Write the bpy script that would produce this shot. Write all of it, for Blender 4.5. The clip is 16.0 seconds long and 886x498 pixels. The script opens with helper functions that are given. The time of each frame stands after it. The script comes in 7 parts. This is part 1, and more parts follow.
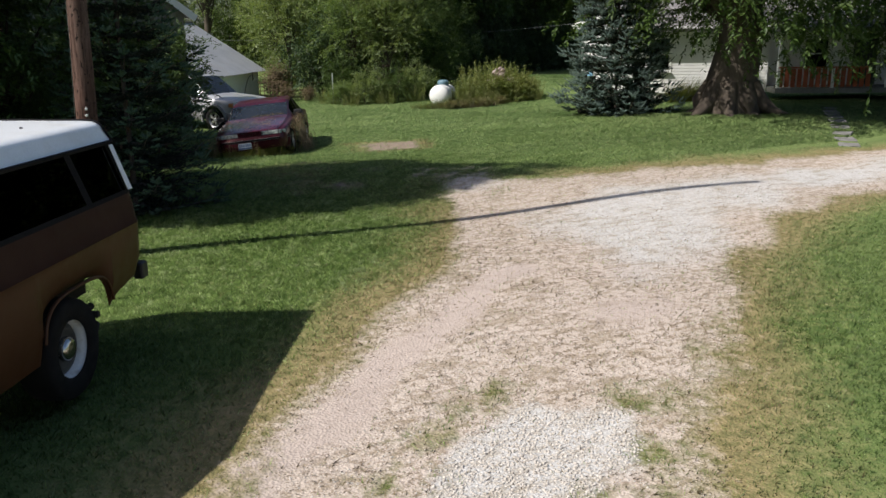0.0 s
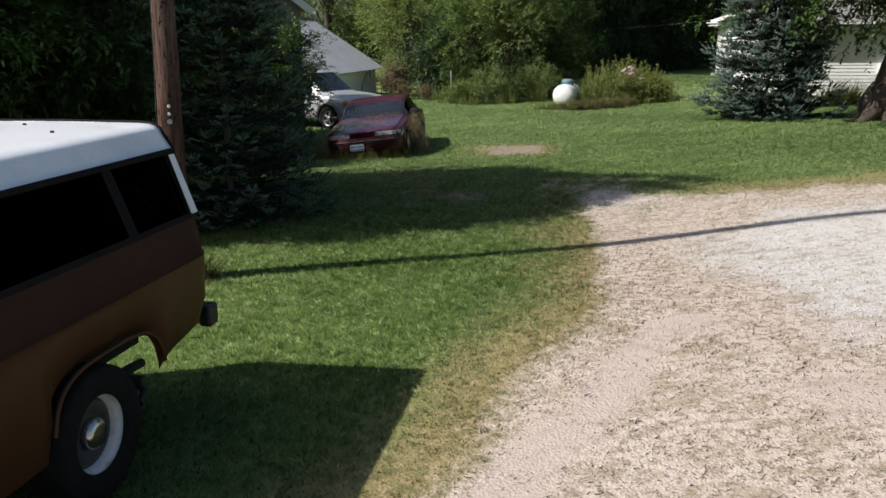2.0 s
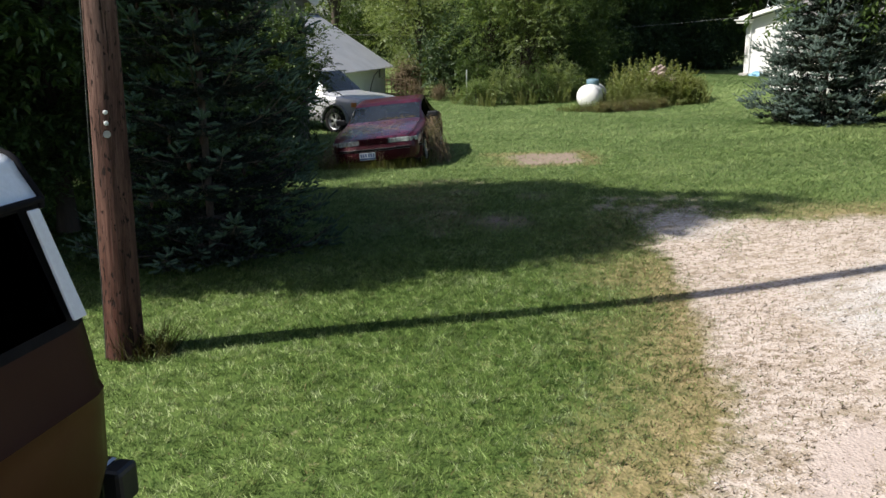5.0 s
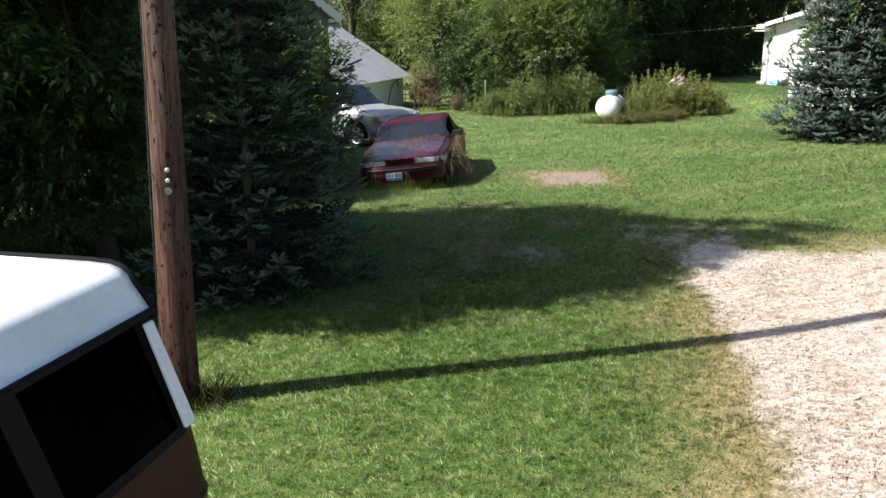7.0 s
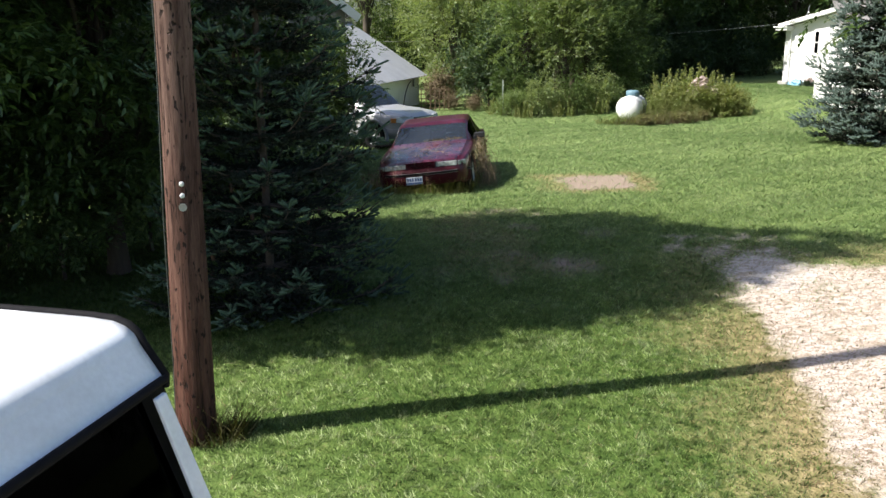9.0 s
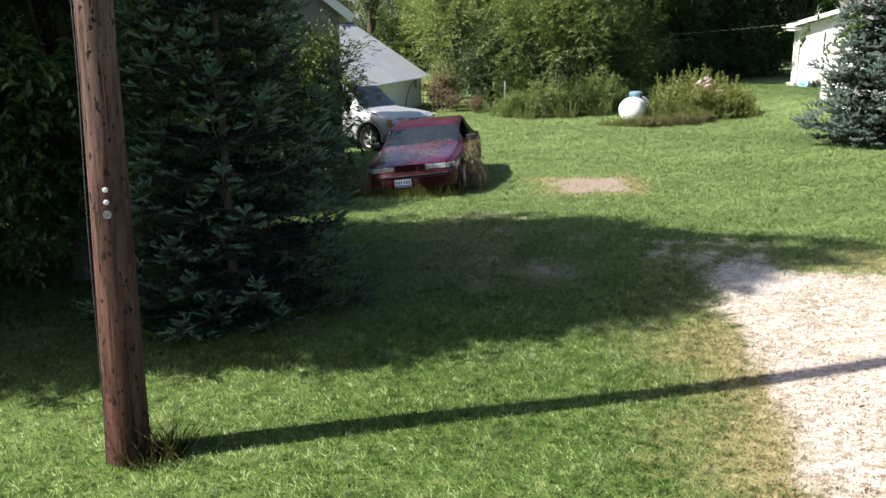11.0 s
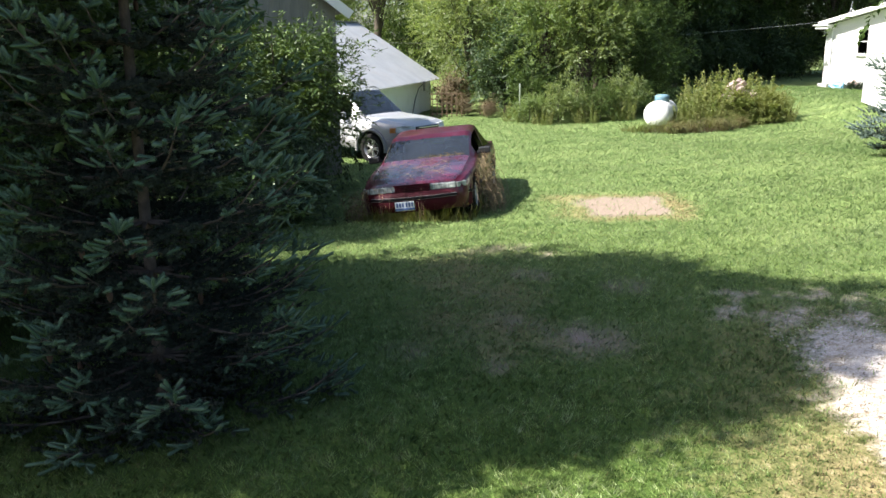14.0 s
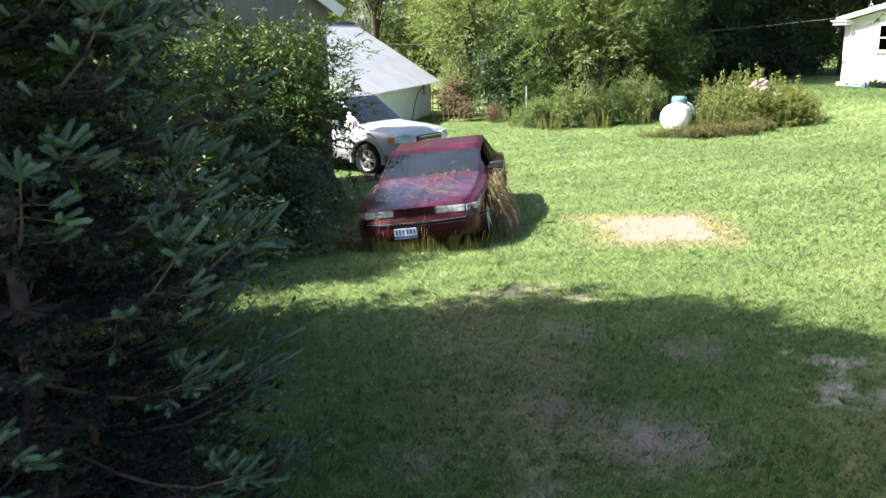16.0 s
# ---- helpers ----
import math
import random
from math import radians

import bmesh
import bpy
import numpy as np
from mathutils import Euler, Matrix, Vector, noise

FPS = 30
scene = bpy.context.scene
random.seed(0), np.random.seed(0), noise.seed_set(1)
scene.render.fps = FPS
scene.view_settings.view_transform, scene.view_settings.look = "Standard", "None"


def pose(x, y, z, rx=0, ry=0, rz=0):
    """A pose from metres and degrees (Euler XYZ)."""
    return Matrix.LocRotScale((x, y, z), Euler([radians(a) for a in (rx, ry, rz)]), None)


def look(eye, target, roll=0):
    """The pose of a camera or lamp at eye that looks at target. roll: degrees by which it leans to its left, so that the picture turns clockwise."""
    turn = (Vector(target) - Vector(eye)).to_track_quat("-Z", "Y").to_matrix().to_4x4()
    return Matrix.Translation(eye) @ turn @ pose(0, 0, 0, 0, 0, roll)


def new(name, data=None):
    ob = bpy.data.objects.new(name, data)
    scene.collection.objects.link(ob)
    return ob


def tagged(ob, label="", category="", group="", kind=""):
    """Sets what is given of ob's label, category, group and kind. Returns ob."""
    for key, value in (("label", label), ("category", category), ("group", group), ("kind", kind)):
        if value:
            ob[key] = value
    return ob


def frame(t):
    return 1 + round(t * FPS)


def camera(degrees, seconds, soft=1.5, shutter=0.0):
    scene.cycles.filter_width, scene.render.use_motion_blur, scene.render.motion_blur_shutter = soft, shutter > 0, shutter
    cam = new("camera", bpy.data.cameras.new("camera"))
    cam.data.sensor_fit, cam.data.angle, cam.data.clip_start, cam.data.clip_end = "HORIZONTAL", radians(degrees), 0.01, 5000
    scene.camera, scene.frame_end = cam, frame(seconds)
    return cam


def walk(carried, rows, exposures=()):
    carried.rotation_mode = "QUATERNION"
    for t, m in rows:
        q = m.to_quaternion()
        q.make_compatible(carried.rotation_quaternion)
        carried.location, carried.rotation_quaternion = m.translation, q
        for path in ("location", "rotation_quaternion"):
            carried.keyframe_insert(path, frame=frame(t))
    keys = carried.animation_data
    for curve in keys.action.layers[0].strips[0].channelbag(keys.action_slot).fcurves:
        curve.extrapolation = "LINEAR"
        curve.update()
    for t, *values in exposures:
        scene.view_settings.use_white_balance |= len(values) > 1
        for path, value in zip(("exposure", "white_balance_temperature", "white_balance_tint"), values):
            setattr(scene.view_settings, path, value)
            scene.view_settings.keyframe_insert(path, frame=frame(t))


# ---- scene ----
cam = camera(55.9, 16.0)
EXPOSURES = [(0, 0.18), (1.2, 0.20), (3.7, 0.27), (6, 0.69), (9, 1.00), (12.5, 1.21), (14, 1.51), (16, 1.83)]
PATH = [
    (0, (0.496, 0.526, 2.074), (1.577, 2.134, 1.578), -0.71),
    (0.5, (0.694, 0.922, 2.032), (1.628, 2.619, 1.538), -0.77),
    (1, (0.876, 1.354, 2.005), (1.695, 3.110, 1.510), -0.59),
    (1.5, (1.075, 1.809, 1.971), (1.925, 3.551, 1.477), -0.58),
    (2, (1.292, 2.296, 1.940), (2.145, 4.036, 1.446), -0.57),
    (2.5, (1.539, 2.821, 1.881), (2.391, 4.562, 1.387), -0.48),
    (3, (1.757, 3.312, 1.793), (2.606, 5.054, 1.300), -0.58),
    (3.5, (2.015, 3.812, 1.713), (2.864, 5.555, 1.220), -0.59),
    (3.7, (2.114, 4.013, 1.680), (2.961, 5.757, 1.189), -0.59),
    (5.8, (2.113, 4.794, 1.927), (2.944, 6.545, 1.433), -0.45),
    (6, (2.079, 4.797, 1.975), (2.906, 6.550, 1.483), -0.46),
    (6.5, (1.950, 4.799, 2.136), (2.774, 6.554, 1.645), -0.38),
    (7, (1.843, 4.836, 2.181), (2.659, 6.595, 1.690), -0.50),
    (7.5, (1.815, 4.987, 2.188), (2.626, 6.749, 1.697), -0.52),
    (8, (1.830, 5.164, 2.188), (2.635, 6.928, 1.697), -0.54),
    (8.5, (1.862, 5.344, 2.190), (2.660, 7.112, 1.699), -0.47),
    (9, (1.913, 5.482, 2.188), (2.704, 7.251, 1.695), -0.49),
    (9.2, (1.945, 5.521, 2.187), (2.732, 7.292, 1.695), -0.40),
    (11.5, (2.579, 5.659, 2.159), (3.340, 7.442, 1.669), -0.60),
    (12, (2.702, 5.889, 2.167), (3.458, 7.675, 1.678), -0.62),
    (12.5, (2.868, 6.251, 2.185), (3.620, 8.039, 1.697), -0.63),
    (13, (3.065, 6.726, 2.159), (3.813, 8.516, 1.672), -0.64),
    (13.5, (3.268, 7.258, 2.116), (4.011, 9.050, 1.630), -0.76),
    (14, (3.450, 7.810, 2.099), (4.191, 9.603, 1.612), -0.77),
    (14.5, (3.604, 8.362, 2.118), (4.348, 10.154, 1.631), -0.86),
    (15, (3.744, 8.868, 2.138), (4.491, 10.659, 1.651), -0.95),
    (15.5, (3.916, 9.331, 2.074), (4.657, 11.126, 1.595), -1.57),
    (16, (4.134, 9.713, 2.067), (4.875, 11.507, 1.583), -1.37),
]
walk(cam, [(t, look(eye, target, roll)) for t, eye, target, roll in PATH], EXPOSURES)

# ---- light ----
SUN_TO = Vector((-0.991, 0.133, 0.0)).normalized()
SUN_ELEV = radians(47.5)
world = bpy.data.worlds.new("sky")
scene.world = world
world.use_nodes = True
wn = world.node_tree
sky = wn.nodes.new("ShaderNodeTexSky")
sky.sky_type = "NISHITA"
sky.sun_disc = False
sky.sun_elevation = SUN_ELEV
sky.air_density, sky.dust_density, sky.ozone_density = 0.85, 2.0, 0.6
sky.sun_rotation = math.atan2(SUN_TO.x, SUN_TO.y)
pale = wn.nodes.new("ShaderNodeHueSaturation")
pale.inputs["Saturation"].default_value = 1.06
wn.links.new(sky.outputs["Color"], pale.inputs["Color"])
wn.links.new(pale.outputs["Color"], wn.nodes["Background"].inputs["Color"])
wn.nodes["Background"].inputs["Strength"].default_value = 0.092
sun = new("sun", bpy.data.lights.new("sun", "SUN"))
sun.data.energy = 4.8
sun.data.angle = radians(0.55)
sun.data.color = (1.0, 0.953, 0.885)
sun_dir = Vector((SUN_TO.x * math.cos(SUN_ELEV), SUN_TO.y * math.cos(SUN_ELEV), math.sin(SUN_ELEV)))
sun.matrix_world = look(sun_dir * 60, (0, 0, 0))

# ---- small tools ----
rng = np.random.default_rng(7)


def material(name):
    m = bpy.data.materials.new(name)
    m.use_nodes = True
    nt = m.node_tree
    return m, nt, nt.nodes["Principled BSDF"]


def node(nt, kind, **inputs):
    n = nt.nodes.new(kind)
    for key, value in inputs.items():
        n.inputs[key.replace("_", " ")].default_value = value
    return n


def noise_fac(nt, scale, detail=4.0, lo=0.35, hi=0.65, coord="Object", rough=0.55, stretch=None):
    tc = nt.nodes.new("ShaderNodeTexCoord")
    n = node(nt, "ShaderNodeTexNoise", Scale=scale, Detail=detail, Roughness=rough)
    src = tc.outputs[coord]
    if stretch:
        mp = nt.nodes.new("ShaderNodeMapping")
        mp.inputs["Scale"].default_value = stretch
        nt.links.new(src, mp.inputs["Vector"])
        src = mp.outputs["Vector"]
    nt.links.new(src, n.inputs["Vector"])
    r = nt.nodes.new("ShaderNodeMapRange")
    r.inputs["From Min"].default_value, r.inputs["From Max"].default_value = lo, hi
    nt.links.new(n.outputs["Fac"], r.inputs["Value"])
    return r.outputs["Result"], n


def mix(nt, fac, a, b, blend="MIX"):
    m = nt.nodes.new("ShaderNodeMix")
    m.data_type, m.blend_type = "RGBA", blend
    for sock, v in ((m.inputs["Factor"], fac), (m.inputs["A"], a), (m.inputs["B"], b)):
        if isinstance(v, (tuple, list)):
            sock.default_value = (*v[:3], 1)
        elif isinstance(v, (int, float)):
            sock.default_value = v
        else:
            nt.links.new(v, sock)
    return m.outputs["Result"]


def surface(name, c1, c2, scale=3.0, fine=40.0, rough=0.7, metal=0.0, bump=0.2, bump_scale=60.0, stain=None, stain_scale=1.2,
            stain_amount=0.5, coat=0.0, stretch=None, spec=0.5):
    """A painted, wooden or mineral surface: two colours over a broad and a fine noise, stains, and a fine relief."""
    m, nt, p = material(name)
    f1, _ = noise_fac(nt, scale, 5, stretch=stretch)
    col = mix(nt, f1, c1, c2)
    f2, _ = noise_fac(nt, fine, 3, 0.3, 0.7, stretch=stretch)
    dark = tuple(0.8 * c for c in c1)
    f2s = nt.nodes.new("ShaderNodeMath")
    f2s.operation = "MULTIPLY"
    f2s.inputs[1].default_value = 0.45
    nt.links.new(f2, f2s.inputs[0])
    col = mix(nt, f2s.outputs[0], col, dark)
    if stain:
        f3, _ = noise_fac(nt, stain_scale, 6, 0.52, 0.68)
        f3s = nt.nodes.new("ShaderNodeMath")
        f3s.operation = "MULTIPLY"
        f3s.inputs[1].default_value = stain_amount
        nt.links.new(f3, f3s.inputs[0])
        col = mix(nt, f3s.outputs[0], col, stain)
    nt.links.new(col, p.inputs["Base Color"])
    p.inputs["Roughness"].default_value = rough
    p.inputs["Metallic"].default_value = metal
    p.inputs["Coat Weight"].default_value = coat
    p.inputs["Coat Roughness"].default_value = 0.08
    p.inputs["Specular IOR Level"].default_value = spec
    rr, _ = noise_fac(nt, scale * 4, 4, 0.2, 0.8)
    mr = nt.nodes.new("ShaderNodeMapRange")
    mr.inputs["To Min"].default_value, mr.inputs["To Max"].default_value = max(0.02, rough - 0.1), min(1, rough + 0.1)
    nt.links.new(rr, mr.inputs["Value"])
    nt.links.new(mr.outputs["Result"], p.inputs["Roughness"])
    if bump:
        _, bn = noise_fac(nt, bump_scale, 4, stretch=stretch)
        b = node(nt, "ShaderNodeBump", Strength=bump, Distance=0.01)
        nt.links.new(bn.outputs["Fac"], b.inputs["Height"])
        nt.links.new(b.outputs["Normal"], p.inputs["Normal"])
    return m


def leaf_material(name, c1, c2, c3, through_amount=0.35, rough=0.5, glow=(1.0, 1.0, 0.45), spec=0.35):
    """Leaves: a random tint for each leaf, a broad change of tint through the crown, some light let through."""
    m, nt, p = material(name)
    geo = nt.nodes.new("ShaderNodeNewGeometry")
    col = mix(nt, geo.outputs["Random Per Island"], c1, c2)
    f, _ = noise_fac(nt, 0.9, 3, 0.4, 0.7)
    col = mix(nt, f, col, c3)
    nt.links.new(col, p.inputs["Base Color"])
    p.inputs["Roughness"].default_value = rough
    p.inputs["Specular IOR Level"].default_value = spec
    tr = nt.nodes.new("ShaderNodeBsdfTranslucent")
    bright = mix(nt, 1.0, col, glow, "MULTIPLY")
    nt.links.new(bright, tr.inputs["Color"])
    ms = nt.nodes.new("ShaderNodeMixShader")
    ms.inputs["Fac"].default_value = through_amount
    nt.links.new(p.outputs["BSDF"], ms.inputs[1])
    nt.links.new(tr.outputs["BSDF"], ms.inputs[2])
    nt.links.new(ms.outputs["Shader"], nt.nodes["Material Output"].inputs["Surface"])
    return m


def glass_material(name, tint, rough=0.02, dust=0.0, ior=1.5):
    m, nt, p = material(name)
    nt.nodes.remove(p)
    tr = nt.nodes.new("ShaderNodeBsdfTransparent")
    tr.inputs["Color"].default_value = (*tint, 1)
    gl = nt.nodes.new("ShaderNodeBsdfGlossy")
    gl.inputs["Roughness"].default_value = rough
    fr = node(nt, "ShaderNodeFresnel", IOR=ior)
    ms = nt.nodes.new("ShaderNodeMixShader")
    nt.links.new(fr.outputs["Fac"], ms.inputs["Fac"])
    nt.links.new(tr.outputs["BSDF"], ms.inputs[1])
    nt.links.new(gl.outputs["BSDF"], ms.inputs[2])
    out = ms.outputs["Shader"]
    if dust:
        # bluish diffuse film: some dust, mostly the sky's reflection painted on the glass
        df = nt.nodes.new("ShaderNodeBsdfDiffuse")
        df.inputs["Color"].default_value = (0.37, 0.46, 0.58, 1)
        f, _ = noise_fac(nt, 1.2, 5, -0.2, 0.9)
        sc = nt.nodes.new("ShaderNodeMath")
        sc.operation = "MULTIPLY"
        sc.inputs[1].default_value = dust
        nt.links.new(f, sc.inputs[0])
        m2 = nt.nodes.new("ShaderNodeMixShader")
        nt.links.new(sc.outputs[0], m2.inputs["Fac"])
        nt.links.new(out, m2.inputs[1])
        nt.links.new(df.outputs["BSDF"], m2.inputs[2])
        out = m2.outputs["Shader"]
    nt.links.new(out, nt.nodes["Material Output"].inputs["Surface"])
    return m


def mesh_data(name, verts, faces, mat=None, smooth=False):
    """A mesh from arrays; faces of one size are set quickly."""
    me = bpy.data.meshes.new(name)
    verts = np.asarray(verts, dtype=np.float32)
    if isinstance(faces, np.ndarray):
        k, n = faces.shape[1], faces.shape[0]
        me.vertices.add(len(verts))
        me.vertices.foreach_set("co", verts.ravel())
        me.loops.add(n * k)
        me.loops.foreach_set("vertex_index", faces.astype(np.int32).ravel())
        me.polygons.add(n)
        me.polygons.foreach_set("loop_start", np.arange(0, n * k, k, dtype=np.int32))
        me.update(calc_edges=True)
    else:
        me.from_pydata([tuple(v) for v in verts], [], faces)
        me.update()
    if mat:
        me.materials.append(mat)
    if smooth:
        me.polygons.foreach_set("use_smooth", np.ones(len(me.polygons), dtype=bool))
    return me


def thing(name, m, label, category, group=""):
    ob = new(name)
    ob.empty_display_size = 0.2
    ob.matrix_world = m
    return tagged(ob, label, category, group)


def part(name, src, mat, parent, label="", smooth=False, bevel=0.0, m=None):
    """Links a bmesh or a (verts, faces) pair as one mesh object under its thing or part."""
    if isinstance(src, bmesh.types.BMesh):
        bmesh.ops.recalc_face_normals(src, faces=src.faces)
        me = bpy.data.meshes.new(name)
        src.to_mesh(me)
        src.free()
        me.materials.append(mat)
        if smooth:
            me.polygons.foreach_set("use_smooth", np.ones(len(me.polygons), dtype=bool))
    elif isinstance(src, bpy.types.Mesh):
        me = src
    else:
        me = mesh_data(name, src[0], src[1], mat, smooth)
    ob = new(name, me)
    if parent:
        ob.parent = parent
    if m is not None:
        ob.matrix_local = m
    if bevel:
        b = ob.modifiers.new("bevel", "BEVEL")
        b.width, b.segments, b.limit_method = bevel, 2, "ANGLE"
    if label:
        ob["label"] = label
    return ob


def box(size, at=(0, 0, 0), rot=(0, 0, 0), bm=None):
    bm = bm or bmesh.new()
    m = pose(*at, *rot) @ Matrix.Diagonal((*size, 1))
    bmesh.ops.create_cube(bm, size=1, matrix=m)
    return bm


def cyl(r1, r2, length, at=(0, 0, 0), rot=(0, 0, 0), seg=24, bm=None, caps=True):
    bm = bm or bmesh.new()
    bmesh.ops.create_cone(bm, cap_ends=caps, segments=seg, radius1=r1, radius2=r2, depth=length, matrix=pose(*at, *rot))
    return bm


def lathe(profile, seg=32, m=None, caps=True):
    """A turned solid about the local z axis from (radius, z) pairs."""
    bm = bmesh.new()
    rings = []
    for r, z in profile:
        rings.append([bm.verts.new((r * math.cos(2 * math.pi * k / seg), r * math.sin(2 * math.pi * k / seg), z)) for k in range(seg)])
    for a, b in zip(rings, rings[1:]):
        for k in range(seg):
            bm.faces.new((a[k], a[(k + 1) % seg], b[(k + 1) % seg], b[k]))
    if caps and profile[0][0] > 1e-4:
        bm.faces.new(list(reversed(rings[0])))
    if caps and profile[-1][0] > 1e-4:
        bm.faces.new(rings[-1])
    bmesh.ops.remove_doubles(bm, verts=bm.verts, dist=1e-5)
    if m is not None:
        bm.transform(m)
    return bm


def tubes(paths, seg=7):
    """Tapered tubes along polylines: (points, radii) pairs. Returns vertices and quads."""
    V, Q, base = [], [], 0
    for pts, radii in paths:
        pts = np.asarray(pts, float)
        d = np.gradient(pts, axis=0)
        d /= np.linalg.norm(d, axis=1)[:, None] + 1e-9
        ref = np.array([0.31, 0.17, 0.93]) if abs(d[0][2]) < 0.9 else np.array([1.0, 0.1, 0])
        u = np.cross(d, ref)
        u /= np.linalg.norm(u, axis=1)[:, None] + 1e-9
        w = np.cross(d, u)
        ang = np.linspace(0, 2 * np.pi, seg, endpoint=False)
        ring = pts[:, None, :] + np.asarray(radii)[:, None, None] * (np.cos(ang)[None, :, None] * u[:, None, :] + np.sin(ang)[None, :, None] * w[:, None, :])
        V.append(ring.reshape(-1, 3))
        n = len(pts)
        for i in range(n - 1):
            k = np.arange(seg)
            Q.append(np.stack([base + i * seg + k, base + i * seg + (k + 1) % seg, base + (i + 1) * seg + (k + 1) % seg, base + (i + 1) * seg + k], 1))
        base += n * seg
    return np.vstack(V), np.vstack(Q)


def smooth(a, b, x):
    t = np.clip((np.asarray(x, float) - a) / (b - a), 0, 1)
    return t * t * (3 - 2 * t)


# ---- the lie of the land ----
def lie(x, y):
    x, y = np.asarray(x, float), np.asarray(y, float)
    z = -0.53 - 0.43 * smooth(14, 24, y) * (1 - 0.8 * smooth(23, 31, x))
    z = z - 0.10 * smooth(6.5, 4.0, y) * smooth(10, 6, x)
    z = z + 0.10 * np.exp(-((x - 13.5) ** 2 + (y - 13.5) ** 2) / 10)
    z = z + 0.45 * np.exp(-(((x - 31) / 5.5) ** 2 + ((y - 36) / 7) ** 2))
    z = z + 0.36 * np.exp(-(((x - 21.3) / 5.0) ** 2 + ((y - 20.3) / 4.6) ** 2))
    z = z + 0.025 * np.sin(0.9 * x + 0.4 * y) + 0.02 * np.sin(0.5 * x - 1.1 * y + 1.0)
    far = smooth(60, 140, np.hypot(x - 10, y - 20))
    return z * (1 - far) - 0.9 * far


def lie1(x, y):
    return float(lie(x, y))


DRIVE = [(-6, -6), (-3.5, -1.0), (-1, 2.3), (1.6, 5.05), (2.8, 6.0), (4.0, 6.9), (4.95, 7.75), (6.2, 8.8), (6.75, 9.8), (7.4, 10.5), (7.9, 12.25), (8.7, 13.1), (9.7, 13.4),
         (10.2, 12.75), (10.75, 12.2), (12.2, 11.6), (14.1, 11.3), (18.9, 10.45), (30, 9.2), (30, 6.4), (20, 7.7), (14.5, 7.85), (12.0, 7.75), (9.46, 6.7), (7.04, 5.2), (5.6, 4.15), (4.5, 3.2), (2.2, 0), (-1, -7)]
PATCH = [(2.6, 3.8), (3.0, 4.35), (3.65, 4.75), (4.2, 4.85), (4.7, 4.5), (4.25, 4.05), (3.7, 3.8), (3.2, 3.5), (2.8, 3.2)]


def inside_dist(poly, x, y):
    """Distance to a polygon's edge, positive inside."""
    P = np.asarray(poly, float)
    best = np.full(x.shape, 1e9)
    ins = np.zeros(x.shape, bool)
    for (x0, y0), (x1, y1) in zip(P, np.roll(P, -1, axis=0)):
        dx, dy = x1 - x0, y1 - y0
        t = np.clip(((x - x0) * dx + (y - y0) * dy) / (dx * dx + dy * dy), 0, 1)
        best = np.minimum(best, np.hypot(x - x0 - t * dx, y - y0 - t * dy))
        ins ^= ((y0 > y) != (y1 > y)) & (x < dx * (y - y0) / (dy if dy else 1e-9) + x0)
    return np.where(ins, best, -best)


def wobble(x, y, s):
    return (np.sin(2.1 * s * x + 1.3 * s * y) + np.sin(1.7 * s * y - 2.9 * s * x + 1) + np.sin(4.3 * s * x - 3.7 * s * y + 2) * 0.6 + np.sin(6.1 * s * y + 5.3 * s * x) * 0.5) / 3.1


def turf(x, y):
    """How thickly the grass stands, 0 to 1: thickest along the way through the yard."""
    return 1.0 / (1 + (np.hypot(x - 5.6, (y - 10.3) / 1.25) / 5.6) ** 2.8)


def spots(x, y, places):
    return np.max([w * np.exp(-(((x - cx) / rx) ** 2 + ((y - cy) / ry) ** 2)) for cx, cy, rx, ry, w in places], axis=0)


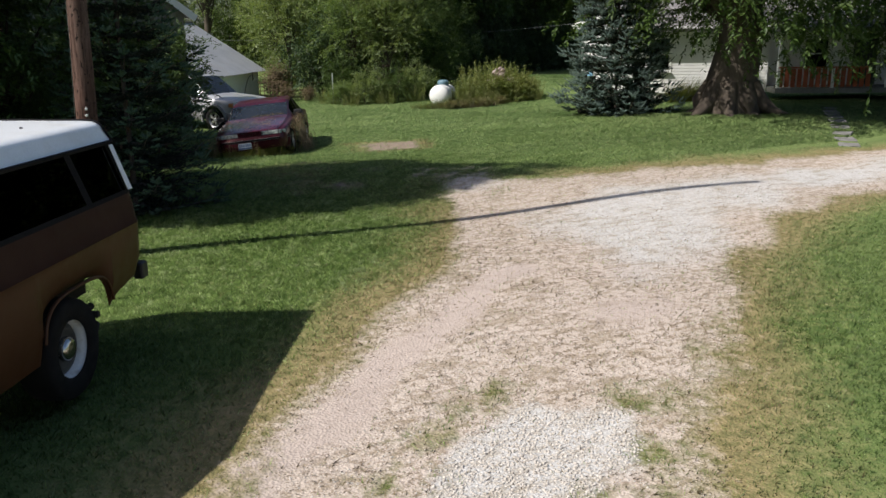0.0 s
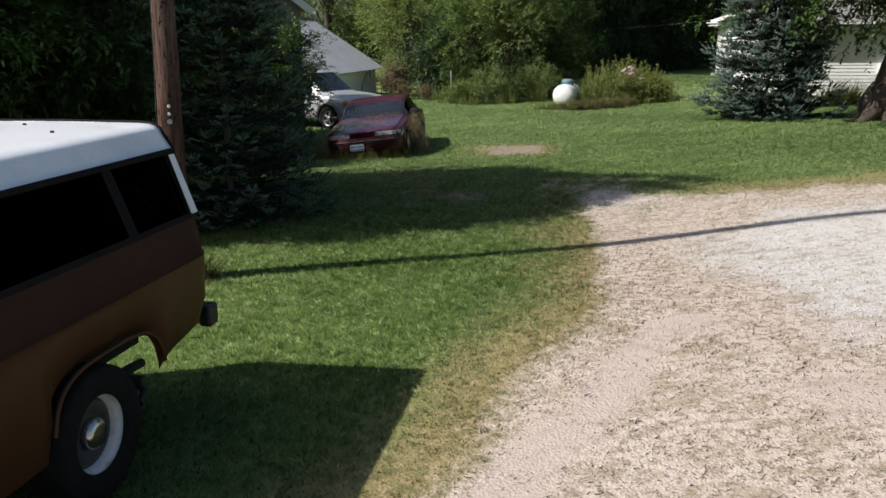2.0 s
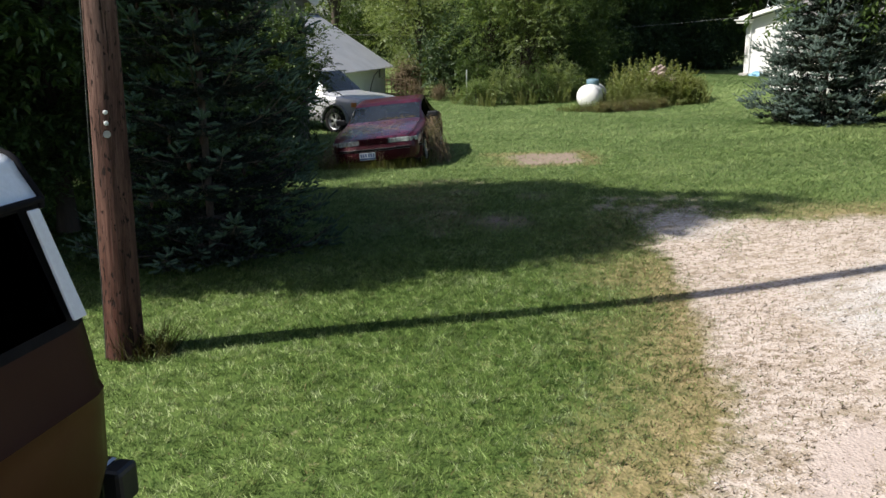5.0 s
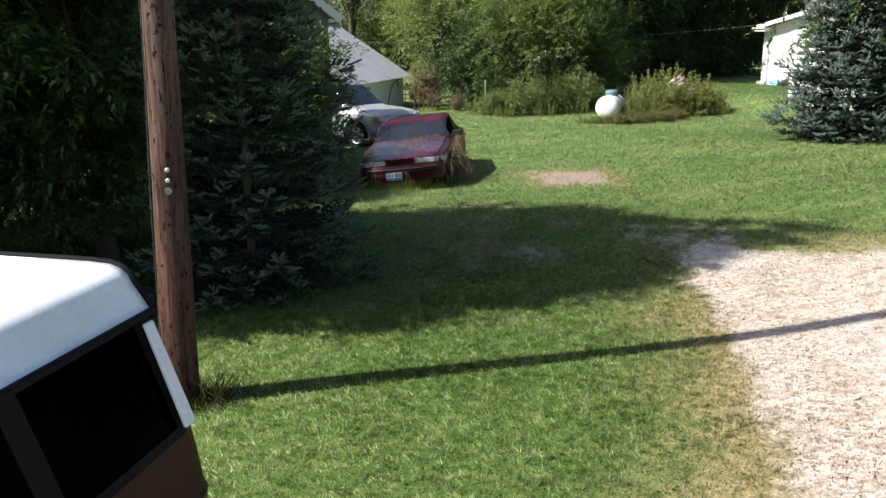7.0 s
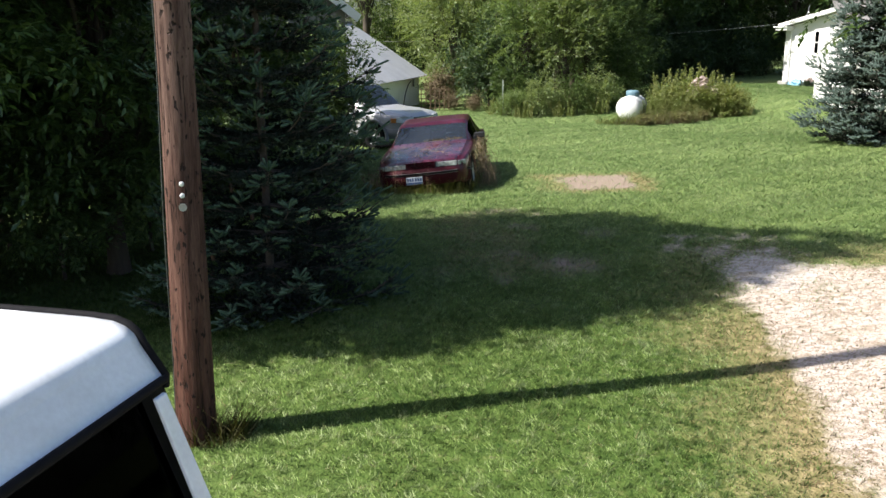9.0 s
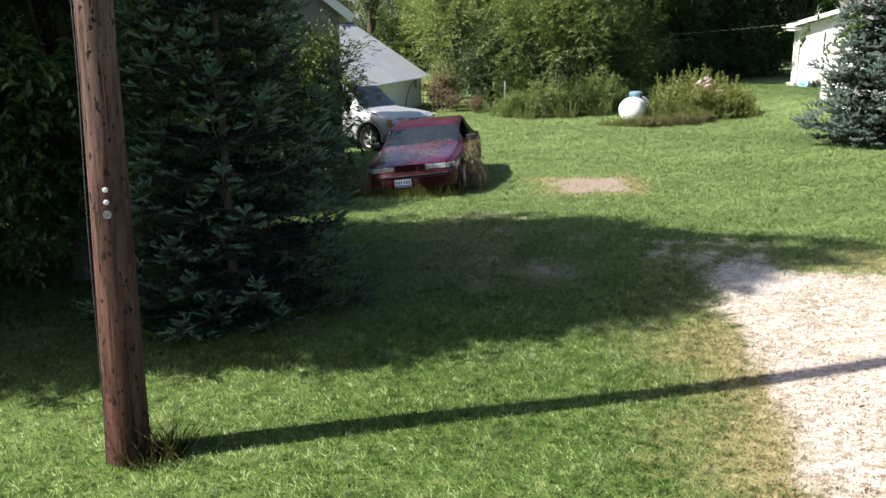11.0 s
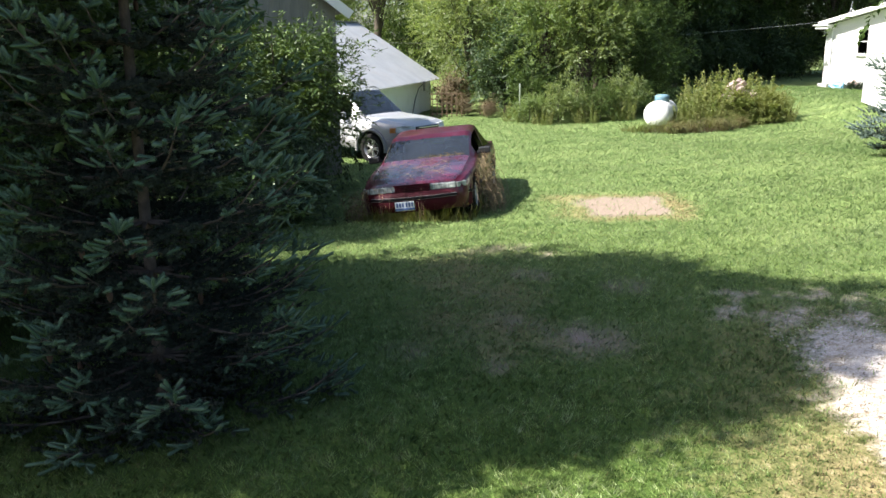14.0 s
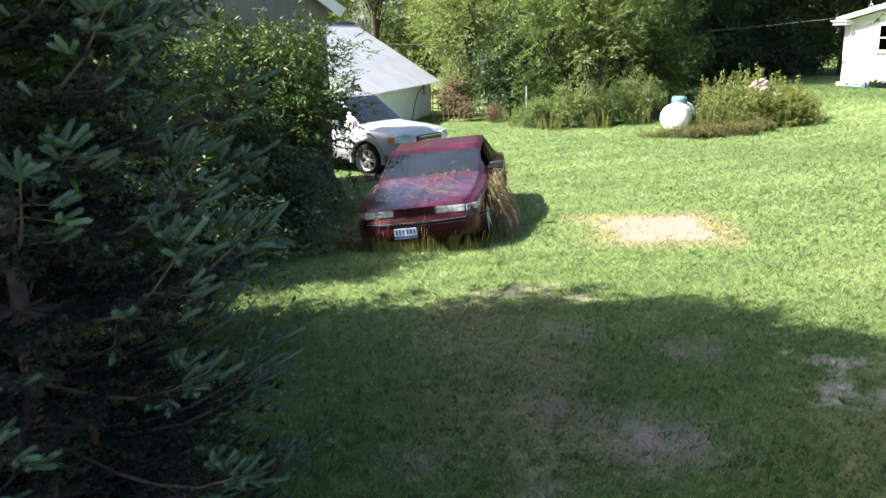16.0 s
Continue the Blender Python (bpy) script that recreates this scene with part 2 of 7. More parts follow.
def cover(x, y):
    """Gravel, dry grass, bare soil, clean white stone and smooth wheel track at a place, each 0 to 1."""
    d = inside_dist(DRIVE, x, y) + 0.24 * wobble(x, y, 1.1) + 0.12 * wobble(y, x, 3.7) + 0.22 * wobble(y, x, 0.45) * smooth(5, 9, y)
    gravel = smooth(-0.25, 0.55, d)
    dry = smooth(-1.25, 0.2, d) * (1 - 0.45 * gravel)
    right = smooth(-0.6, 0.0, inside_dist([(3, 1.5), (9, 6), (14, 7.2), (14, 6), (6, 1)], x, y))
    dry = np.maximum(dry * (1 - 0.3 * right), 0) * (1 - 0.6 * smooth(10.8, 12.4, y) * smooth(11.5, 10.0, x))
    pad_d = inside_dist([(10.99, 19.55), (11.69, 21.25), (13.06, 20.45), (12.06, 18.75)], x, y)
    pad = smooth(-0.15, 0.2, pad_d + 0.16 * wobble(x, y, 2.5))
    padrim = smooth(-0.8, 0.0, pad_d + 0.25 * wobble(x, y, 1.6))
    worn = smooth(-0.4, 0.6, inside_dist([(7.1, 17.9), (5.8, 14.2), (6.1, 13.6), (6.9, 13.5), (7.5, 13.4), (7.5, 14.2), (7.9, 16.0), (8.3, 17.5)], x, y) + 0.35 * wobble(x, y, 1.6))
    soil = spots(x, y, ((7.35, 13.85, 0.42, 0.42, 1.0), (7.0, 14.6, 0.3, 0.4, 0.55), (8.3, 17.65, 0.6, 0.3, 0.75), (7.95, 16.0, 0.22, 0.4, 0.8), (8.65, 16.95, 0.28, 0.28, 0.7),
                        (8.55, 15.0, 0.3, 0.3, 0.8), (5.75, 14.3, 0.2, 0.3, 0.6), (6.35, 13.6, 0.2, 0.2, 0.6)))
    bare = np.clip(np.maximum(np.maximum(pad, 0.18 * worn * (0.6 + 0.6 * wobble(x, y, 2.2))), 0.85 * soil * np.clip(0.75 + 0.55 * wobble(x, y, 5.3) + 0.35 * wobble(y, x, 11.0), 0, 1.2)), 0, 1)
    weeds = spots(x, y, ((4.05, 5.25, 0.42, 0.22, 1.0), (3.45, 5.0, 0.38, 0.2, 1.0), (2.85, 4.65, 0.3, 0.2, 0.9), (5.05, 4.6, 0.30, 0.34, 1.1), (4.55, 3.95, 0.34, 0.24, 1.0), (3.75, 3.75, 0.25, 0.2, 0.8),
                         (4.2, 3.6, 0.5, 0.3, 0.7), (3.0, 4.5, 0.3, 0.2, 0.5), (6.2, 4.75, 0.6, 0.4, 0.5), (8.2, 6.3, 0.8, 0.3, 0.4), (5.3, 8.6, 0.6, 0.4, 0.5)))
    corner = smooth(-1.2, 0.6, inside_dist([(8.3, 14.4), (10.6, 14.6), (12.5, 12.8), (9.5, 11.2), (7.8, 11.0)], x, y))
    gravel = np.clip(gravel - 0.30 * corner * smooth(-0.1, 0.6, wobble(x, y, 1.7) + 0.5 * wobble(y, x, 3.1)), 0, 1)
    streak = smooth(-0.2, 0.4, inside_dist([(8.4, 14.1), (9.2, 14.6), (10.4, 14.2), (10.9, 13.2), (9.8, 12.4), (8.9, 13.0)], x, y) + 0.3 * wobble(x, y, 1.9))
    gravel = np.maximum(gravel, 0.66 * streak * np.clip(0.45 + 0.8 * wobble(x, 2.5 * y, 2.3) + 0.3 * wobble(y, x, 6.0), 0, 1))
    gravel = gravel * (1 - 0.75 * np.clip(weeds * (1 + 0.8 * wobble(x, y, 4.0)), 0, 1))
    dry = np.clip(np.maximum(dry, np.maximum(0.75 * padrim * (1 - pad), np.maximum(0.48 * worn * (0.85 + 0.5 * wobble(x, y, 2.7)), 0.45 * weeds))), 0, 1)
    stone = smooth(-0.12, 0.12, inside_dist(PATCH, x, y) + 0.10 + 0.12 * wobble(x, y, 3.1))
    far_white = 0.85 * smooth(-0.4, 1.0, inside_dist([(6.8, 6.4), (7.6, 9.0), (9.0, 10.6), (12, 10.6), (22, 9.6), (22, 8.2), (13, 8.3), (10.5, 7.6), (8, 6.3)], x, y) + 0.4 * wobble(x, y, 0.9))
    shade_white = 0.45 * smooth(-0.3, 0.4, inside_dist([(8.3, 13.3), (9.8, 13.5), (10.3, 12.8), (9.6, 11.9), (8.5, 12.0)], x, y) + 0.35 * wobble(x, y, 1.9))
    line = inside_dist([(1.3, 4.75), (2.04, 5.25), (2.77, 5.65), (3.66, 6.28), (4.71, 6.9), (5.74, 7.56), (6.42, 7.85), (6.5, 7.55), (5.8, 7.2), (4.8, 6.5), (3.75, 5.9), (2.9, 5.3), (2.2, 4.9), (1.4, 4.4)], x, y)
    track = np.maximum(smooth(-0.15, 0.12, line + 0.10 * wobble(x, y, 2.0)), spots(x, y, ((6.3, 5.9, 0.65, 0.4, 0.9), (7.3, 6.9, 0.7, 0.35, 0.5))))
    return gravel, dry, bare, np.clip(np.maximum(np.maximum(stone, far_white), shade_white), 0, 1), np.clip(track, 0, 1)

# ---- materials ----
def ground_material():
    m, nt, p = material("lawn_and_gravel")

    def attr(name):
        a = nt.nodes.new("ShaderNodeAttribute")
        a.attribute_name = name
        return a.outputs["Fac"]

    def ramp(value, noise, lo, hi, spread):
        s = nt.nodes.new("ShaderNodeMath")
        s.operation = "MULTIPLY_ADD"
        s.inputs[1].default_value = spread
        nt.links.new(noise, s.inputs[0])
        nt.links.new(value, s.inputs[2])
        r = nt.nodes.new("ShaderNodeMapRange")
        r.inputs["From Min"].default_value, r.inputs["From Max"].default_value = lo, hi
        nt.links.new(s.outputs[0], r.inputs["Value"])
        return r.outputs["Result"]

    def mix_value(fac, lo, hi):
        q = nt.nodes.new("ShaderNodeMapRange")
        q.inputs["To Min"].default_value, q.inputs["To Max"].default_value = lo, hi
        nt.links.new(fac, q.inputs["Value"])
        return q.outputs["Result"]

    def part_of(fac, amount):
        q = nt.nodes.new("ShaderNodeMath")
        q.operation = "MULTIPLY"
        q.inputs[1].default_value = amount
        nt.links.new(fac, q.inputs[0])
        return q.outputs[0]

    big, _ = noise_fac(nt, 0.35, 4, 0.3, 0.7)
    mid, _ = noise_fac(nt, 2.2, 5, 0.3, 0.7)
    fine, fn = noise_fac(nt, 26.0, 6, 0.25, 0.75, rough=0.7)
    tiny, tn = noise_fac(nt, 90.0, 4, 0.3, 0.7, rough=0.7)
    tuft, tfn = noise_fac(nt, 9.0, 6, 0.32, 0.68, rough=0.75)
    grass = mix(nt, tuft, (0.030, 0.066, 0.014), (0.200, 0.288, 0.092))
    grass = mix(nt, part_of(mid, 0.45), grass, (0.068, 0.112, 0.036))
    grass = mix(nt, part_of(big, 0.6), grass, (0.152, 0.184, 0.078))
    grass = mix(nt, part_of(fine, 0.45), grass, (0.188, 0.240, 0.106))
    # faint bands left by the mower
    tcm = nt.nodes.new("ShaderNodeTexCoord")
    turned = nt.nodes.new("ShaderNodeMapping")
    turned.inputs["Rotation"].default_value = (0, 0, radians(-33))
    turned.inputs["Scale"].default_value = (0.10, 1.0, 1.0)
    nt.links.new(tcm.outputs["Object"], turned.inputs["Vector"])
    bn = node(nt, "ShaderNodeTexNoise", Scale=1.5, Detail=3.0)
    nt.links.new(turned.outputs["Vector"], bn.inputs["Vector"])
    br = nt.nodes.new("ShaderNodeMapRange")
    br.inputs["From Min"].default_value, br.inputs["From Max"].default_value = 0.42, 0.62
    nt.links.new(bn.outputs["Fac"], br.inputs["Value"])
    grass = mix(nt, part_of(br.outputs["Result"], 0.40), grass, (0.255, 0.325, 0.118))
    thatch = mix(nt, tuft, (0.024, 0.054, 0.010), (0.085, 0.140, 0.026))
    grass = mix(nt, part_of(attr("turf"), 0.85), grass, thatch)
    straw = mix(nt, tuft, (0.135, 0.108, 0.044), (0.37, 0.295, 0.148))
    straw = mix(nt, part_of(fine, 0.5), straw, (0.30, 0.24, 0.145))
    col = mix(nt, ramp(attr("dry"), tuft, 0.35, 1.25, 0.55), grass, straw)
    soil = mix(nt, fine, (0.132, 0.096, 0.066), (0.30, 0.240, 0.182))
    soil = mix(nt, part_of(tiny, 0.6), soil, (0.38, 0.312, 0.270))
    col = mix(nt, ramp(attr("bare"), fine, 0.3, 0.95, 0.4), col, soil)
    vor = node(nt, "ShaderNodeTexVoronoi", Scale=45.0)
    tc = nt.nodes.new("ShaderNodeTexCoord")
    nt.links.new(tc.outputs["Object"], vor.inputs["Vector"])
    pebble = mix(nt, tiny, (0.36, 0.295, 0.25), (0.76, 0.665, 0.60))
    pebble = mix(nt, part_of(mid, 0.45), pebble, (0.46, 0.375, 0.30))
    dust = mix(nt, fine, (0.38, 0.315, 0.262), (0.66, 0.575, 0.50))
    pebble = mix(nt, part_of(big, 0.7), pebble, dust)
    white = mix(nt, tiny, (0.34, 0.33, 0.32), (0.76, 0.74, 0.72))
    stony = ramp(attr("stone"), fine, 0.35, 0.95, 0.4)
    pebble = mix(nt, stony, pebble, white)
    # dead grass lying in flecks over the stones, thinner where the stones are clean
    patchy, _ = noise_fac(nt, 1.1, 6, 0.35, 0.75, rough=0.65)
    fleck, _ = noise_fac(nt, 11.0, 9, 0.50, 0.56, rough=0.84, stretch=(1.0, 1.3, 1.0))
    brown = mix(nt, tiny, (0.10, 0.072, 0.043), (0.27, 0.205, 0.135))
    amount = nt.nodes.new("ShaderNodeMath")
    amount.operation = "MULTIPLY"
    nt.links.new(fleck, amount.inputs[0])
    nt.links.new(mix_value(patchy, 0.5, 1.0), amount.inputs[1])
    clean = nt.nodes.new("ShaderNodeMath")
    clean.operation = "MULTIPLY_ADD"
    clean.inputs[1].default_value, clean.inputs[2].default_value = -0.6, 1.0
    nt.links.new(stony, clean.inputs[0])
    amount2 = nt.nodes.new("ShaderNodeMath")
    amount2.operation = "MULTIPLY"
    nt.links.new(amount.outputs[0], amount2.inputs[0])
    nt.links.new(clean.outputs[0], amount2.inputs[1])
    pebble = mix(nt, amount2.outputs[0], pebble, brown)
    streak, _ = noise_fac(nt, 3.2, 8, 0.50, 0.60, rough=0.72, stretch=(0.7, 1.8, 1.0))
    pebble = mix(nt, part_of(streak, 0.55), pebble, mix(nt, fine, (0.19, 0.15, 0.095), (0.37, 0.30, 0.21)))
    smooth_dust = mix(nt, tiny, (0.40, 0.330, 0.292), (0.54, 0.455, 0.412))
    pebble = mix(nt, part_of(ramp(attr("track"), tuft, 0.45, 1.1, 0.5), 0.8), pebble, smooth_dust)
    col = mix(nt, ramp(attr("gravel"), tuft, 0.5, 1.05, 0.6), col, pebble)
    nt.links.new(col, p.inputs["Base Color"])
    p.inputs["Roughness"].default_value = 0.95
    p.inputs["Specular IOR Level"].default_value = 0.05
    hsum = nt.nodes.new("ShaderNodeMath")
    hsum.operation = "ADD"
    nt.links.new(tfn.outputs["Fac"], hsum.inputs[0])
    nt.links.new(vor.outputs["Distance"], hsum.inputs[1])
    b = node(nt, "ShaderNodeBump", Strength=0.45, Distance=0.016)
    nt.links.new(hsum.outputs[0], b.inputs["Height"])
    nt.links.new(b.outputs["Normal"], p.inputs["Normal"])
    return m


M_GROUND = ground_material()
def blade_material(name, c1, c2, c3):
    """Grass blades: the tint of the tuft that a blade belongs to, with some light let through."""
    m, nt, p = material(name)
    a = nt.nodes.new("ShaderNodeAttribute")
    a.attribute_name = "tint"
    ramp = nt.nodes.new("ShaderNodeValToRGB")
    ramp.color_ramp.elements.new(0.5)
    for e, c in zip(ramp.color_ramp.elements, (c1, c2, c3)):
        e.color = (*c, 1)
    nt.links.new(a.outputs["Fac"], ramp.inputs["Fac"])
    nt.links.new(ramp.outputs["Color"], p.inputs["Base Color"])
    p.inputs["Roughness"].default_value = 0.6
    p.inputs["Specular IOR Level"].default_value = 0.08
    tr = nt.nodes.new("ShaderNodeBsdfTranslucent")
    nt.links.new(ramp.outputs["Color"], tr.inputs["Color"])
    ms = nt.nodes.new("ShaderNodeMixShader")
    ms.inputs["Fac"].default_value = 0.36
    nt.links.new(p.outputs["BSDF"], ms.inputs[1])
    nt.links.new(tr.outputs["BSDF"], ms.inputs[2])
    nt.links.new(ms.outputs["Shader"], nt.nodes["Material Output"].inputs["Surface"])
    return m


M_BLADE = blade_material("grass_blade", (0.050, 0.118, 0.024), (0.335, 0.472, 0.145), (0.68, 0.78, 0.43))
M_BLADE_FAR = blade_material("far_grass_blade", (0.105, 0.190, 0.062), (0.275, 0.410, 0.145), (0.46, 0.56, 0.285))
M_CRUMB = blade_material("dead_grass_crumb", (0.105, 0.074, 0.045), (0.220, 0.165, 0.105), (0.38, 0.31, 0.21))
M_STRAW = blade_material("dry_grass_blade", (0.18, 0.138, 0.060), (0.42, 0.34, 0.175), (0.64, 0.55, 0.34))
M_WEED = leaf_material("weed_leaf", (0.10, 0.15, 0.035), (0.24, 0.28, 0.09), (0.25, 0.25, 0.105), 0.45)
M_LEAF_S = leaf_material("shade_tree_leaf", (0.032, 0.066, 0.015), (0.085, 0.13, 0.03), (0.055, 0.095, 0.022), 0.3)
M_STONE = surface("limestone_gravel", (0.42, 0.375, 0.325), (0.74, 0.69, 0.64), 30, 120, 0.9, bump=0.2)
M_NEEDLE = leaf_material("blue_spruce_needle", (0.046, 0.086, 0.056), (0.140, 0.205, 0.142), (0.050, 0.090, 0.056), 0.08, 0.6, spec=0.12)
# older inner needles, with the shade between the boughs put into the colour
M_NEEDLE_OLD_SHADE = leaf_material("old_shaded_spruce_needle", (0.009, 0.015, 0.010), (0.022, 0.034, 0.022), (0.014, 0.020, 0.012), 0.05, 0.8)
M_NEEDLE_FAR = leaf_material("silver_spruce_needle", (0.075, 0.115, 0.100), (0.150, 0.200, 0.180), (0.085, 0.120, 0.095), 0.10, 0.6, spec=0.15)
M_NEEDLE_DIM = leaf_material("shade_toned_inner_needle", (0.020, 0.032, 0.024), (0.045, 0.064, 0.050), (0.030, 0.036, 0.024), 0.06, 0.8, spec=0.05)
M_CONE = surface("spruce_cone", (0.06, 0.032, 0.022), (0.11, 0.062, 0.042), 20, 80, 0.8)
M_BARK = surface("tree_bark", (0.045, 0.034, 0.026), (0.10, 0.078, 0.06), 6, 30, 0.95, bump=0.9, bump_scale=16, stretch=(1, 1, 0.25))
M_TWIG = surface("spruce_twig", (0.060, 0.046, 0.038), (0.125, 0.098, 0.080), 20, 60, 0.95)
M_LEAF_A = leaf_material("maple_leaf", (0.032, 0.065, 0.016), (0.110, 0.165, 0.042), (0.055, 0.092, 0.024), 0.22)
M_LEAF_B = leaf_material("hedgerow_leaf", (0.038, 0.078, 0.018), (0.09, 0.135, 0.035), (0.065, 0.10, 0.03), 0.35)
M_LEAF_C = leaf_material("willow_leaf", (0.120, 0.178, 0.066), (0.290, 0.355, 0.160), (0.200, 0.250, 0.110), 0.48, 0.42, spec=0.6)
M_LEAF_E = leaf_material("boxelder_leaf", (0.090, 0.150, 0.048), (0.240, 0.315, 0.118), (0.140, 0.200, 0.070), 0.46, 0.42, spec=0.6)
M_LEAF_D = leaf_material("dark_leaf", (0.040, 0.085, 0.024), (0.150, 0.225, 0.075), (0.070, 0.120, 0.040), 0.3, 0.34, spec=0.6)
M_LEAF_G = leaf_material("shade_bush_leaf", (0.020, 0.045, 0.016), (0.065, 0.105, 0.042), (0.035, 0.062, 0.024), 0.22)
M_DEAD = leaf_material("dead_vine", (0.085, 0.060, 0.034), (0.20, 0.15, 0.09), (0.12, 0.11, 0.055), 0.2, 0.8)
M_RUST = leaf_material("rusty_weed", (0.15, 0.11, 0.065), (0.25, 0.24, 0.11), (0.13, 0.17, 0.06), 0.35, 0.8)


def pole_material():
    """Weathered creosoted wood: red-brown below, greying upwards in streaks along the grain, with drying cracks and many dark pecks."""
    m, nt, p = material("weathered_pole")
    tc = nt.nodes.new("ShaderNodeTexCoord")
    xyz = nt.nodes.new("ShaderNodeSeparateXYZ")
    nt.links.new(tc.outputs["Object"], xyz.inputs["Vector"])
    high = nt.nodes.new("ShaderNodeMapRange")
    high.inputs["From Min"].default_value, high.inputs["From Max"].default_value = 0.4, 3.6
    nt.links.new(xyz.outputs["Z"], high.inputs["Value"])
    broad, _ = noise_fac(nt, 10.0, 5, 0.42, 0.58, stretch=(1, 1, 0.08), rough=0.7)
    fine, fn = noise_fac(nt, 60.0, 5, 0.3, 0.7, stretch=(1, 1, 0.03), rough=0.7)
    crack, cn = noise_fac(nt, 46.0, 4, 0.60, 0.68, stretch=(1, 1, 0.05), rough=0.65)
    peck, pn = noise_fac(nt, 34.0, 2, 0.62, 0.67, stretch=(1, 1, 0.45))
    knot, _ = noise_fac(nt, 13.0, 3, 0.66, 0.70, stretch=(1, 1, 0.5))
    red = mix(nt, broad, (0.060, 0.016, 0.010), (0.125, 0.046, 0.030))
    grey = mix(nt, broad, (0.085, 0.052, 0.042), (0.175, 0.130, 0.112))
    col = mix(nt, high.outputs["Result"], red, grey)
    f = nt.nodes.new("ShaderNodeMath")
    f.operation = "MULTIPLY"
    f.inputs[1].default_value = 0.6
    nt.links.new(fine, f.inputs[0])
    col = mix(nt, f.outputs[0], col, (0.165, 0.100, 0.080))
    streak, _ = noise_fac(nt, 24.0, 6, 0.42, 0.62, stretch=(1, 1, 0.09), rough=0.75)
    f2 = nt.nodes.new("ShaderNodeMath")
    f2.operation = "MULTIPLY"
    f2.inputs[1].default_value = 0.80
    nt.links.new(streak, f2.inputs[0])
    col = mix(nt, f2.outputs[0], col, (0.034, 0.015, 0.011))
    for mark in (crack, peck, knot):
        col = mix(nt, mark, col, (0.018, 0.011, 0.009))
    nt.links.new(col, p.inputs["Base Color"])
    p.inputs["Roughness"].default_value = 0.85
    p.inputs["Specular IOR Level"].default_value = 0.2
    b1 = node(nt, "ShaderNodeBump", Strength=0.7, Distance=0.010)
    nt.links.new(fn.outputs["Fac"], b1.inputs["Height"])
    b2 = node(nt, "ShaderNodeBump", Strength=0.9, Distance=-0.012)
    nt.links.new(crack, b2.inputs["Height"])
    nt.links.new(b1.outputs["Normal"], b2.inputs["Normal"])
    b3 = node(nt, "ShaderNodeBump", Strength=0.9, Distance=-0.010)
    nt.links.new(peck, b3.inputs["Height"])
    nt.links.new(b2.outputs["Normal"], b3.inputs["Normal"])
    nt.links.new(b3.outputs["Normal"], p.inputs["Normal"])
    return m


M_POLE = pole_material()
M_GALV = surface("galvanised_metal", (0.55, 0.56, 0.57), (0.7, 0.71, 0.72), 12, 60, 0.4, metal=0.9, bump=0.05)
M_WIRE = surface("wire_sheath", (0.04, 0.045, 0.04), (0.1, 0.11, 0.1), 8, 40, 0.6, bump=0)
M_BROWN = surface("dark_brown_car_paint", (0.030, 0.010, 0.006), (0.036, 0.013, 0.008), 2, 300, 0.5, coat=0.0, spec=0.14, bump=0.02, bump_scale=300, stain=(0.055, 0.025, 0.016), stain_scale=3, stain_amount=0.25)
M_BRONZE = surface("bronze_car_paint", (0.066, 0.026, 0.010), (0.080, 0.033, 0.013), 2, 300, 0.45, metal=0.2, coat=0.0, spec=0.3, bump=0.02, bump_scale=300, stain=(0.08, 0.045, 0.026), stain_scale=3, stain_amount=0.25)
M_WHITE = surface("white_roof_paint", (0.86, 0.90, 0.96), (0.89, 0.93, 0.98), 1.5, 60, 0.4, coat=0.45, bump=0.008, stain=(0.62, 0.61, 0.58), stain_scale=2.5, stain_amount=0.3)
M_RUBBER = surface("black_rubber", (0.007, 0.007, 0.007), (0.016, 0.015, 0.014), 8, 60, 0.9, bump=0.15, spec=0.2)
M_BLACKTRIM = surface("black_trim", (0.012, 0.012, 0.014), (0.022, 0.022, 0.024), 10, 60, 0.45, bump=0.03)
M_SURROUND = surface("window_rubber", (0.006, 0.006, 0.008), (0.010, 0.010, 0.012), 10, 60, 0.8, bump=0.03, spec=0.15)
M_WELL = surface("undercoated_steel", (0.02, 0.018, 0.016), (0.04, 0.035, 0.03), 6, 40, 0.95)
M_RIM_WHITE = surface("white_painted_rim", (0.74, 0.74, 0.72), (0.8, 0.8, 0.78), 8, 50, 0.5, bump=0.03, stain=(0.35, 0.27, 0.2), stain_scale=9, stain_amount=0.5)
M_STEEL = surface("dark_wheel_steel", (0.045, 0.044, 0.043), (0.085, 0.083, 0.08), 8, 60, 0.5, metal=0.3, bump=0.05)
M_CHROME = surface("dull_chrome", (0.55, 0.54, 0.52), (0.66, 0.65, 0.63), 6, 60, 0.22, metal=1.0, bump=0.02)
M_ALLOY = surface("alloy_wheel", (0.42, 0.42, 0.43), (0.52, 0.52, 0.53), 6, 60, 0.35, metal=0.8, bump=0.02)
# faded red; its bluish patches put sky reflections into the colour
M_RED = surface("faded_maroon_car_paint", (0.034, 0.0009, 0.006), (0.064, 0.0020, 0.011), 5.0, 200, 0.45, coat=0.45, spec=0.15, bump=0.02, bump_scale=200, stain=(0.11, 0.045, 0.07), stain_scale=3.6, stain_amount=0.35)
# dark and pale streaks paint mirrored trees and sky besides the peeling
M_HOOD = surface("peeling_maroon_with_reflections", (0.014, 0.0015, 0.008), (0.120, 0.0035, 0.018), 3.2, 90, 0.30, coat=1.0, spec=0.3, bump=0.03, bump_scale=120, stain=(0.13, 0.06, 0.09), stain_scale=5.0, stain_amount=0.4)
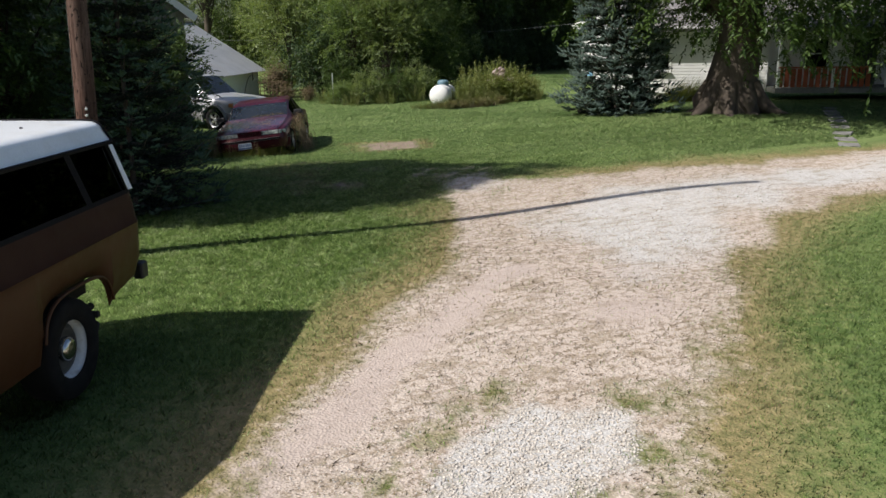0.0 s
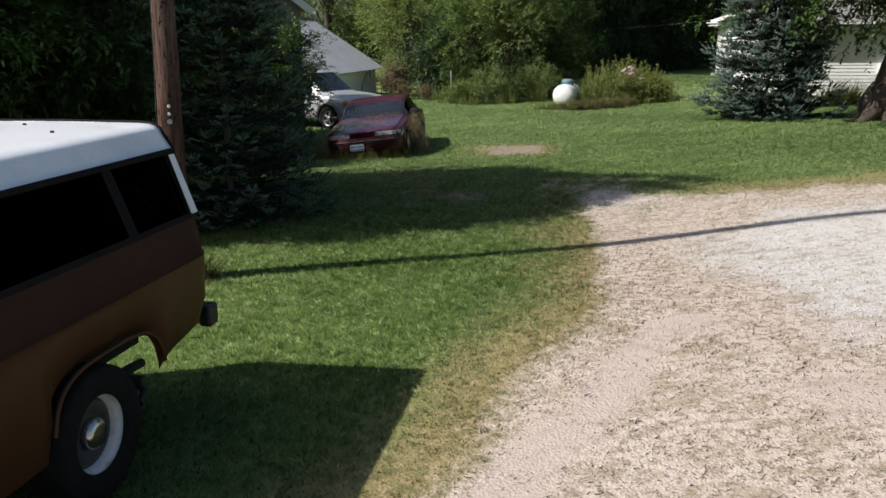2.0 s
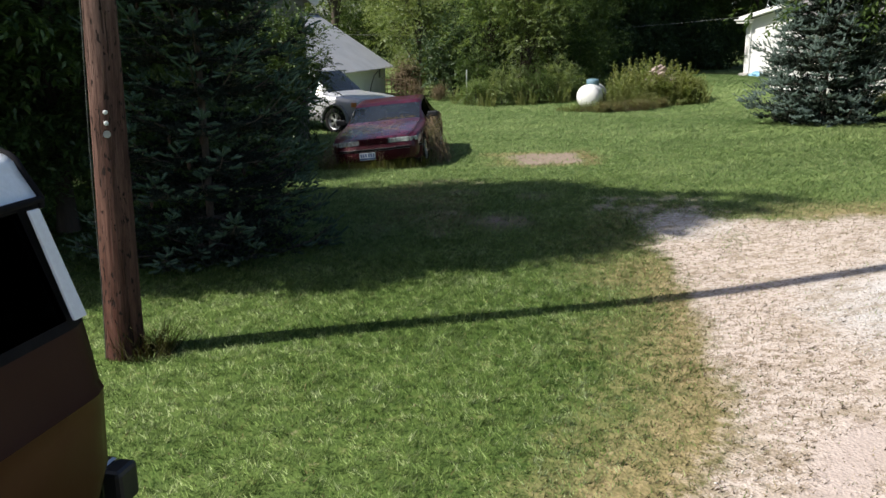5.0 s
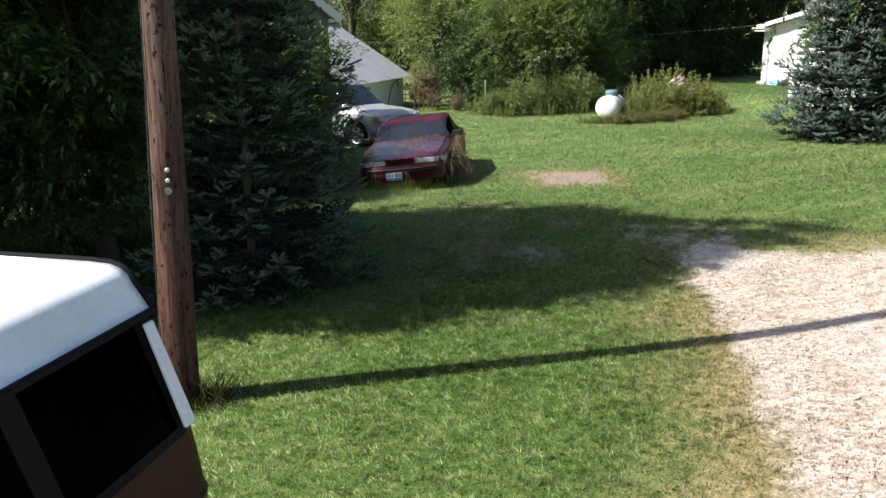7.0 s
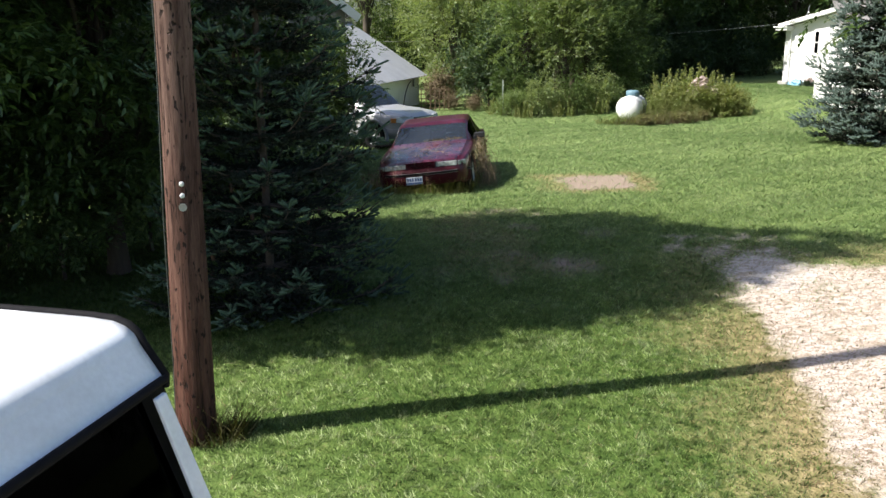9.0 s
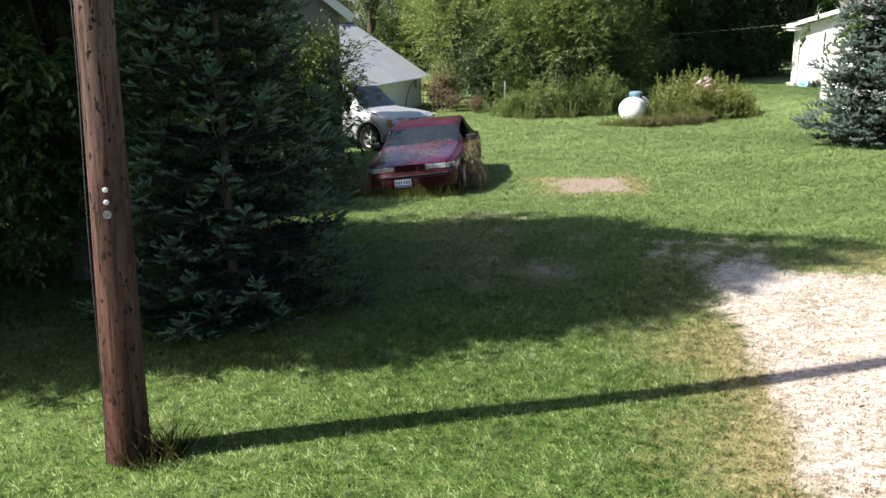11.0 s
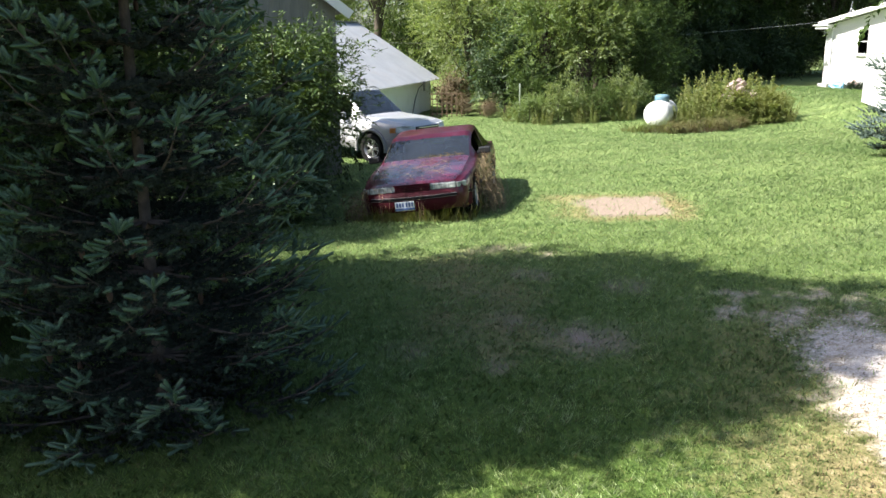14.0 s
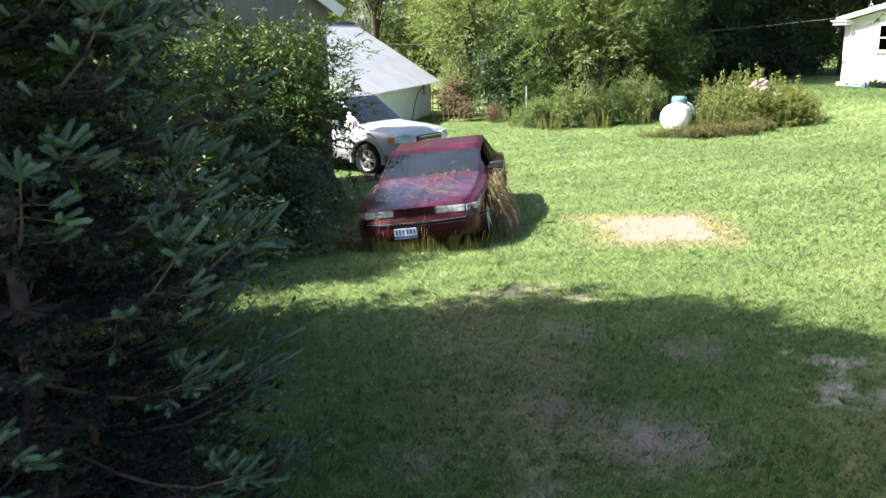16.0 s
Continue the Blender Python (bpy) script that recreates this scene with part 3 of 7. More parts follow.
M_BUMPER = surface("maroon_bumper_plastic", (0.040, 0.0014, 0.007), (0.058, 0.0024, 0.010), 3, 120, 0.7, bump=0.05, spec=0.2)
M_SILVER = surface("silver_car_paint", (0.44, 0.45, 0.47), (0.50, 0.51, 0.53), 2, 300, 0.35, metal=0.3, coat=0.3, bump=0.01, bump_scale=300, stain=(0.4, 0.4, 0.38), stain_scale=2, stain_amount=0.3)
M_CLAD = surface("grey_cladding", (0.22, 0.22, 0.225), (0.28, 0.28, 0.285), 5, 60, 0.6, bump=0.03)
M_GLASS = glass_material("dusty_sky_sheen_glass", (0.55, 0.63, 0.70), dust=0.065, ior=1.75)
M_GLASS_DARK = glass_material("dark_tinted_glass", (0.020, 0.024, 0.022), ior=1.06)
M_LAMP = surface("clouded_lamp_lens", (0.16, 0.18, 0.18), (0.46, 0.50, 0.49), 14, 60, 0.2, coat=0.5, bump=0.05)
M_LENS = surface("clear_lamp_lens", (0.42, 0.45, 0.48), (0.72, 0.74, 0.76), 14, 60, 0.2, metal=0.0, coat=0.5, bump=0.05)
M_AMBER = surface("amber_lens", (0.62, 0.22, 0.05), (0.7, 0.28, 0.08), 8, 60, 0.3, coat=0.4, bump=0.02)
M_SEAT = surface("cloth_seat", (0.09, 0.06, 0.055), (0.13, 0.09, 0.08), 5, 80, 0.95)
M_PLATE = surface("number_plate", (0.42, 0.46, 0.52), (0.52, 0.56, 0.62), 10, 60, 0.45, bump=0.02)
M_INK = surface("plate_ink", (0.03, 0.06, 0.16), (0.04, 0.08, 0.2), 10, 60, 0.5, bump=0)
M_TANK = surface("white_tank_paint", (0.76, 0.76, 0.75), (0.81, 0.81, 0.8), 2, 40, 0.5, bump=0.05, stain=(0.55, 0.5, 0.44), stain_scale=3, stain_amount=0.35)
M_DOME = surface("blue_grey_dome_paint", (0.10, 0.19, 0.24), (0.15, 0.25, 0.30), 4, 40, 0.5)
M_RUBBLE = surface("pale_broken_concrete", (0.36, 0.275, 0.245), (0.50, 0.41, 0.37), 3, 30, 0.95, bump=0.5, bump_scale=20)
M_SIDING = surface("white_lap_siding", (0.76, 0.76, 0.75), (0.81, 0.81, 0.80), 1.2, 40, 0.55, bump=0.05, stain=(0.66, 0.65, 0.62), stain_scale=1.5, stain_amount=0.3)
M_TRIM = surface("white_trim_paint", (0.78, 0.78, 0.77), (0.83, 0.83, 0.82), 2, 40, 0.5, bump=0.05)
M_SHINGLE = surface("grey_shingle", (0.17, 0.165, 0.16), (0.26, 0.25, 0.245), 4, 60, 0.95, bump=0.4)
M_TIN = surface("pale_corrugated_tin", (0.34, 0.36, 0.385), (0.42, 0.44, 0.465), 1.2, 40, 0.5, metal=0.2, bump=0.05, stain=(0.45, 0.40, 0.36), stain_scale=1.4, stain_amount=0.25)
M_TARP = surface("blue_plastic_sheet", (0.16, 0.36, 0.52), (0.30, 0.52, 0.66), 5, 40, 0.4, bump=0.3, bump_scale=12)
M_STUCCO = surface("whitewashed_block", (0.90, 0.91, 0.90), (0.93, 0.94, 0.93), 1.5, 30, 0.9, bump=0.3, stain=(0.62, 0.63, 0.57), stain_scale=1.2, stain_amount=0.3)
M_GREYBOARD = surface("grey_weathered_boards", (0.17, 0.168, 0.155), (0.25, 0.245, 0.23), 2.5, 30, 0.9, bump=0.4, stretch=(1, 1, 0.15))
M_BLOCK = surface("concrete_foundation", (0.40, 0.39, 0.37), (0.5, 0.49, 0.46), 3, 40, 0.95, bump=0.4)
M_ROOMDARK = surface("dim_interior", (0.03, 0.03, 0.032), (0.05, 0.05, 0.05), 2, 20, 0.9)
M_ORANGE = surface("red_stained_boards", (0.36, 0.085, 0.04), (0.46, 0.13, 0.06), 3, 40, 0.8, bump=0.2)
M_TRELLIS = surface("rusty_brown_trellis", (0.13, 0.085, 0.05), (0.2, 0.13, 0.085), 5, 40, 0.9)

# ---- ground ----
def axis_steps(lo, hi, step):
    inner = np.arange(lo, hi + 1e-6, step)
    grow, d, left, right = step, 0.0, [], []
    while d < 1800:
        grow *= 1.35
        d += grow
        left.append(lo - d)
        right.append(hi + d)
    return np.concatenate([left[::-1], inner, right])


gx, gy = axis_steps(-6, 26, 0.16), axis_steps(-5, 30, 0.16)
GX, GY = np.meshgrid(gx, gy)
GZ = lie(GX, GY)
nx, ny = len(gx), len(gy)
idx = np.arange(nx * ny).reshape(ny, nx)
quads = np.stack([idx[:-1, :-1], idx[:-1, 1:], idx[1:, 1:], idx[1:, :-1]], -1).reshape(-1, 4)
gme = mesh_data("ground", np.stack([GX, GY, GZ], -1).reshape(-1, 3), quads, M_GROUND, True)
for key, values in zip(("gravel", "dry", "bare", "stone", "track"), cover(GX.ravel(), GY.ravel())):
    a = gme.attributes.new(key, "FLOAT", "POINT")
    a.data.foreach_set("value", values.astype(np.float32))
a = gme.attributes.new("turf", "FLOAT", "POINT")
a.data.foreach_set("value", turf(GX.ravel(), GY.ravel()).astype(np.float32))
tagged(new("ground", gme), "mown green lawn with a pale gravel drive curving across it", "ground", kind="structure")


def blades(name, x, y, h, width, mat, label, lean=1.0, category="grass", tuft=0.058):
    """A field of single grass blades, each a leaning tapering strip; those of one tuft lean and tint alike."""
    n = len(x)
    z = lie(x, y) - 0.005
    i, j = np.floor(x / tuft + 0.4 * wobble(x, y, 2.7)), np.floor(y / tuft + 0.4 * wobble(y, x, 2.3))
    own = (np.sin(i * 127.1 + j * 311.7) * 43758.5453) % 1.0
    own2 = (np.sin(i * 269.5 + j * 183.3) * 24634.6345) % 1.0
    a = rng.uniform(0, 2 * np.pi, n)
    t = 2 * np.pi * own2 + rng.normal(0, 0.9, n)
    h = h * (0.6 + 0.8 * own2)
    ln = h * lean * rng.uniform(0.3, 1.35, n)
    bx, by = np.cos(a) * width * 0.5, np.sin(a) * width * 0.5
    dx, dy = np.cos(t) * ln, np.sin(t) * ln
    turn = np.where(bx * dy - by * dx < 0, -1.0, 1.0)
    bx, by = bx * turn, by * turn
    P = np.empty((n, 3, 3))
    P[:, 0] = np.stack([x - bx, y - by, z], 1)
    P[:, 1] = np.stack([x + bx, y + by, z], 1)
    P[:, 2] = np.stack([x + dx, y + dy, z + h], 1)
    me = mesh_data(name, P.reshape(-1, 3), np.arange(3 * n).reshape(n, 3), mat)
    tint = np.clip(0.40 + 0.72 * (own - 0.5) + 0.42 * (rng.random(n) - 0.5) + 0.13 * wobble(x, y, 0.7) + 0.12 * wobble(y, x, 2.6), 0, 1)
    me.attributes.new("tint", "FLOAT", "POINT").data.foreach_set("value", np.repeat(tint, 3).astype(np.float32))
    side = np.stack([-np.sin(a), np.cos(a), np.zeros(n)], 1) * turn[:, None] * 0.85 + [0, 0, 0.85]
    side /= np.linalg.norm(side, axis=1)[:, None]
    me.normals_split_custom_set_from_vertices(np.repeat(side, 3, axis=0).tolist())
    ob = new(name, me)
    return tagged(ob, label, category, kind="stuff")


def scatter(n, x0, x1, y0, y1):
    return rng.uniform(x0, x1, n), rng.uniform(y0, y1, n)


def lawn():
    x, y = scatter(4600000, -3, 20, 1, 30)
    keep = rng.random(len(x)) < 0.64 * turf(x, y)
    x, y = x[keep], y[keep]
    gap = (np.sin(np.floor(x / 0.058 + 0.4 * wobble(x, y, 2.7)) * 127.1 + np.floor(y / 0.058 + 0.4 * wobble(y, x, 2.3)) * 311.7) * 43758.5453) % 1.0
    keep = rng.random(len(x)) < np.clip(0.25 + 2.2 * gap, 0, 1)
    x, y = x[keep], y[keep]
    g, d, b, s, k = cover(x, y)
    keep = rng.random(len(x)) > np.clip(1.05 * g * (1 + 0.1 * k) + 0.8 * b, 0, 0.86 + 0.08 * wobble(x, y, 0.8) + 0.12 * np.maximum(s, k))
    x, y, d, b, g = x[keep], y[keep], d[keep], b[keep], g[keep]
    straw = rng.random(len(x)) < np.clip(0.85 * d + 0.6 * b + 0.6 * g - 0.15, 0.02, 0.82)
    h = rng.uniform(0.022, 0.056, len(x)) * (1 - 0.4 * d) * (1 + 0.22 * wobble(x, y, 1.9))
    blades("lawn_grass", x[~straw], y[~straw], h[~straw], 0.0078, M_BLADE, "short mown green grass blades of the lawn")
    blades("dry_lawn_grass", x[straw], y[straw], 0.7 * h[straw], 0.009, M_STRAW, "short straw-coloured dry grass along the gravel", 0.9)


lawn()


def far_lawn():
    x, y = scatter(420000, 2, 40, 12, 42)
    g, d, b, s, k = cover(x, y)
    keep = (rng.random(len(x)) > np.clip(1.2 * g + 0.9 * b, 0, 1)) & (rng.random(len(x)) < smooth(6, 14, np.hypot(x - 4.5, y - 9)))
    x, y, d = x[keep], y[keep], d[keep]
    straw = rng.random(len(x)) < np.clip(d, 0.03, 0.9)
    h = rng.uniform(0.03, 0.055, len(x))
    blades("lawn_grass", x[~straw], y[~straw], h[~straw] * 1.2, 0.019, M_BLADE_FAR, "short mown green grass of the far lawn", 1.6, tuft=0.10)
    blades("dry_lawn_grass", x[straw], y[straw], 0.7 * h[straw], 0.018, M_STRAW, "short straw-coloured grass of the far lawn", 0.9)


far_lawn()


def pebbles():
    x, y = scatter(120000, 0, 14, 1.5, 14)
    px, py = scatter(9000, 2.3, 5.0, 2.9, 5.2)
    x, y = np.concatenate([x, px]), np.concatenate([y, py])
    g, d, b, s, k = cover(x, y)
    keep = rng.random(len(x)) < np.clip(0.16 * g * (1 - 0.7 * k) + 0.75 * s * (g > 0.1) - 0.05, 0, 1)
    x, y, s = x[keep], y[keep], s[keep]
    n = len(x)
    r = rng.uniform(0.005, 0.012, n) * (1 + 0.55 * s)
    o = np.array([[1, 0, 0], [-1, 0, 0], [0, 1, 0], [0, -1, 0], [0, 0, 0.55], [0, 0, -0.5]])
    F = np.array([[0, 2, 4], [2, 1, 4], [1, 3, 4], [3, 0, 4], [2, 0, 5], [1, 2, 5], [3, 1, 5], [0, 3, 5]])
    a = rng.uniform(0, 6.28, n)
    V = o[None] * rng.uniform(0.6, 1.3, (n, 6, 1)) * r[:, None, None]
    c, sn = np.cos(a)[:, None], np.sin(a)[:, None]
    V = np.stack([V[..., 0] * c - V[..., 1] * sn, V[..., 0] * sn + V[..., 1] * c, V[..., 2]], -1)
    V += np.stack([x, y, lie(x, y) + 0.05 * r], 1)[:, None, :]
    tri = ((np.arange(n) * 6)[:, None, None] + F[None]).reshape(-1, 3)
    tagged(new("drive_gravel", mesh_data("drive_gravel", V.reshape(-1, 3), tri, M_STONE)), "loose pale limestone chippings on the drive", "gravel", kind="stuff")


pebbles()


def debris():
    """Dead grass and leaf crumbs lying in drifts over the gravel."""
    x, y = scatter(260000, -1, 16, 2, 14.5)
    g, d, b, s, k = cover(x, y)
    drift = 0.5 + 0.5 * wobble(x, y, 3.3) + 0.35 * wobble(y, x, 7.1)
    near_cam = 1.0 / (1 + (np.hypot(x - 4, y - 5.5) / 6.5) ** 2)
    keep = rng.random(len(x)) < g * (1 - 0.75 * s) * (1 - 0.8 * k) * np.clip(drift, 0.04, 1) * (0.3 + 0.7 * near_cam)
    x, y = x[keep], y[keep]
    blades("drive_debris", x, y, rng.uniform(0.006, 0.026, len(x)), 0.012, M_CRUMB, "crumbs of dead brown grass over the gravel", 2.2, "dead grass", 0.06)
    n = 9000
    x, y = scatter(n, 0, 12, 2.5, 12)
    g, d, b, s, k = cover(x, y)
    keep = rng.random(n) < g * (1 - k)
    x, y = x[keep], y[keep]
    blades("drive_straw", x, y, rng.uniform(0.01, 0.03, len(x)), 0.006, M_STRAW, "pale dry straws lying on the gravel", 2.5, "dead grass", 0.05)


debris()

# ---- foliage ----
def leaf_mesh(centres, size, mat, name, aspect=0.55, droop=0.25, outward=None):
    """Folded leaves, two triangles each, about the given centres."""
    n = len(centres)
    nrm = rng.normal(size=(n, 3)) * 0.5 + [0, 0, 0.55]
    if outward is not None:
        nrm += outward * 0.75
    nrm /= np.linalg.norm(nrm, axis=1)[:, None] + 1e-9
    d = np.cross(nrm, rng.normal(size=(n, 3)))
    if outward is not None:
        d += outward * 0.5
    d[:, 2] -= droop
    d /= np.linalg.norm(d, axis=1)[:, None] + 1e-9
    s = np.cross(d, nrm)
    s /= np.linalg.norm(s, axis=1)[:, None] + 1e-9
    nrm = np.cross(s, d)
    L = size * rng.uniform(0.6, 1.35, n)[:, None]
    W = L * aspect * 0.5
    P = np.empty((n, 4, 3))
    P[:, 0] = centres - d * L * 0.5
    P[:, 1] = centres + s * W + nrm * W * 0.35
    P[:, 2] = centres + d * L * 0.5 - nrm * L * 0.08
    P[:, 3] = centres - s * W + nrm * W * 0.35
    b = (np.arange(n) * 4)[:, None]
    tri = np.stack([b + [0, 1, 2], b + [0, 2, 3]], 1).reshape(-1, 3)
    return mesh_data(name, P.reshape(-1, 3), tri, mat)


def spray_leaves(centres, mid, twigs, count, twig, leaf, mat, name, r, scatter_by, aspect=0.40, hang=0.08):
    """Leafy twigs about each centre: leaves set in two ranks along twigs that reach outwards and droop, and the twigs' own paths."""
    c = np.repeat(centres, twigs, axis=0)
    n = len(c)
    out = c - mid
    out /= np.linalg.norm(out, axis=1)[:, None] + 1e-9
    start = c + r.normal(size=(n, 3)) * scatter_by * [1, 1, 0.7]
    d = out * 0.8 + r.normal(size=(n, 3)) * 0.55 + [0, 0, -hang]
    d /= np.linalg.norm(d, axis=1)[:, None]
    side = np.cross(d, [0, 0, 1.0]) + r.normal(size=(n, 3)) * 0.25
    side /= np.linalg.norm(side, axis=1)[:, None] + 1e-9
    length = twig * r.uniform(0.6, 1.3, n)
    q = (np.arange(count) + 0.7) / count
    sign = np.where(np.arange(count) % 2, 1.0, -1.0)
    base = start[:, None] + d[:, None] * (q[None] * length[:, None])[..., None] - np.array([0, 0, 1.0]) * (0.22 * length[:, None] * q[None] ** 2)[..., None]
    ld = d[:, None] * 0.55 + side[:, None] * sign[None, :, None] * (1.0 - 0.55 * q)[None, :, None] + r.normal(size=(n, count, 3)) * 0.26 - [0, 0, 0.12]
    base, ld = base.reshape(-1, 3), ld.reshape(-1, 3)
    ld /= np.linalg.norm(ld, axis=1)[:, None]
    up = np.cross(np.cross(ld, [0, 0, 1.0]), ld) + r.normal(size=ld.shape) * 0.38
    s = np.cross(ld, up)
    s /= np.linalg.norm(s, axis=1)[:, None] + 1e-9
    up = np.cross(s, ld)
    L = leaf * r.uniform(0.65, 1.3, len(base))[:, None]
    W = L * aspect * 0.5
    P = np.empty((len(base), 4, 3))
    P[:, 0] = base
    P[:, 1] = base + ld * L * 0.45 + s * W + up * W * 0.3
    P[:, 2] = base + ld * L - up * L * 0.10
    P[:, 3] = base + ld * L * 0.45 - s * W + up * W * 0.3
    P[..., 2] = np.maximum(P[..., 2], 0.06)
    b = (np.arange(len(base)) * 4)[:, None]
    tri = np.stack([b + [0, 1, 2], b + [0, 2, 3]], 1).reshape(-1, 3)
    return mesh_data(name, P.reshape(-1, 3), tri, mat)


def tree_meshes(height, radius, clear, clumps, per, leaf, mat, trunk_r, spread=0.55, seed=0, squash=1.0, name="tree", skirt=0, high=0.0, spray=None, even=0.0):
    """A broad-leaved tree: trunk and limbs as tubes, and a crown of leaves gathered in clumps at the limbs' ends."""
    r = np.random.default_rng(seed)
    ch = height - clear
    mid = clear + ch * 0.52
    d = r.normal(size=(clumps, 3))
    d /= np.linalg.norm(d, axis=1)[:, None]
    lump = 0.62 + 0.55 * r.random(clumps) * (0.6 + 0.4 * np.sin(3.1 * d[:, 0] + 2.3 * d[:, 2] + seed))
    lump = lump * (1 - even) + 0.95 * even
    rad = r.random(clumps) ** 0.42 * lump
    C = d * rad[:, None] * [radius, radius, ch * 0.52 * squash] + [0, 0, mid]
    C[:, 2] = np.maximum(C[:, 2], clear * 0.85 + 0.2 * r.random(clumps))
    if high:
        C[:, 2] = np.where(np.hypot(C[:, 0], C[:, 1]) > 0.5 * radius, np.maximum(C[:, 2], clear + high * r.uniform(0.9, 1.3, clumps)), np.maximum(C[:, 2], clear + 0.9))
    if skirt:
        a, q = r.uniform(0, 6.283, skirt), np.sqrt(r.uniform(0.12, 1.0, skirt)) * (0.56 if high else 1.0) * radius
        C = np.concatenate([C, np.stack([q * np.cos(a), q * np.sin(a), clear + 0.75 + r.uniform(0, 1.8, skirt)], 1)])
        clumps += skirt
    paths = [([(0, 0, -0.2), (0.02, 0.01, clear * 0.5), (0.1 * trunk_r, -0.2 * trunk_r, clear), (0.3 * trunk_r, 0.2 * trunk_r, mid), (0, 0, clear + ch * 0.85)],
              [trunk_r * 1.35, trunk_r, trunk_r * 0.85, trunk_r * 0.5, trunk_r * 0.12])]
    for k in r.permutation(clumps)[: min(26 if trunk_r > 0.08 else 9, clumps)]:
        z0 = clear * 0.8 + (C[k, 2] - clear) * r.uniform(0.2, 0.6)
        s = np.array([0, 0, z0])
        m1 = s + (C[k] - s) * 0.45 + [0, 0, 0.08 * height * r.random()]
        rr = trunk_r * r.uniform(0.18, 0.36)
        paths.append(([s, m1, C[k]], [rr, rr * 0.6, rr * 0.15]))
    V, Q = tubes(paths, 8)
    trunk = mesh_data(name + "_trunk", V, Q, M_BARK, True)
    cs = radius * spread * 0.42
    if spray:
        twigs, count, twig = spray
        return trunk, spray_leaves(C, np.array([0, 0, mid - 0.2 * ch]), twigs, count, twig, leaf, mat, name + "_crown", r, cs)
    pts = np.repeat(C, per, axis=0) + r.normal(size=(clumps * per, 3)) * cs * r.uniform(0.35, 1.45, clumps).repeat(per)[:, None] * [1, 1, 0.62]
    pts[:, 2] = np.maximum(pts[:, 2], 0.25)
    out = pts - [0, 0, mid]
    out /= np.linalg.norm(out, axis=1)[:, None] + 1e-9
    crown = leaf_mesh(pts, leaf, mat, name + "_crown", outward=out)
    return trunk, crown


def tree(name, meshes, at, label, scale=1.0, turn=0.0, category="tree", group=""):
    root = thing(name, pose(at[0], at[1], lie1(at[0], at[1]) - 0.05, 0, 0, turn) @ Matrix.Diagonal((scale, scale, scale, 1)), label, category, group)
    part("trunk", meshes[0], M_BARK, root)
    part("crown", meshes[1], None, root)
    return root


def spruce(name, at, height, radius, mat, label, tiers=16, seed=3, low=0.25, shoot=0.15, gap=0.13, few=6, many=0, cone_count=0, facing=None, fan=13, taper=0.7):
    """A spruce: a straight trunk, whorls of drooping boughs, flat sprays of twigs on each, and finger-like needle shoots on every twig."""
    r = np.random.default_rng(seed)
    root = thing(name, pose(at[0], at[1], lie1(*at) - 0.03), label, "tree")
    paths = [([(0, 0, -0.1), (0, 0, height * 0.5), (0, 0, height)], [0.0062 * height, 0.0036 * height, 0.006])]
    S, D, L, Y = [], [], [], []

    def finger(p, v, length, young=True):
        Y.append(young)
        S.append(p)
        D.append(v / np.linalg.norm(v))
        L.append(length)

    for i in range(tiers):
        f = min(max((i + r.uniform(-0.2, 0.2)) / tiers, 0), 0.985)
        z = low + (height - low) * f
        reach = radius * (1 - f) ** taper
        n = max(6, int(fan * (1 - 0.35 * f)))
        a0 = r.uniform(0, 6.28)
        for k in range(n):
            a = a0 + 6.283 * k / n + r.uniform(-0.3, 0.3)
            l = reach * r.uniform(0.66, 1.08)
            h = np.array([math.cos(a), math.sin(a), 0])
            side = np.array([-h[1], h[0], 0])
            up = np.array([0, 0, 1.0])
            rise = r.uniform(-0.16, 0.05) - 0.10 * (1 - f) + 0.45 * f
            tip = 0.24 + 0.20 * r.random()
            q = np.linspace(0, 1, 6)
            line = up * z + q[:, None] * l * h + up * (rise * l * q + tip * l * q ** 3)[:, None]
            paths.append((line, np.linspace(0.010 + 0.006 * l, 0.004, 6)))
            steps = max(3, int(l * 0.88 / gap))
            for s in range(steps):
                t = 0.10 + 0.88 * (s + r.uniform(0.2, 0.8)) / steps
                c = np.array([np.interp(t, q, line[:, j]) for j in range(3)])
                twig = (0.06 + 0.42 * (1 - t)) * l * r.uniform(0.55, 1.1) + 0.4 * shoot
                for sg in (-1, 1):
                    if r.random() < 0.10:
                        continue
                    v = h * r.uniform(0.55, 0.95) + side * sg * r.uniform(0.6, 1.0) + up * r.uniform(-0.30, 0.20)
                    v /= np.linalg.norm(v)
                    across = np.cross(v, up)
                    across /= np.linalg.norm(across) + 1e-9
                    paths.append(([c, c + v * twig], [0.004, 0.002]))
                    m = int(twig / (0.62 * shoot))
                    for b in range(m):
                        p = c + v * twig * (b + 0.5) / max(m, 1)
                        for s2 in (-1, 1):
                            finger(p, v * 0.75 + across * s2 * r.uniform(0.5, 0.9) + up * r.uniform(0.0, 0.7), shoot * r.uniform(0.55, 0.9), t > 0.7 and b >= m - 1)
                    finger(c + v * twig * 0.92, v + up * r.uniform(0.1, 0.7), shoot * r.uniform(0.8, 1.2), t > 0.5)
            for b, (x1, s1) in enumerate(((1.0, 0.0), (0.8, 0.8), (0.8, -0.8), (0.55, 1.0), (0.55, -1.0), (0.6, 0.25), (0.4, -0.35), (0.3, 0.6), (0.3, -0.7))):
                back = 0.0 if b == 0 else 0.5 * shoot * (1 + b // 3)
                finger(line[-1] - h * back, h * x1 + side * s1 + up * r.uniform(0.35, 1.15), shoot * (1.5 if b == 0 else r.uniform(0.8, 1.15)))
    V, Q = tubes(paths, 4)
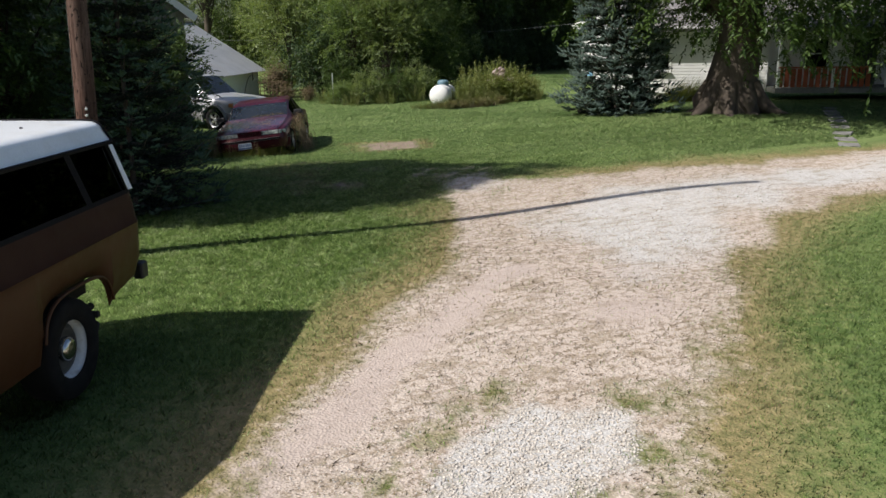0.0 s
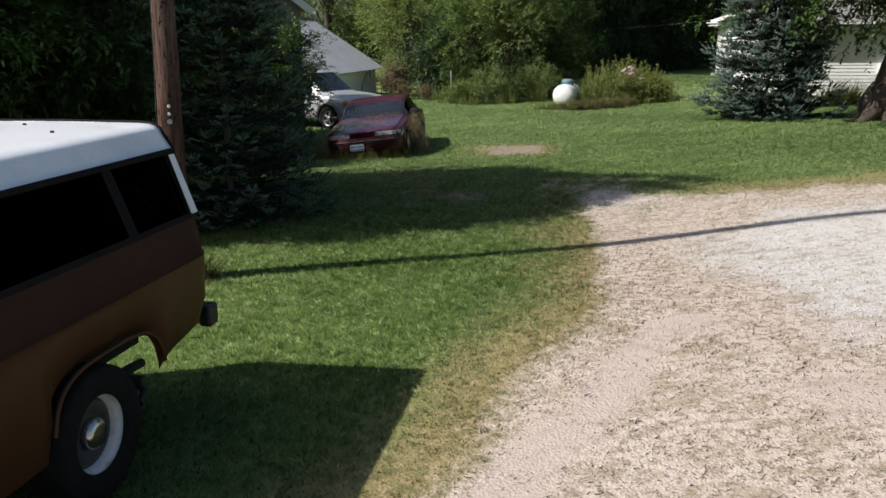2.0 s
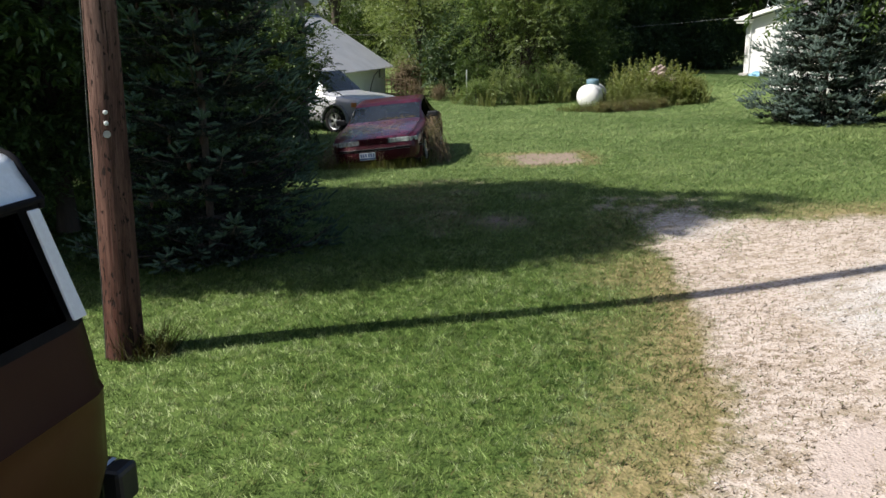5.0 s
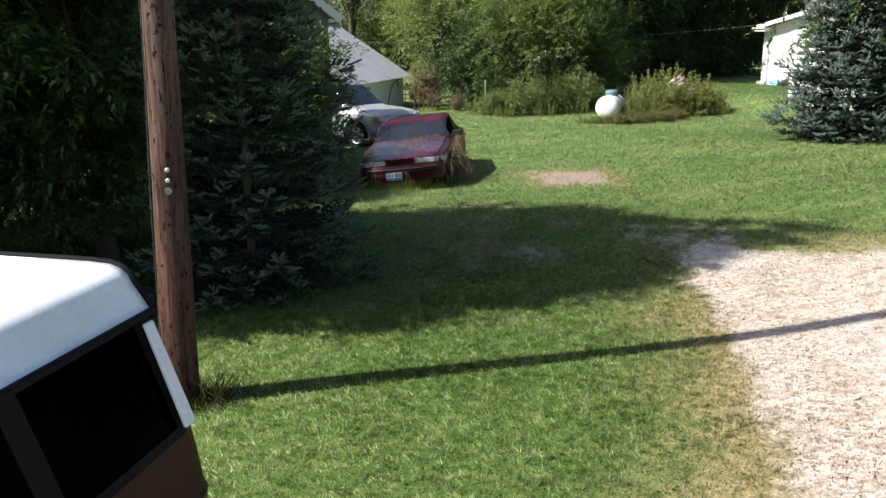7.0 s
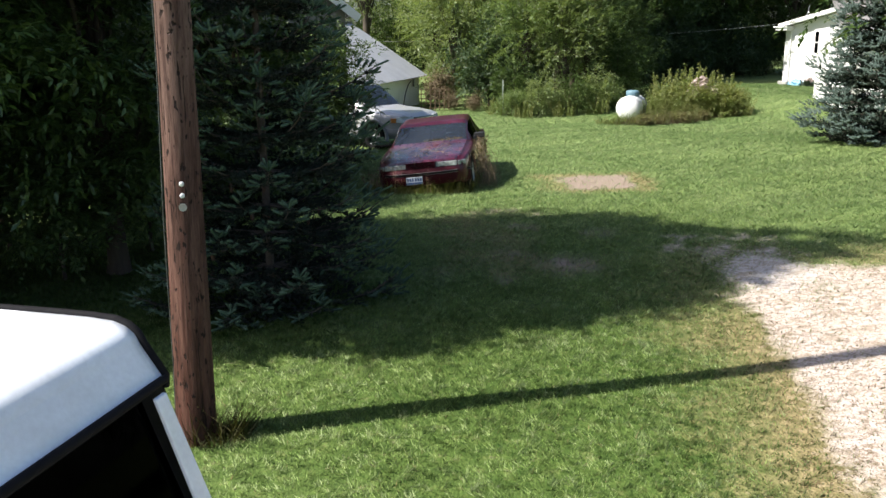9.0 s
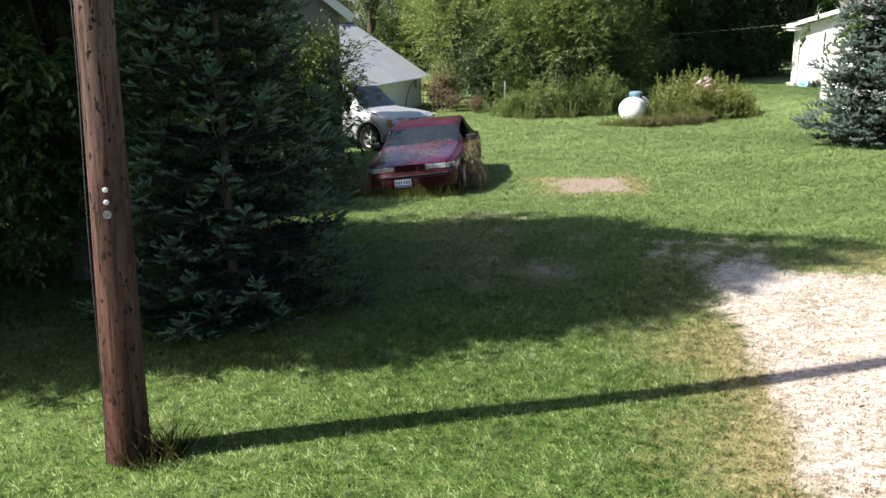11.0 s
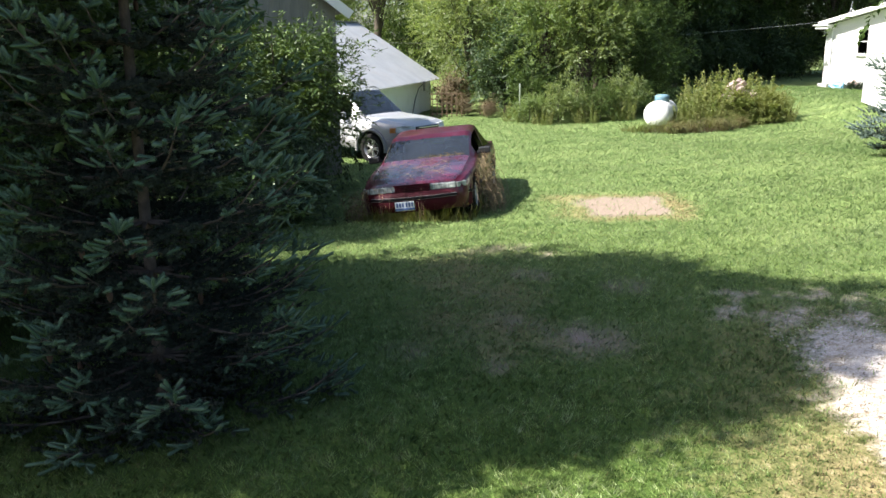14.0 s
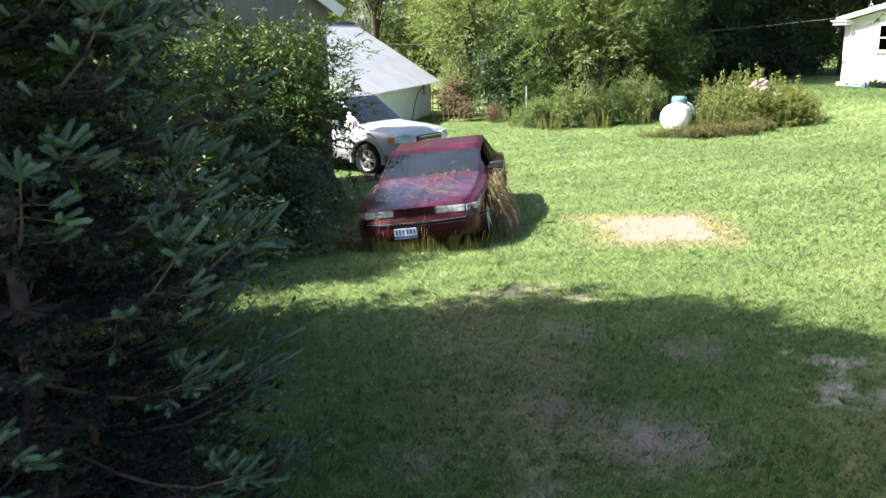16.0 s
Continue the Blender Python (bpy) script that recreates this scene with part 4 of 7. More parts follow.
    part("trunk", mesh_data(name + "_trunk", V, Q, M_TWIG, True), M_TWIG, root)
    S, D, L, Y = np.array(S), np.array(D), np.array(L), np.array(Y)
    ref = r.normal(size=S.shape)
    u = np.cross(D, ref)
    u /= np.linalg.norm(u, axis=1)[:, None]
    w = np.cross(D, u)
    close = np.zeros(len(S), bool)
    # inner shoots take a darker copy that paints the crown's inner shade
    old_shade_mat = M_NEEDLE_OLD_SHADE if many else M_NEEDLE_DIM
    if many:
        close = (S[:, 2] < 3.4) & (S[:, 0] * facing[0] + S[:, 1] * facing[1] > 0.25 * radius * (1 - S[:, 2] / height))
    for pick, kn, coat in ((close & Y, many, mat), (~close & Y, few, mat), (~Y, few, old_shade_mat)):
        PP, TT, base = [], [], 0
        if not pick.any():
            continue
        s1, d1, l1, u1, w1 = S[pick], D[pick], L[pick], u[pick], w[pick]
        n = len(s1)
        ang = np.arange(kn) * 2.399
        pos = (np.arange(kn) + 0.5) / kn
        radial = np.cos(ang)[None, :, None] * u1[:, None] + np.sin(ang)[None, :, None] * w1[:, None]
        root_p = s1[:, None] + d1[:, None] * (pos[None, :] * l1[:, None])[..., None]
        nl = shoot * (0.19 if kn > 20 else 0.22) * r.uniform(0.75, 1.3, (n, kn, 1)) * (1.15 - 0.45 * pos[None, :, None])
        tip_p = root_p + radial * nl * 1.0 + d1[:, None] * nl * 0.5
        tang = np.cross(radial, d1[:, None] + 0 * radial)
        wd = shoot * 0.040 * (20 / kn) ** 0.8
        P = np.stack([root_p - tang * wd, root_p + tang * wd, tip_p], 2).reshape(-1, 3)
        PP.append(P)
        TT.append(np.arange(len(P)).reshape(-1, 3) + base)
        base += len(P)
        k4 = np.arange(3) * (2 * math.pi / 3)
        rad = np.cos(k4)[None, :, None] * u1[:, None] + np.sin(k4)[None, :, None] * w1[:, None]
        full = kn > 20
        thick = shoot * (0.13 if full else 0.15)
        rings = [s1[:, None] + rad * thick * 0.75]
        tri = [[0, 1, 3], [1, 2, 3], [2, 0, 3]]
        if full:
            rings.append((s1 + d1 * (0.90 * l1)[:, None])[:, None] + rad * thick)
            tri = [[k, (k + 1) % 3, 3 + k] for k in range(3)] + [[(k + 1) % 3, 3 + (k + 1) % 3, 3 + k] for k in range(3)] + [[3 + k, 3 + (k + 1) % 3, 6] for k in range(3)]
        core = np.concatenate(rings + [(s1 + d1 * (1.03 * l1)[:, None])[:, None]], 1)
        m = core.shape[1]
        CT = (np.arange(n) * m)[:, None, None] + np.array(tri)[None] + base
        PP.append(core.reshape(-1, 3))
        TT.append(CT.reshape(-1, 3))
        base += n * m
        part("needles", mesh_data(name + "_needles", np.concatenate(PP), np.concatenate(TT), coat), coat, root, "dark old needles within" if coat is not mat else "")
    for k in range(cone_count):
        j = int(r.integers(len(S)))
        bm = lathe([(0.002, 0), (0.016, 0.02), (0.02, 0.05), (0.013, 0.085), (0.002, 0.10)], 8)
        part("cone", bm, M_CONE, root, smooth=True, m=Matrix.Translation(Vector(S[j]) + Vector((0, 0, -0.10))))
    return root, len(S)

# ---- vehicles: local x forward, y to the vehicle's left, z up ----
def shell(xs, section, classify, bays=()):
    """Skins a vehicle: section(x) gives half a cross-section, sill to centre line; classify(x, j) names the part of each strip. Returns a bmesh for each part."""
    secs = [section(x) for x in xs]
    out = {}

    def face(key, pts):
        bm, seen = out.setdefault(key, (bmesh.new(), {}))
        vs = []
        for p in pts:
            k = tuple(round(c, 4) for c in p)
            if k not in seen:
                seen[k] = bm.verts.new(k)
            if seen[k] not in vs:
                vs.append(seen[k])
        if len(vs) > 2:
            try:
                bm.faces.new(vs)
            except ValueError:
                pass

    for i in range(len(xs) - 1):
        a, b = secs[i], secs[i + 1]
        for j in range(len(a) - 1):
            kind = classify((xs[i] + xs[i + 1]) / 2, j)
            if kind is None:
                continue
            for sg in (1, -1):
                key = kind + (" %d %d" % (sg, sum(xs[i] < q for q in bays)) if kind == "side_window" else "")
                face(key, [(xs[i], sg * a[j][0], a[j][1]), (xs[i + 1], sg * b[j][0], b[j][1]), (xs[i + 1], sg * b[j + 1][0], b[j + 1][1]), (xs[i], sg * a[j + 1][0], a[j + 1][1])])
    for end in (0, -1):
        s = secs[end]
        x = xs[end]
        for j in range(len(s) - 1):
            key = classify(x, j)
            if key is None:
                continue
            face(key, [(x, s[j][0], s[j][1]), (x, s[j + 1][0], s[j + 1][1]), (x, -s[j + 1][0], s[j + 1][1]), (x, -s[j][0], s[j][1])])
    return {k: v[0] for k, v in out.items()}


def curve(table):
    X = [p[0] for p in table]
    Y = [p[1] for p in table]
    o = np.argsort(X)
    X, Y = np.array(X)[o], np.array(Y)[o]
    return lambda x: float(np.interp(x, X, Y))


def arch_low(x, sill, arches):
    z = sill
    for cx, cz, r in arches:
        if abs(x - cx) < r:
            z = max(z, cz + math.sqrt(r * r - (x - cx) ** 2))
    return z


def columns(lo, hi, arches, extra=(), step=0.07):
    xs = set(np.arange(lo, hi, step).round(4)) | {lo, hi} | set(extra)
    for cx, cz, r in arches:
        xs |= set(np.round(cx + r * np.cos(np.linspace(0, math.pi, 19)), 4))
    return sorted(float(x) for x in xs if lo <= x <= hi)


def wheel(parent, at, radius, rim_r, width, side, tyre_mat, rim_mat, style="steel", turn=0.0):
    """A wheel with tyre, rim and hub under the vehicle; side is +1 for the vehicle's left."""
    w = part("wheel", lathe([(rim_r * 0.9, -width * 0.35), (rim_r * 0.9, width * 0.02)], 28), M_WELL, parent, m=pose(*at, -90 * side, 0, turn))
    prof = [(rim_r * 0.98, -width / 2), (radius * 0.93, -width / 2), (radius * 0.985, -width * 0.40), (radius, -width * 0.2), (radius, width * 0.2), (radius * 0.985, width * 0.40),
            (radius * 0.93, width / 2), (rim_r * 1.05, width * 0.47), (rim_r * 0.98, width * 0.40)]
    part("tyre", lathe(prof, 40, caps=False), tyre_mat, w, "dark weathered rubber tyre", smooth=True)
    if style == "steel":
        rim = part("rim", lathe([(rim_r * 1.02, width * 0.44), (rim_r * 1.04, width * 0.38), (rim_r * 0.93, width * 0.30), (rim_r * 0.90, width * 0.14), (rim_r * 0.88, width * 0.10)], 40, caps=False), rim_mat, w,
                   "chipped white-painted steel rim", smooth=True)
        part("rim_centre", lathe([(rim_r * 0.90, width * 0.10), (rim_r * 0.80, width * 0.17), (rim_r * 0.62, width * 0.20), (rim_r * 0.50, width * 0.14), (rim_r * 0.40, width * 0.16)], 36), M_STEEL, w, "dark grey steel wheel centre", smooth=True)
        part("hub_cap", lathe([(rim_r * 0.42, width * 0.15), (rim_r * 0.40, width * 0.30), (rim_r * 0.30, width * 0.38), (rim_r * 0.20, width * 0.38), (0.0001, width * 0.40)], 32), M_CHROME, w, "dull chrome hub cap", smooth=True)
    else:
        part("rim", lathe([(rim_r * 1.03, width * 0.45), (rim_r * 0.97, width * 0.43), (rim_r * 0.93, width * 0.2), (rim_r * 0.9, width * 0.05)], 40, caps=False), rim_mat, w, smooth=True)
        bm = bmesh.new()
        for k in range(5):
            a = 2 * math.pi * k / 5
            for off in (-0.16, 0.16):
                c, s = math.cos(a + off), math.sin(a + off)
                bmesh.ops.create_cube(bm, size=1, matrix=pose(c * rim_r * 0.55, s * rim_r * 0.55, width * 0.30, 0, 0, math.degrees(a + off)) @ Matrix.Diagonal((rim_r * 0.85, rim_r * 0.12, width * 0.12, 1)))
        part("spokes", bm, rim_mat, w, bevel=0.006)
        part("hub_cap", lathe([(rim_r * 0.22, width * 0.2), (rim_r * 0.22, width * 0.36), (rim_r * 0.14, width * 0.4), (0.0001, width * 0.4)], 20), rim_mat, w, smooth=True)
    return w


def blazer():
    """A full-size two-door utility wagon of the seventies with a white removable top. Origin: ground under the rear axle."""
    th = radians(-128)
    root = thing("utility_wagon", pose(0.718, 7.355, -0.475, 0, 0, math.degrees(th)), "old two-tone brown utility wagon with white roof on the lawn", "truck")
    H = 0.375
    arches = [(-0.10, H + 0.02, 0.52), (2.72, H + 0.02, 0.47)]

    def opening(x):
        """Lower edge of the flank: squared-off wheel openings with rounded corners."""
        z = sill(x)
        for cx, cz, r in arches:
            q = abs(x - cx) / r
            if q < 1:
                z = max(z, cz + 0.42 * (1 - q ** 3.6) ** (1 / 3.0))
        return z

    sill = curve([(-1.2, H + 0.24), (-0.75, H + 0.17), (-0.45, H + 0.03), (3.2, H + 0.03), (3.55, H + 0.12)])
    half = curve([(-1.21, 0.955), (-1.13, 0.985), (3.2, 0.985), (3.5, 0.96), (3.56, 0.93)])
    belt = curve([(-1.3, H + 0.935), (2.1, H + 0.93), (3.5, H + 0.84), (3.56, H + 0.80)])
    crease = H + 0.69
    roof = curve([(-1.25, 1), (1.55, 1), (1.60, 0.98), (2.12, 0.0), (3.6, 0.0)])

    def section(x):
        w, zl, b, f = half(x), opening(x), belt(x), roof(x)
        zc = max(crease, zl + 0.02)
        pts = [(w - 0.07, zl), (w - 0.015, zl + (zc - zl) * 0.35), (w - 0.004, zl + (zc - zl) * 0.85), (w, zc - 0.01), (w + 0.004, zc), (w - 0.012, zc + 0.03), (w - 0.03, zc + (b - zc) * 0.6), (w - 0.05, b)]
        top = b + 0.03 + (H + 1.50 - b) * f
        wt = (w - 0.05) + (0.785 - (w - 0.05)) * f
        e1 = b + (H + 1.36 - b) * f
        e2 = b + (H + 1.458 - b) * f
        pts += [(w - 0.058, b + 0.035 * max(f, 0.3)), (wt + 0.006, e1 - 0.03 * f), (wt + 0.012 * f, e1), (wt - 0.052, e2), (wt - 0.066, e2 + (top - e2) * 0.40), (wt - 0.092, e2 + (top - e2) * 0.68), (wt - 0.132, e2 + (top - e2) * 0.87), (wt - 0.185, top - 0.006), (wt - 0.205, top - 0.0045), (wt * 0.6, top - 0.003), (wt * 0.35, top - 0.003), (0, top)]
        return pts

    def classify(x, j):
        if j <= 3:
            return "lower_panel"
        if j <= 6:
            return "upper_panel"
        if x > 2.12:
            return "hood"
        if x > 1.58:
            return "black" if j == 7 else "windshield"
        if j == 7 or j == 9:
            return "black"
        if j == 8:
            if -1.10 < x < 1.25:
                return None if not (-0.53 < x < -0.44) else "black"
            return "door_glass" if 1.37 < x < 1.5 else "black"
        if j == 10:
            return "top_side"
        if j >= 11:
            return "white_top"

    xs = columns(-1.21, 3.56, arches, (-1.16, -1.10, -0.53, -0.44, 1.25, 1.37, 1.5, 1.56, 1.6, 2.12))
    bms = shell(xs, section, classify)
    part("lower_panel", bms["lower_panel"], M_BRONZE, root, "metallic bronze lower body panels", smooth=True)
    part("upper_panel", bms["upper_panel"], M_BROWN, root, "dark brown upper body panels", smooth=True)
    part("hood", bms["hood"], M_BROWN, root, smooth=True)
    part("windshield", bms["windshield"], M_GLASS_DARK, root, smooth=True)
    for sg in (1, -1):
        bm = bms["door_glass"].copy()
        bmesh.ops.delete(bm, geom=[v for v in bm.verts if v.co.y * sg < 0], context="VERTS")
        part("door_glass", bm, M_GLASS_DARK, root, smooth=True)
    part("top_side", bms["top_side"], M_WHITE, root, "white slanted side of the hard top", smooth=True)
    top = part("white_top", bms["white_top"], M_WHITE, root, "white removable hard top with rivets", smooth=True)
    part("window_surround", bms["black"], M_SURROUND, root, "black window rubber and frame", smooth=True)
    for k in range(9):
        for yy in (-0.45, -0.05, 0.4):
            if yy != 0.4 or k % 2:
                part("rivet", cyl(0.014, 0.010, 0.014, (-0.95 + 0.28 * k + 0.07 * (yy > 0), yy, H + 1.532), seg=10), M_BLACKTRIM, top)
    # rear edge of the top, drip rail and pillar trims
    bm = bmesh.new()
    rear = section(-1.21)
    V, Q = tubes([([(-1.215, y, z) for y, z in rear[9:]] + [(-1.215, -y, z) for y, z in reversed(rear[9:-1])], [0.013] * (2 * len(rear[9:]) - 1))], 8)
    part("roof_edge_trim", (V, Q), M_SURROUND, root, smooth=True)
    for sg in (1, -1):
        V, Q = tubes([([(-1.2, sg * 0.803, H + 1.36), (1.56, sg * 0.803, H + 1.36)], [0.013, 0.013])], 8)
        part("drip_rail", (V, Q), M_SURROUND, root)
        for x0, slant in ((-1.135, 0.0), (1.31, -0.02)):
            bm = bmesh.new()
            q = [(x0 - 0.032, 0.945, H + 0.97), (x0 + 0.032, 0.945, H + 0.97), (x0 + 0.026 + slant, 0.817, H + 1.338), (x0 - 0.026 + slant, 0.817, H + 1.338)]
            lo = [bm.verts.new((x, sg * y, z)) for x, y, z in q]
            hi = [bm.verts.new((x, sg * (y + 0.014), z)) for x, y, z in q]
            bm.faces.new(lo)
            bm.faces.new(hi)
            for k in range(4):
                bm.faces.new((lo[k], lo[(k + 1) % 4], hi[(k + 1) % 4], hi[k]))
            part("pillar_trim", bm, M_WHITE, root, "white painted pillar strip", bevel=0.004)
        for x0, x1 in ((-1.10, -0.53), (-0.44, 1.25)):
            bm = bmesh.new()
            q = [(x0, 0.922, H + 0.965), (x1, 0.922, H + 0.965), (x1, 0.791, H + 1.335), (x0, 0.791, H + 1.335)]
            bm.faces.new([bm.verts.new((x, sg * y, z)) for x, y, z in q])
            part("side_window", bm, M_GLASS_DARK, root, "dark tinted long side window")
        # door outline, handle and wheel-arch lips
        V, Q = tubes([([(1.34, sg * 0.99, H + 0.06), (1.33, sg * 0.992, H + 0.45), (1.36, sg * 0.986, crease + 0.02), (1.36, sg * 0.945, H + 0.93)], [0.006] * 4)], 6)
        part("door_gap", (V, Q), M_BLACKTRIM, root)
        part("door_handle", box((0.15, 0.03, 0.035), (1.52, sg * 0.985, H + 0.78)), M_CHROME, root, bevel=0.008)
        for cx, cz, r in arches:
            a = np.linspace(-0.985, 0.985, 30)
            V, Q = tubes([(np.stack([cx + r * a, np.full(30, sg * 0.967), cz + 0.42 * (1 - np.abs(a) ** 3.6) ** (1 / 3.0)], 1), [0.014] * 30)], 6)
            part("arch_lip", (V, Q), M_BRONZE, root, smooth=True)
            part("inner_arch", box((0.9, 0.36, 0.02), (cx + 0.05, sg * 0.74, cz + 0.47)), M_WELL, root)
        for cx in (0.02, 2.72):
            wheel(root, (cx, sg * 0.83, H), 0.375, 0.215, 0.25, sg, M_RUBBER, M_RIM_WHITE)
        part("bumper_end", box((0.13, 0.09, 0.15), (-1.375, sg * 0.86, H + 0.205)), M_BLACKTRIM, root, "worn black bumper end cap", bevel=0.02)
        part("tail_lamp", box((0.03, 0.09, 0.28), (-1.222, sg * 0.86, H + 0.55)), M_AMBER, root, bevel=0.006)
        part("door_lock", cyl(0.018, 0.015, 0.012, (1.45, sg * 0.995, H + 0.62), (90, 0, 0), 14), M_CHROME, root)
    part("bumper", box((0.10, 1.64, 0.15), (-1.40, 0, H + 0.205)), M_CHROME, root, "dull steel rear bumper", bevel=0.02)
    part("bumper_bracket", box((0.22, 0.9, 0.05), (-1.27, 0, H + 0.2)), M_WELL, root)
    part("front_bumper", box((0.12, 1.9, 0.17), (3.66, 0, H + 0.12)), M_CHROME, root, bevel=0.02)
    part("grille", box((0.04, 1.3, 0.28), (3.57, 0, H + 0.55)), M_BLACKTRIM, root, bevel=0.01)
    for sg in (1, -1):
        part("headlamp", lathe([(0.1, 0), (0.1, 0.03), (0.07, 0.05), (0.0001, 0.055)], 20, pose(3.56, sg * 0.72, H + 0.55, 0, 90, 0)), M_LAMP, root)
    for sg in (1, -1):
        part("frame_rail", box((4.4, 0.07, 0.13), (1.1, sg * 0.45, H + 0.14)), M_WELL, root)
        part("body_bracket", box((0.05, 0.42, 0.05), (-0.46, sg * 0.70, H + 0.10)), M_WELL, root, bevel=0.01)
    part("axle", cyl(0.05, 0.05, 1.5, (0.02, 0, H), (90, 0, 0), 12), M_WELL, root)
    part("axle", cyl(0.05, 0.05, 1.5, (2.72, 0, H), (90, 0, 0), 12), M_WELL, root)
    V, Q = tubes([([(-0.62, 0.72, H + 0.02), (-0.62, 0.8, H - 0.04), (-0.48, 0.85, H - 0.06)], [0.022] * 3), ([(-0.5, 0.6, H + 0.04), (-0.9, 0.62, H + 0.02)], [0.03, 0.03])], 8)
    part("tail_pipe", (V, Q), M_WELL, root, smooth=True)
    part("floor_pan", box((4.3, 1.7, 0.04), (0.95, 0, H + 0.50)), M_WELL, root)
    part("tailgate_glass", box((0.012, 1.5, 0.30), (-1.20, 0, H + 1.14), (0, 6, 0)), M_GLASS_DARK, root)
    for yy in (-0.42, 0.42):
        part("seat", box((0.5, 0.55, 0.6), (1.2, yy, H + 0.62)), M_SEAT, root, bevel=0.06)
    part("rear_seat", box((0.35, 1.2, 0.45), (0.2, 0, H + 0.62)), M_SEAT, root, bevel=0.06)
    part("steering_wheel", lathe([(0.19, -0.012), (0.205, 0), (0.19, 0.012)], 28, pose(1.72, 0.42, H + 0.95, 0, -65, 0)), M_BLACKTRIM, root)
    return root


def sedan():
    """A maroon saloon of the nineties, sunk a little in long grass. Origin: ground under its middle."""
    root = thing("saloon_car", pose(*CAR) @ Matrix.Diagonal((1.03, 1.08, 1.04, 1)), "faded maroon saloon car overgrown with dry weeds on the lawn", "car")
    R = 0.31
    arches = [(1.45, R, 0.365), (-1.33, R, 0.365)]
    half = curve([(2.37, 0.70), (2.30, 0.775), (2.2, 0.82), (1.9, 0.865), (1.2, 0.885), (-1.4, 0.885), (-2.0, 0.85), (-2.3, 0.77), (-2.42, 0.62)])
    belt = curve([(2.37, 0.60), (2.3, 0.645), (2.05, 0.71), (1.0, 0.855), (0.4, 0.90), (-1.2, 0.93), (-1.7, 0.94), (-2.3, 0.92), (-2.42, 0.78)])
    top = curve([(2.37, 0.655), (2.30, 0.70), (2.1, 0.755), (1.6, 0.84), (1.12, 0.925), (0.98, 0.955), (0.40, 1.255), (0.22, 1.32), (-0.4, 1.40), (-0.85, 1.375), (-1.02, 1.34), (-1.62, 1.0), (-1.75, 0.985), (-2.3, 0.965), (-2.42, 0.80)])
    wroof = curve([(2.37, 0.64), (2.1, 0.74), (1.05, 0.76), (0.98, 0.755), (0.40, 0.705), (-0.4, 0.69), (-1.0, 0.64), (-1.62, 0.69), (-1.8, 0.74), (-2.42, 0.58)])
    sill = curve([(2.37, 0.26), (2.2, 0.20), (-2.2, 0.22), (-2.42, 0.34)])

    def section(x):
        w, b, t, wr = half(x), belt(x), top(x), wroof(x)
        zl = min(arch_low(x, sill(x), arches), b - 0.03)
        e = max(b + 0.004, t - 0.045)
        lo = [(w - 0.06, zl), (w - 0.01, zl + (b - zl) * 0.3), (w, zl + (b - zl) * 0.62), (w - 0.018, zl + (b - zl) * 0.9), (w - 0.04, b)]
        wb = w - 0.045
        up = [(wb + (wr - wb) * k, b + (e - b) * k) for k in (0.08, 0.5, 0.92)]
        return lo + up + [(wr - 0.02, e + (t - e) * 0.45), (wr * 0.86, e + (t - e) * 0.8), (wr * 0.45, t - 0.006), (0, t)]

    def classify(x, j):
        if j <= 3:
            return "body"
        if 0.40 < x < 0.98 and j >= 8:
            return "windshield"
        if -1.62 < x < -1.02 and j >= 8:
            return "rear_window"
        if j in (5, 6) and (-1.12 < x < 0.62) and not (-0.36 < x < -0.26):
            return "side_window"
        if j in (5, 6, 4, 7, 8) and x < 0.98 and x > -1.62:
            return "pillar"
        if x >= 0.98 and j >= 8:
            return "hood"
        if x <= -1.62 and j >= 8:
            return "boot_lid"
        if j >= 8:
            return "roof"
        return "body"

    xs = columns(-2.42, 2.37, arches, (-1.62, -1.12, -1.02, -0.36, -0.26, 0.22, 0.40, 0.62, 0.98, 1.05, 2.33, 2.3))
    bms = shell(xs, section, classify, (-0.3,))
    labels = {"body": "faded maroon body shell", "hood": "sun-bleached maroon bonnet", "roof": "chalky faded roof panel", "windshield": "dusty windscreen"}
    for key, bm in bms.items():
        key = key.split()[0]
        mat = M_HOOD if key == "hood" else M_GLASS if key in ("windshield", "rear_window") else M_GLASS_DARK if key == "side_window" else M_RED
        part(key, bm, mat, root, labels.get(key, ""), smooth=True)
    for sg in (1, -1):
        for cx in (1.45, -1.33):
            wheel(root, (cx, sg * 0.76, R), R, 0.2, 0.2, sg, M_RUBBER, M_ALLOY, "alloy")
            bm = cyl(0.372, 0.372, 0.34, (cx, sg * 0.66, R), (90, 0, 0), 24, caps=False)
            bmesh.ops.delete(bm, geom=[v for v in bm.verts if v.co.z < R - 0.1], context="VERTS")
            part("wheel_well", bm, M_WELL, root)
        lamp = part("headlamp", box((0.05, 0.40, 0.092), (2.352, sg * 0.475, 0.607)), M_LAMP, root, "clouded plastic headlamp", bevel=0.014)
        part("corner_lens", box((0.20, 0.03, 0.085), (2.282, sg * 0.748, 0.605), (0, 0, -38.4 * sg)), M_LAMP, lamp, bevel=0.01)
        for k in range(5):
            part("lens_rib", box((0.010, 0.006, 0.082), (2.379, sg * (0.33 + 0.072 * k), 0.607)), M_LENS, lamp)
        part("lamp_surround", box((0.04, 0.42, 0.108), (2.344, sg * 0.475, 0.607)), M_BLACKTRIM, lamp, bevel=0.01)
        part("door_mirror", box((0.09, 0.20, 0.115), (0.66, sg * 0.965, 0.975)), M_BLACKTRIM, root, bevel=0.022)
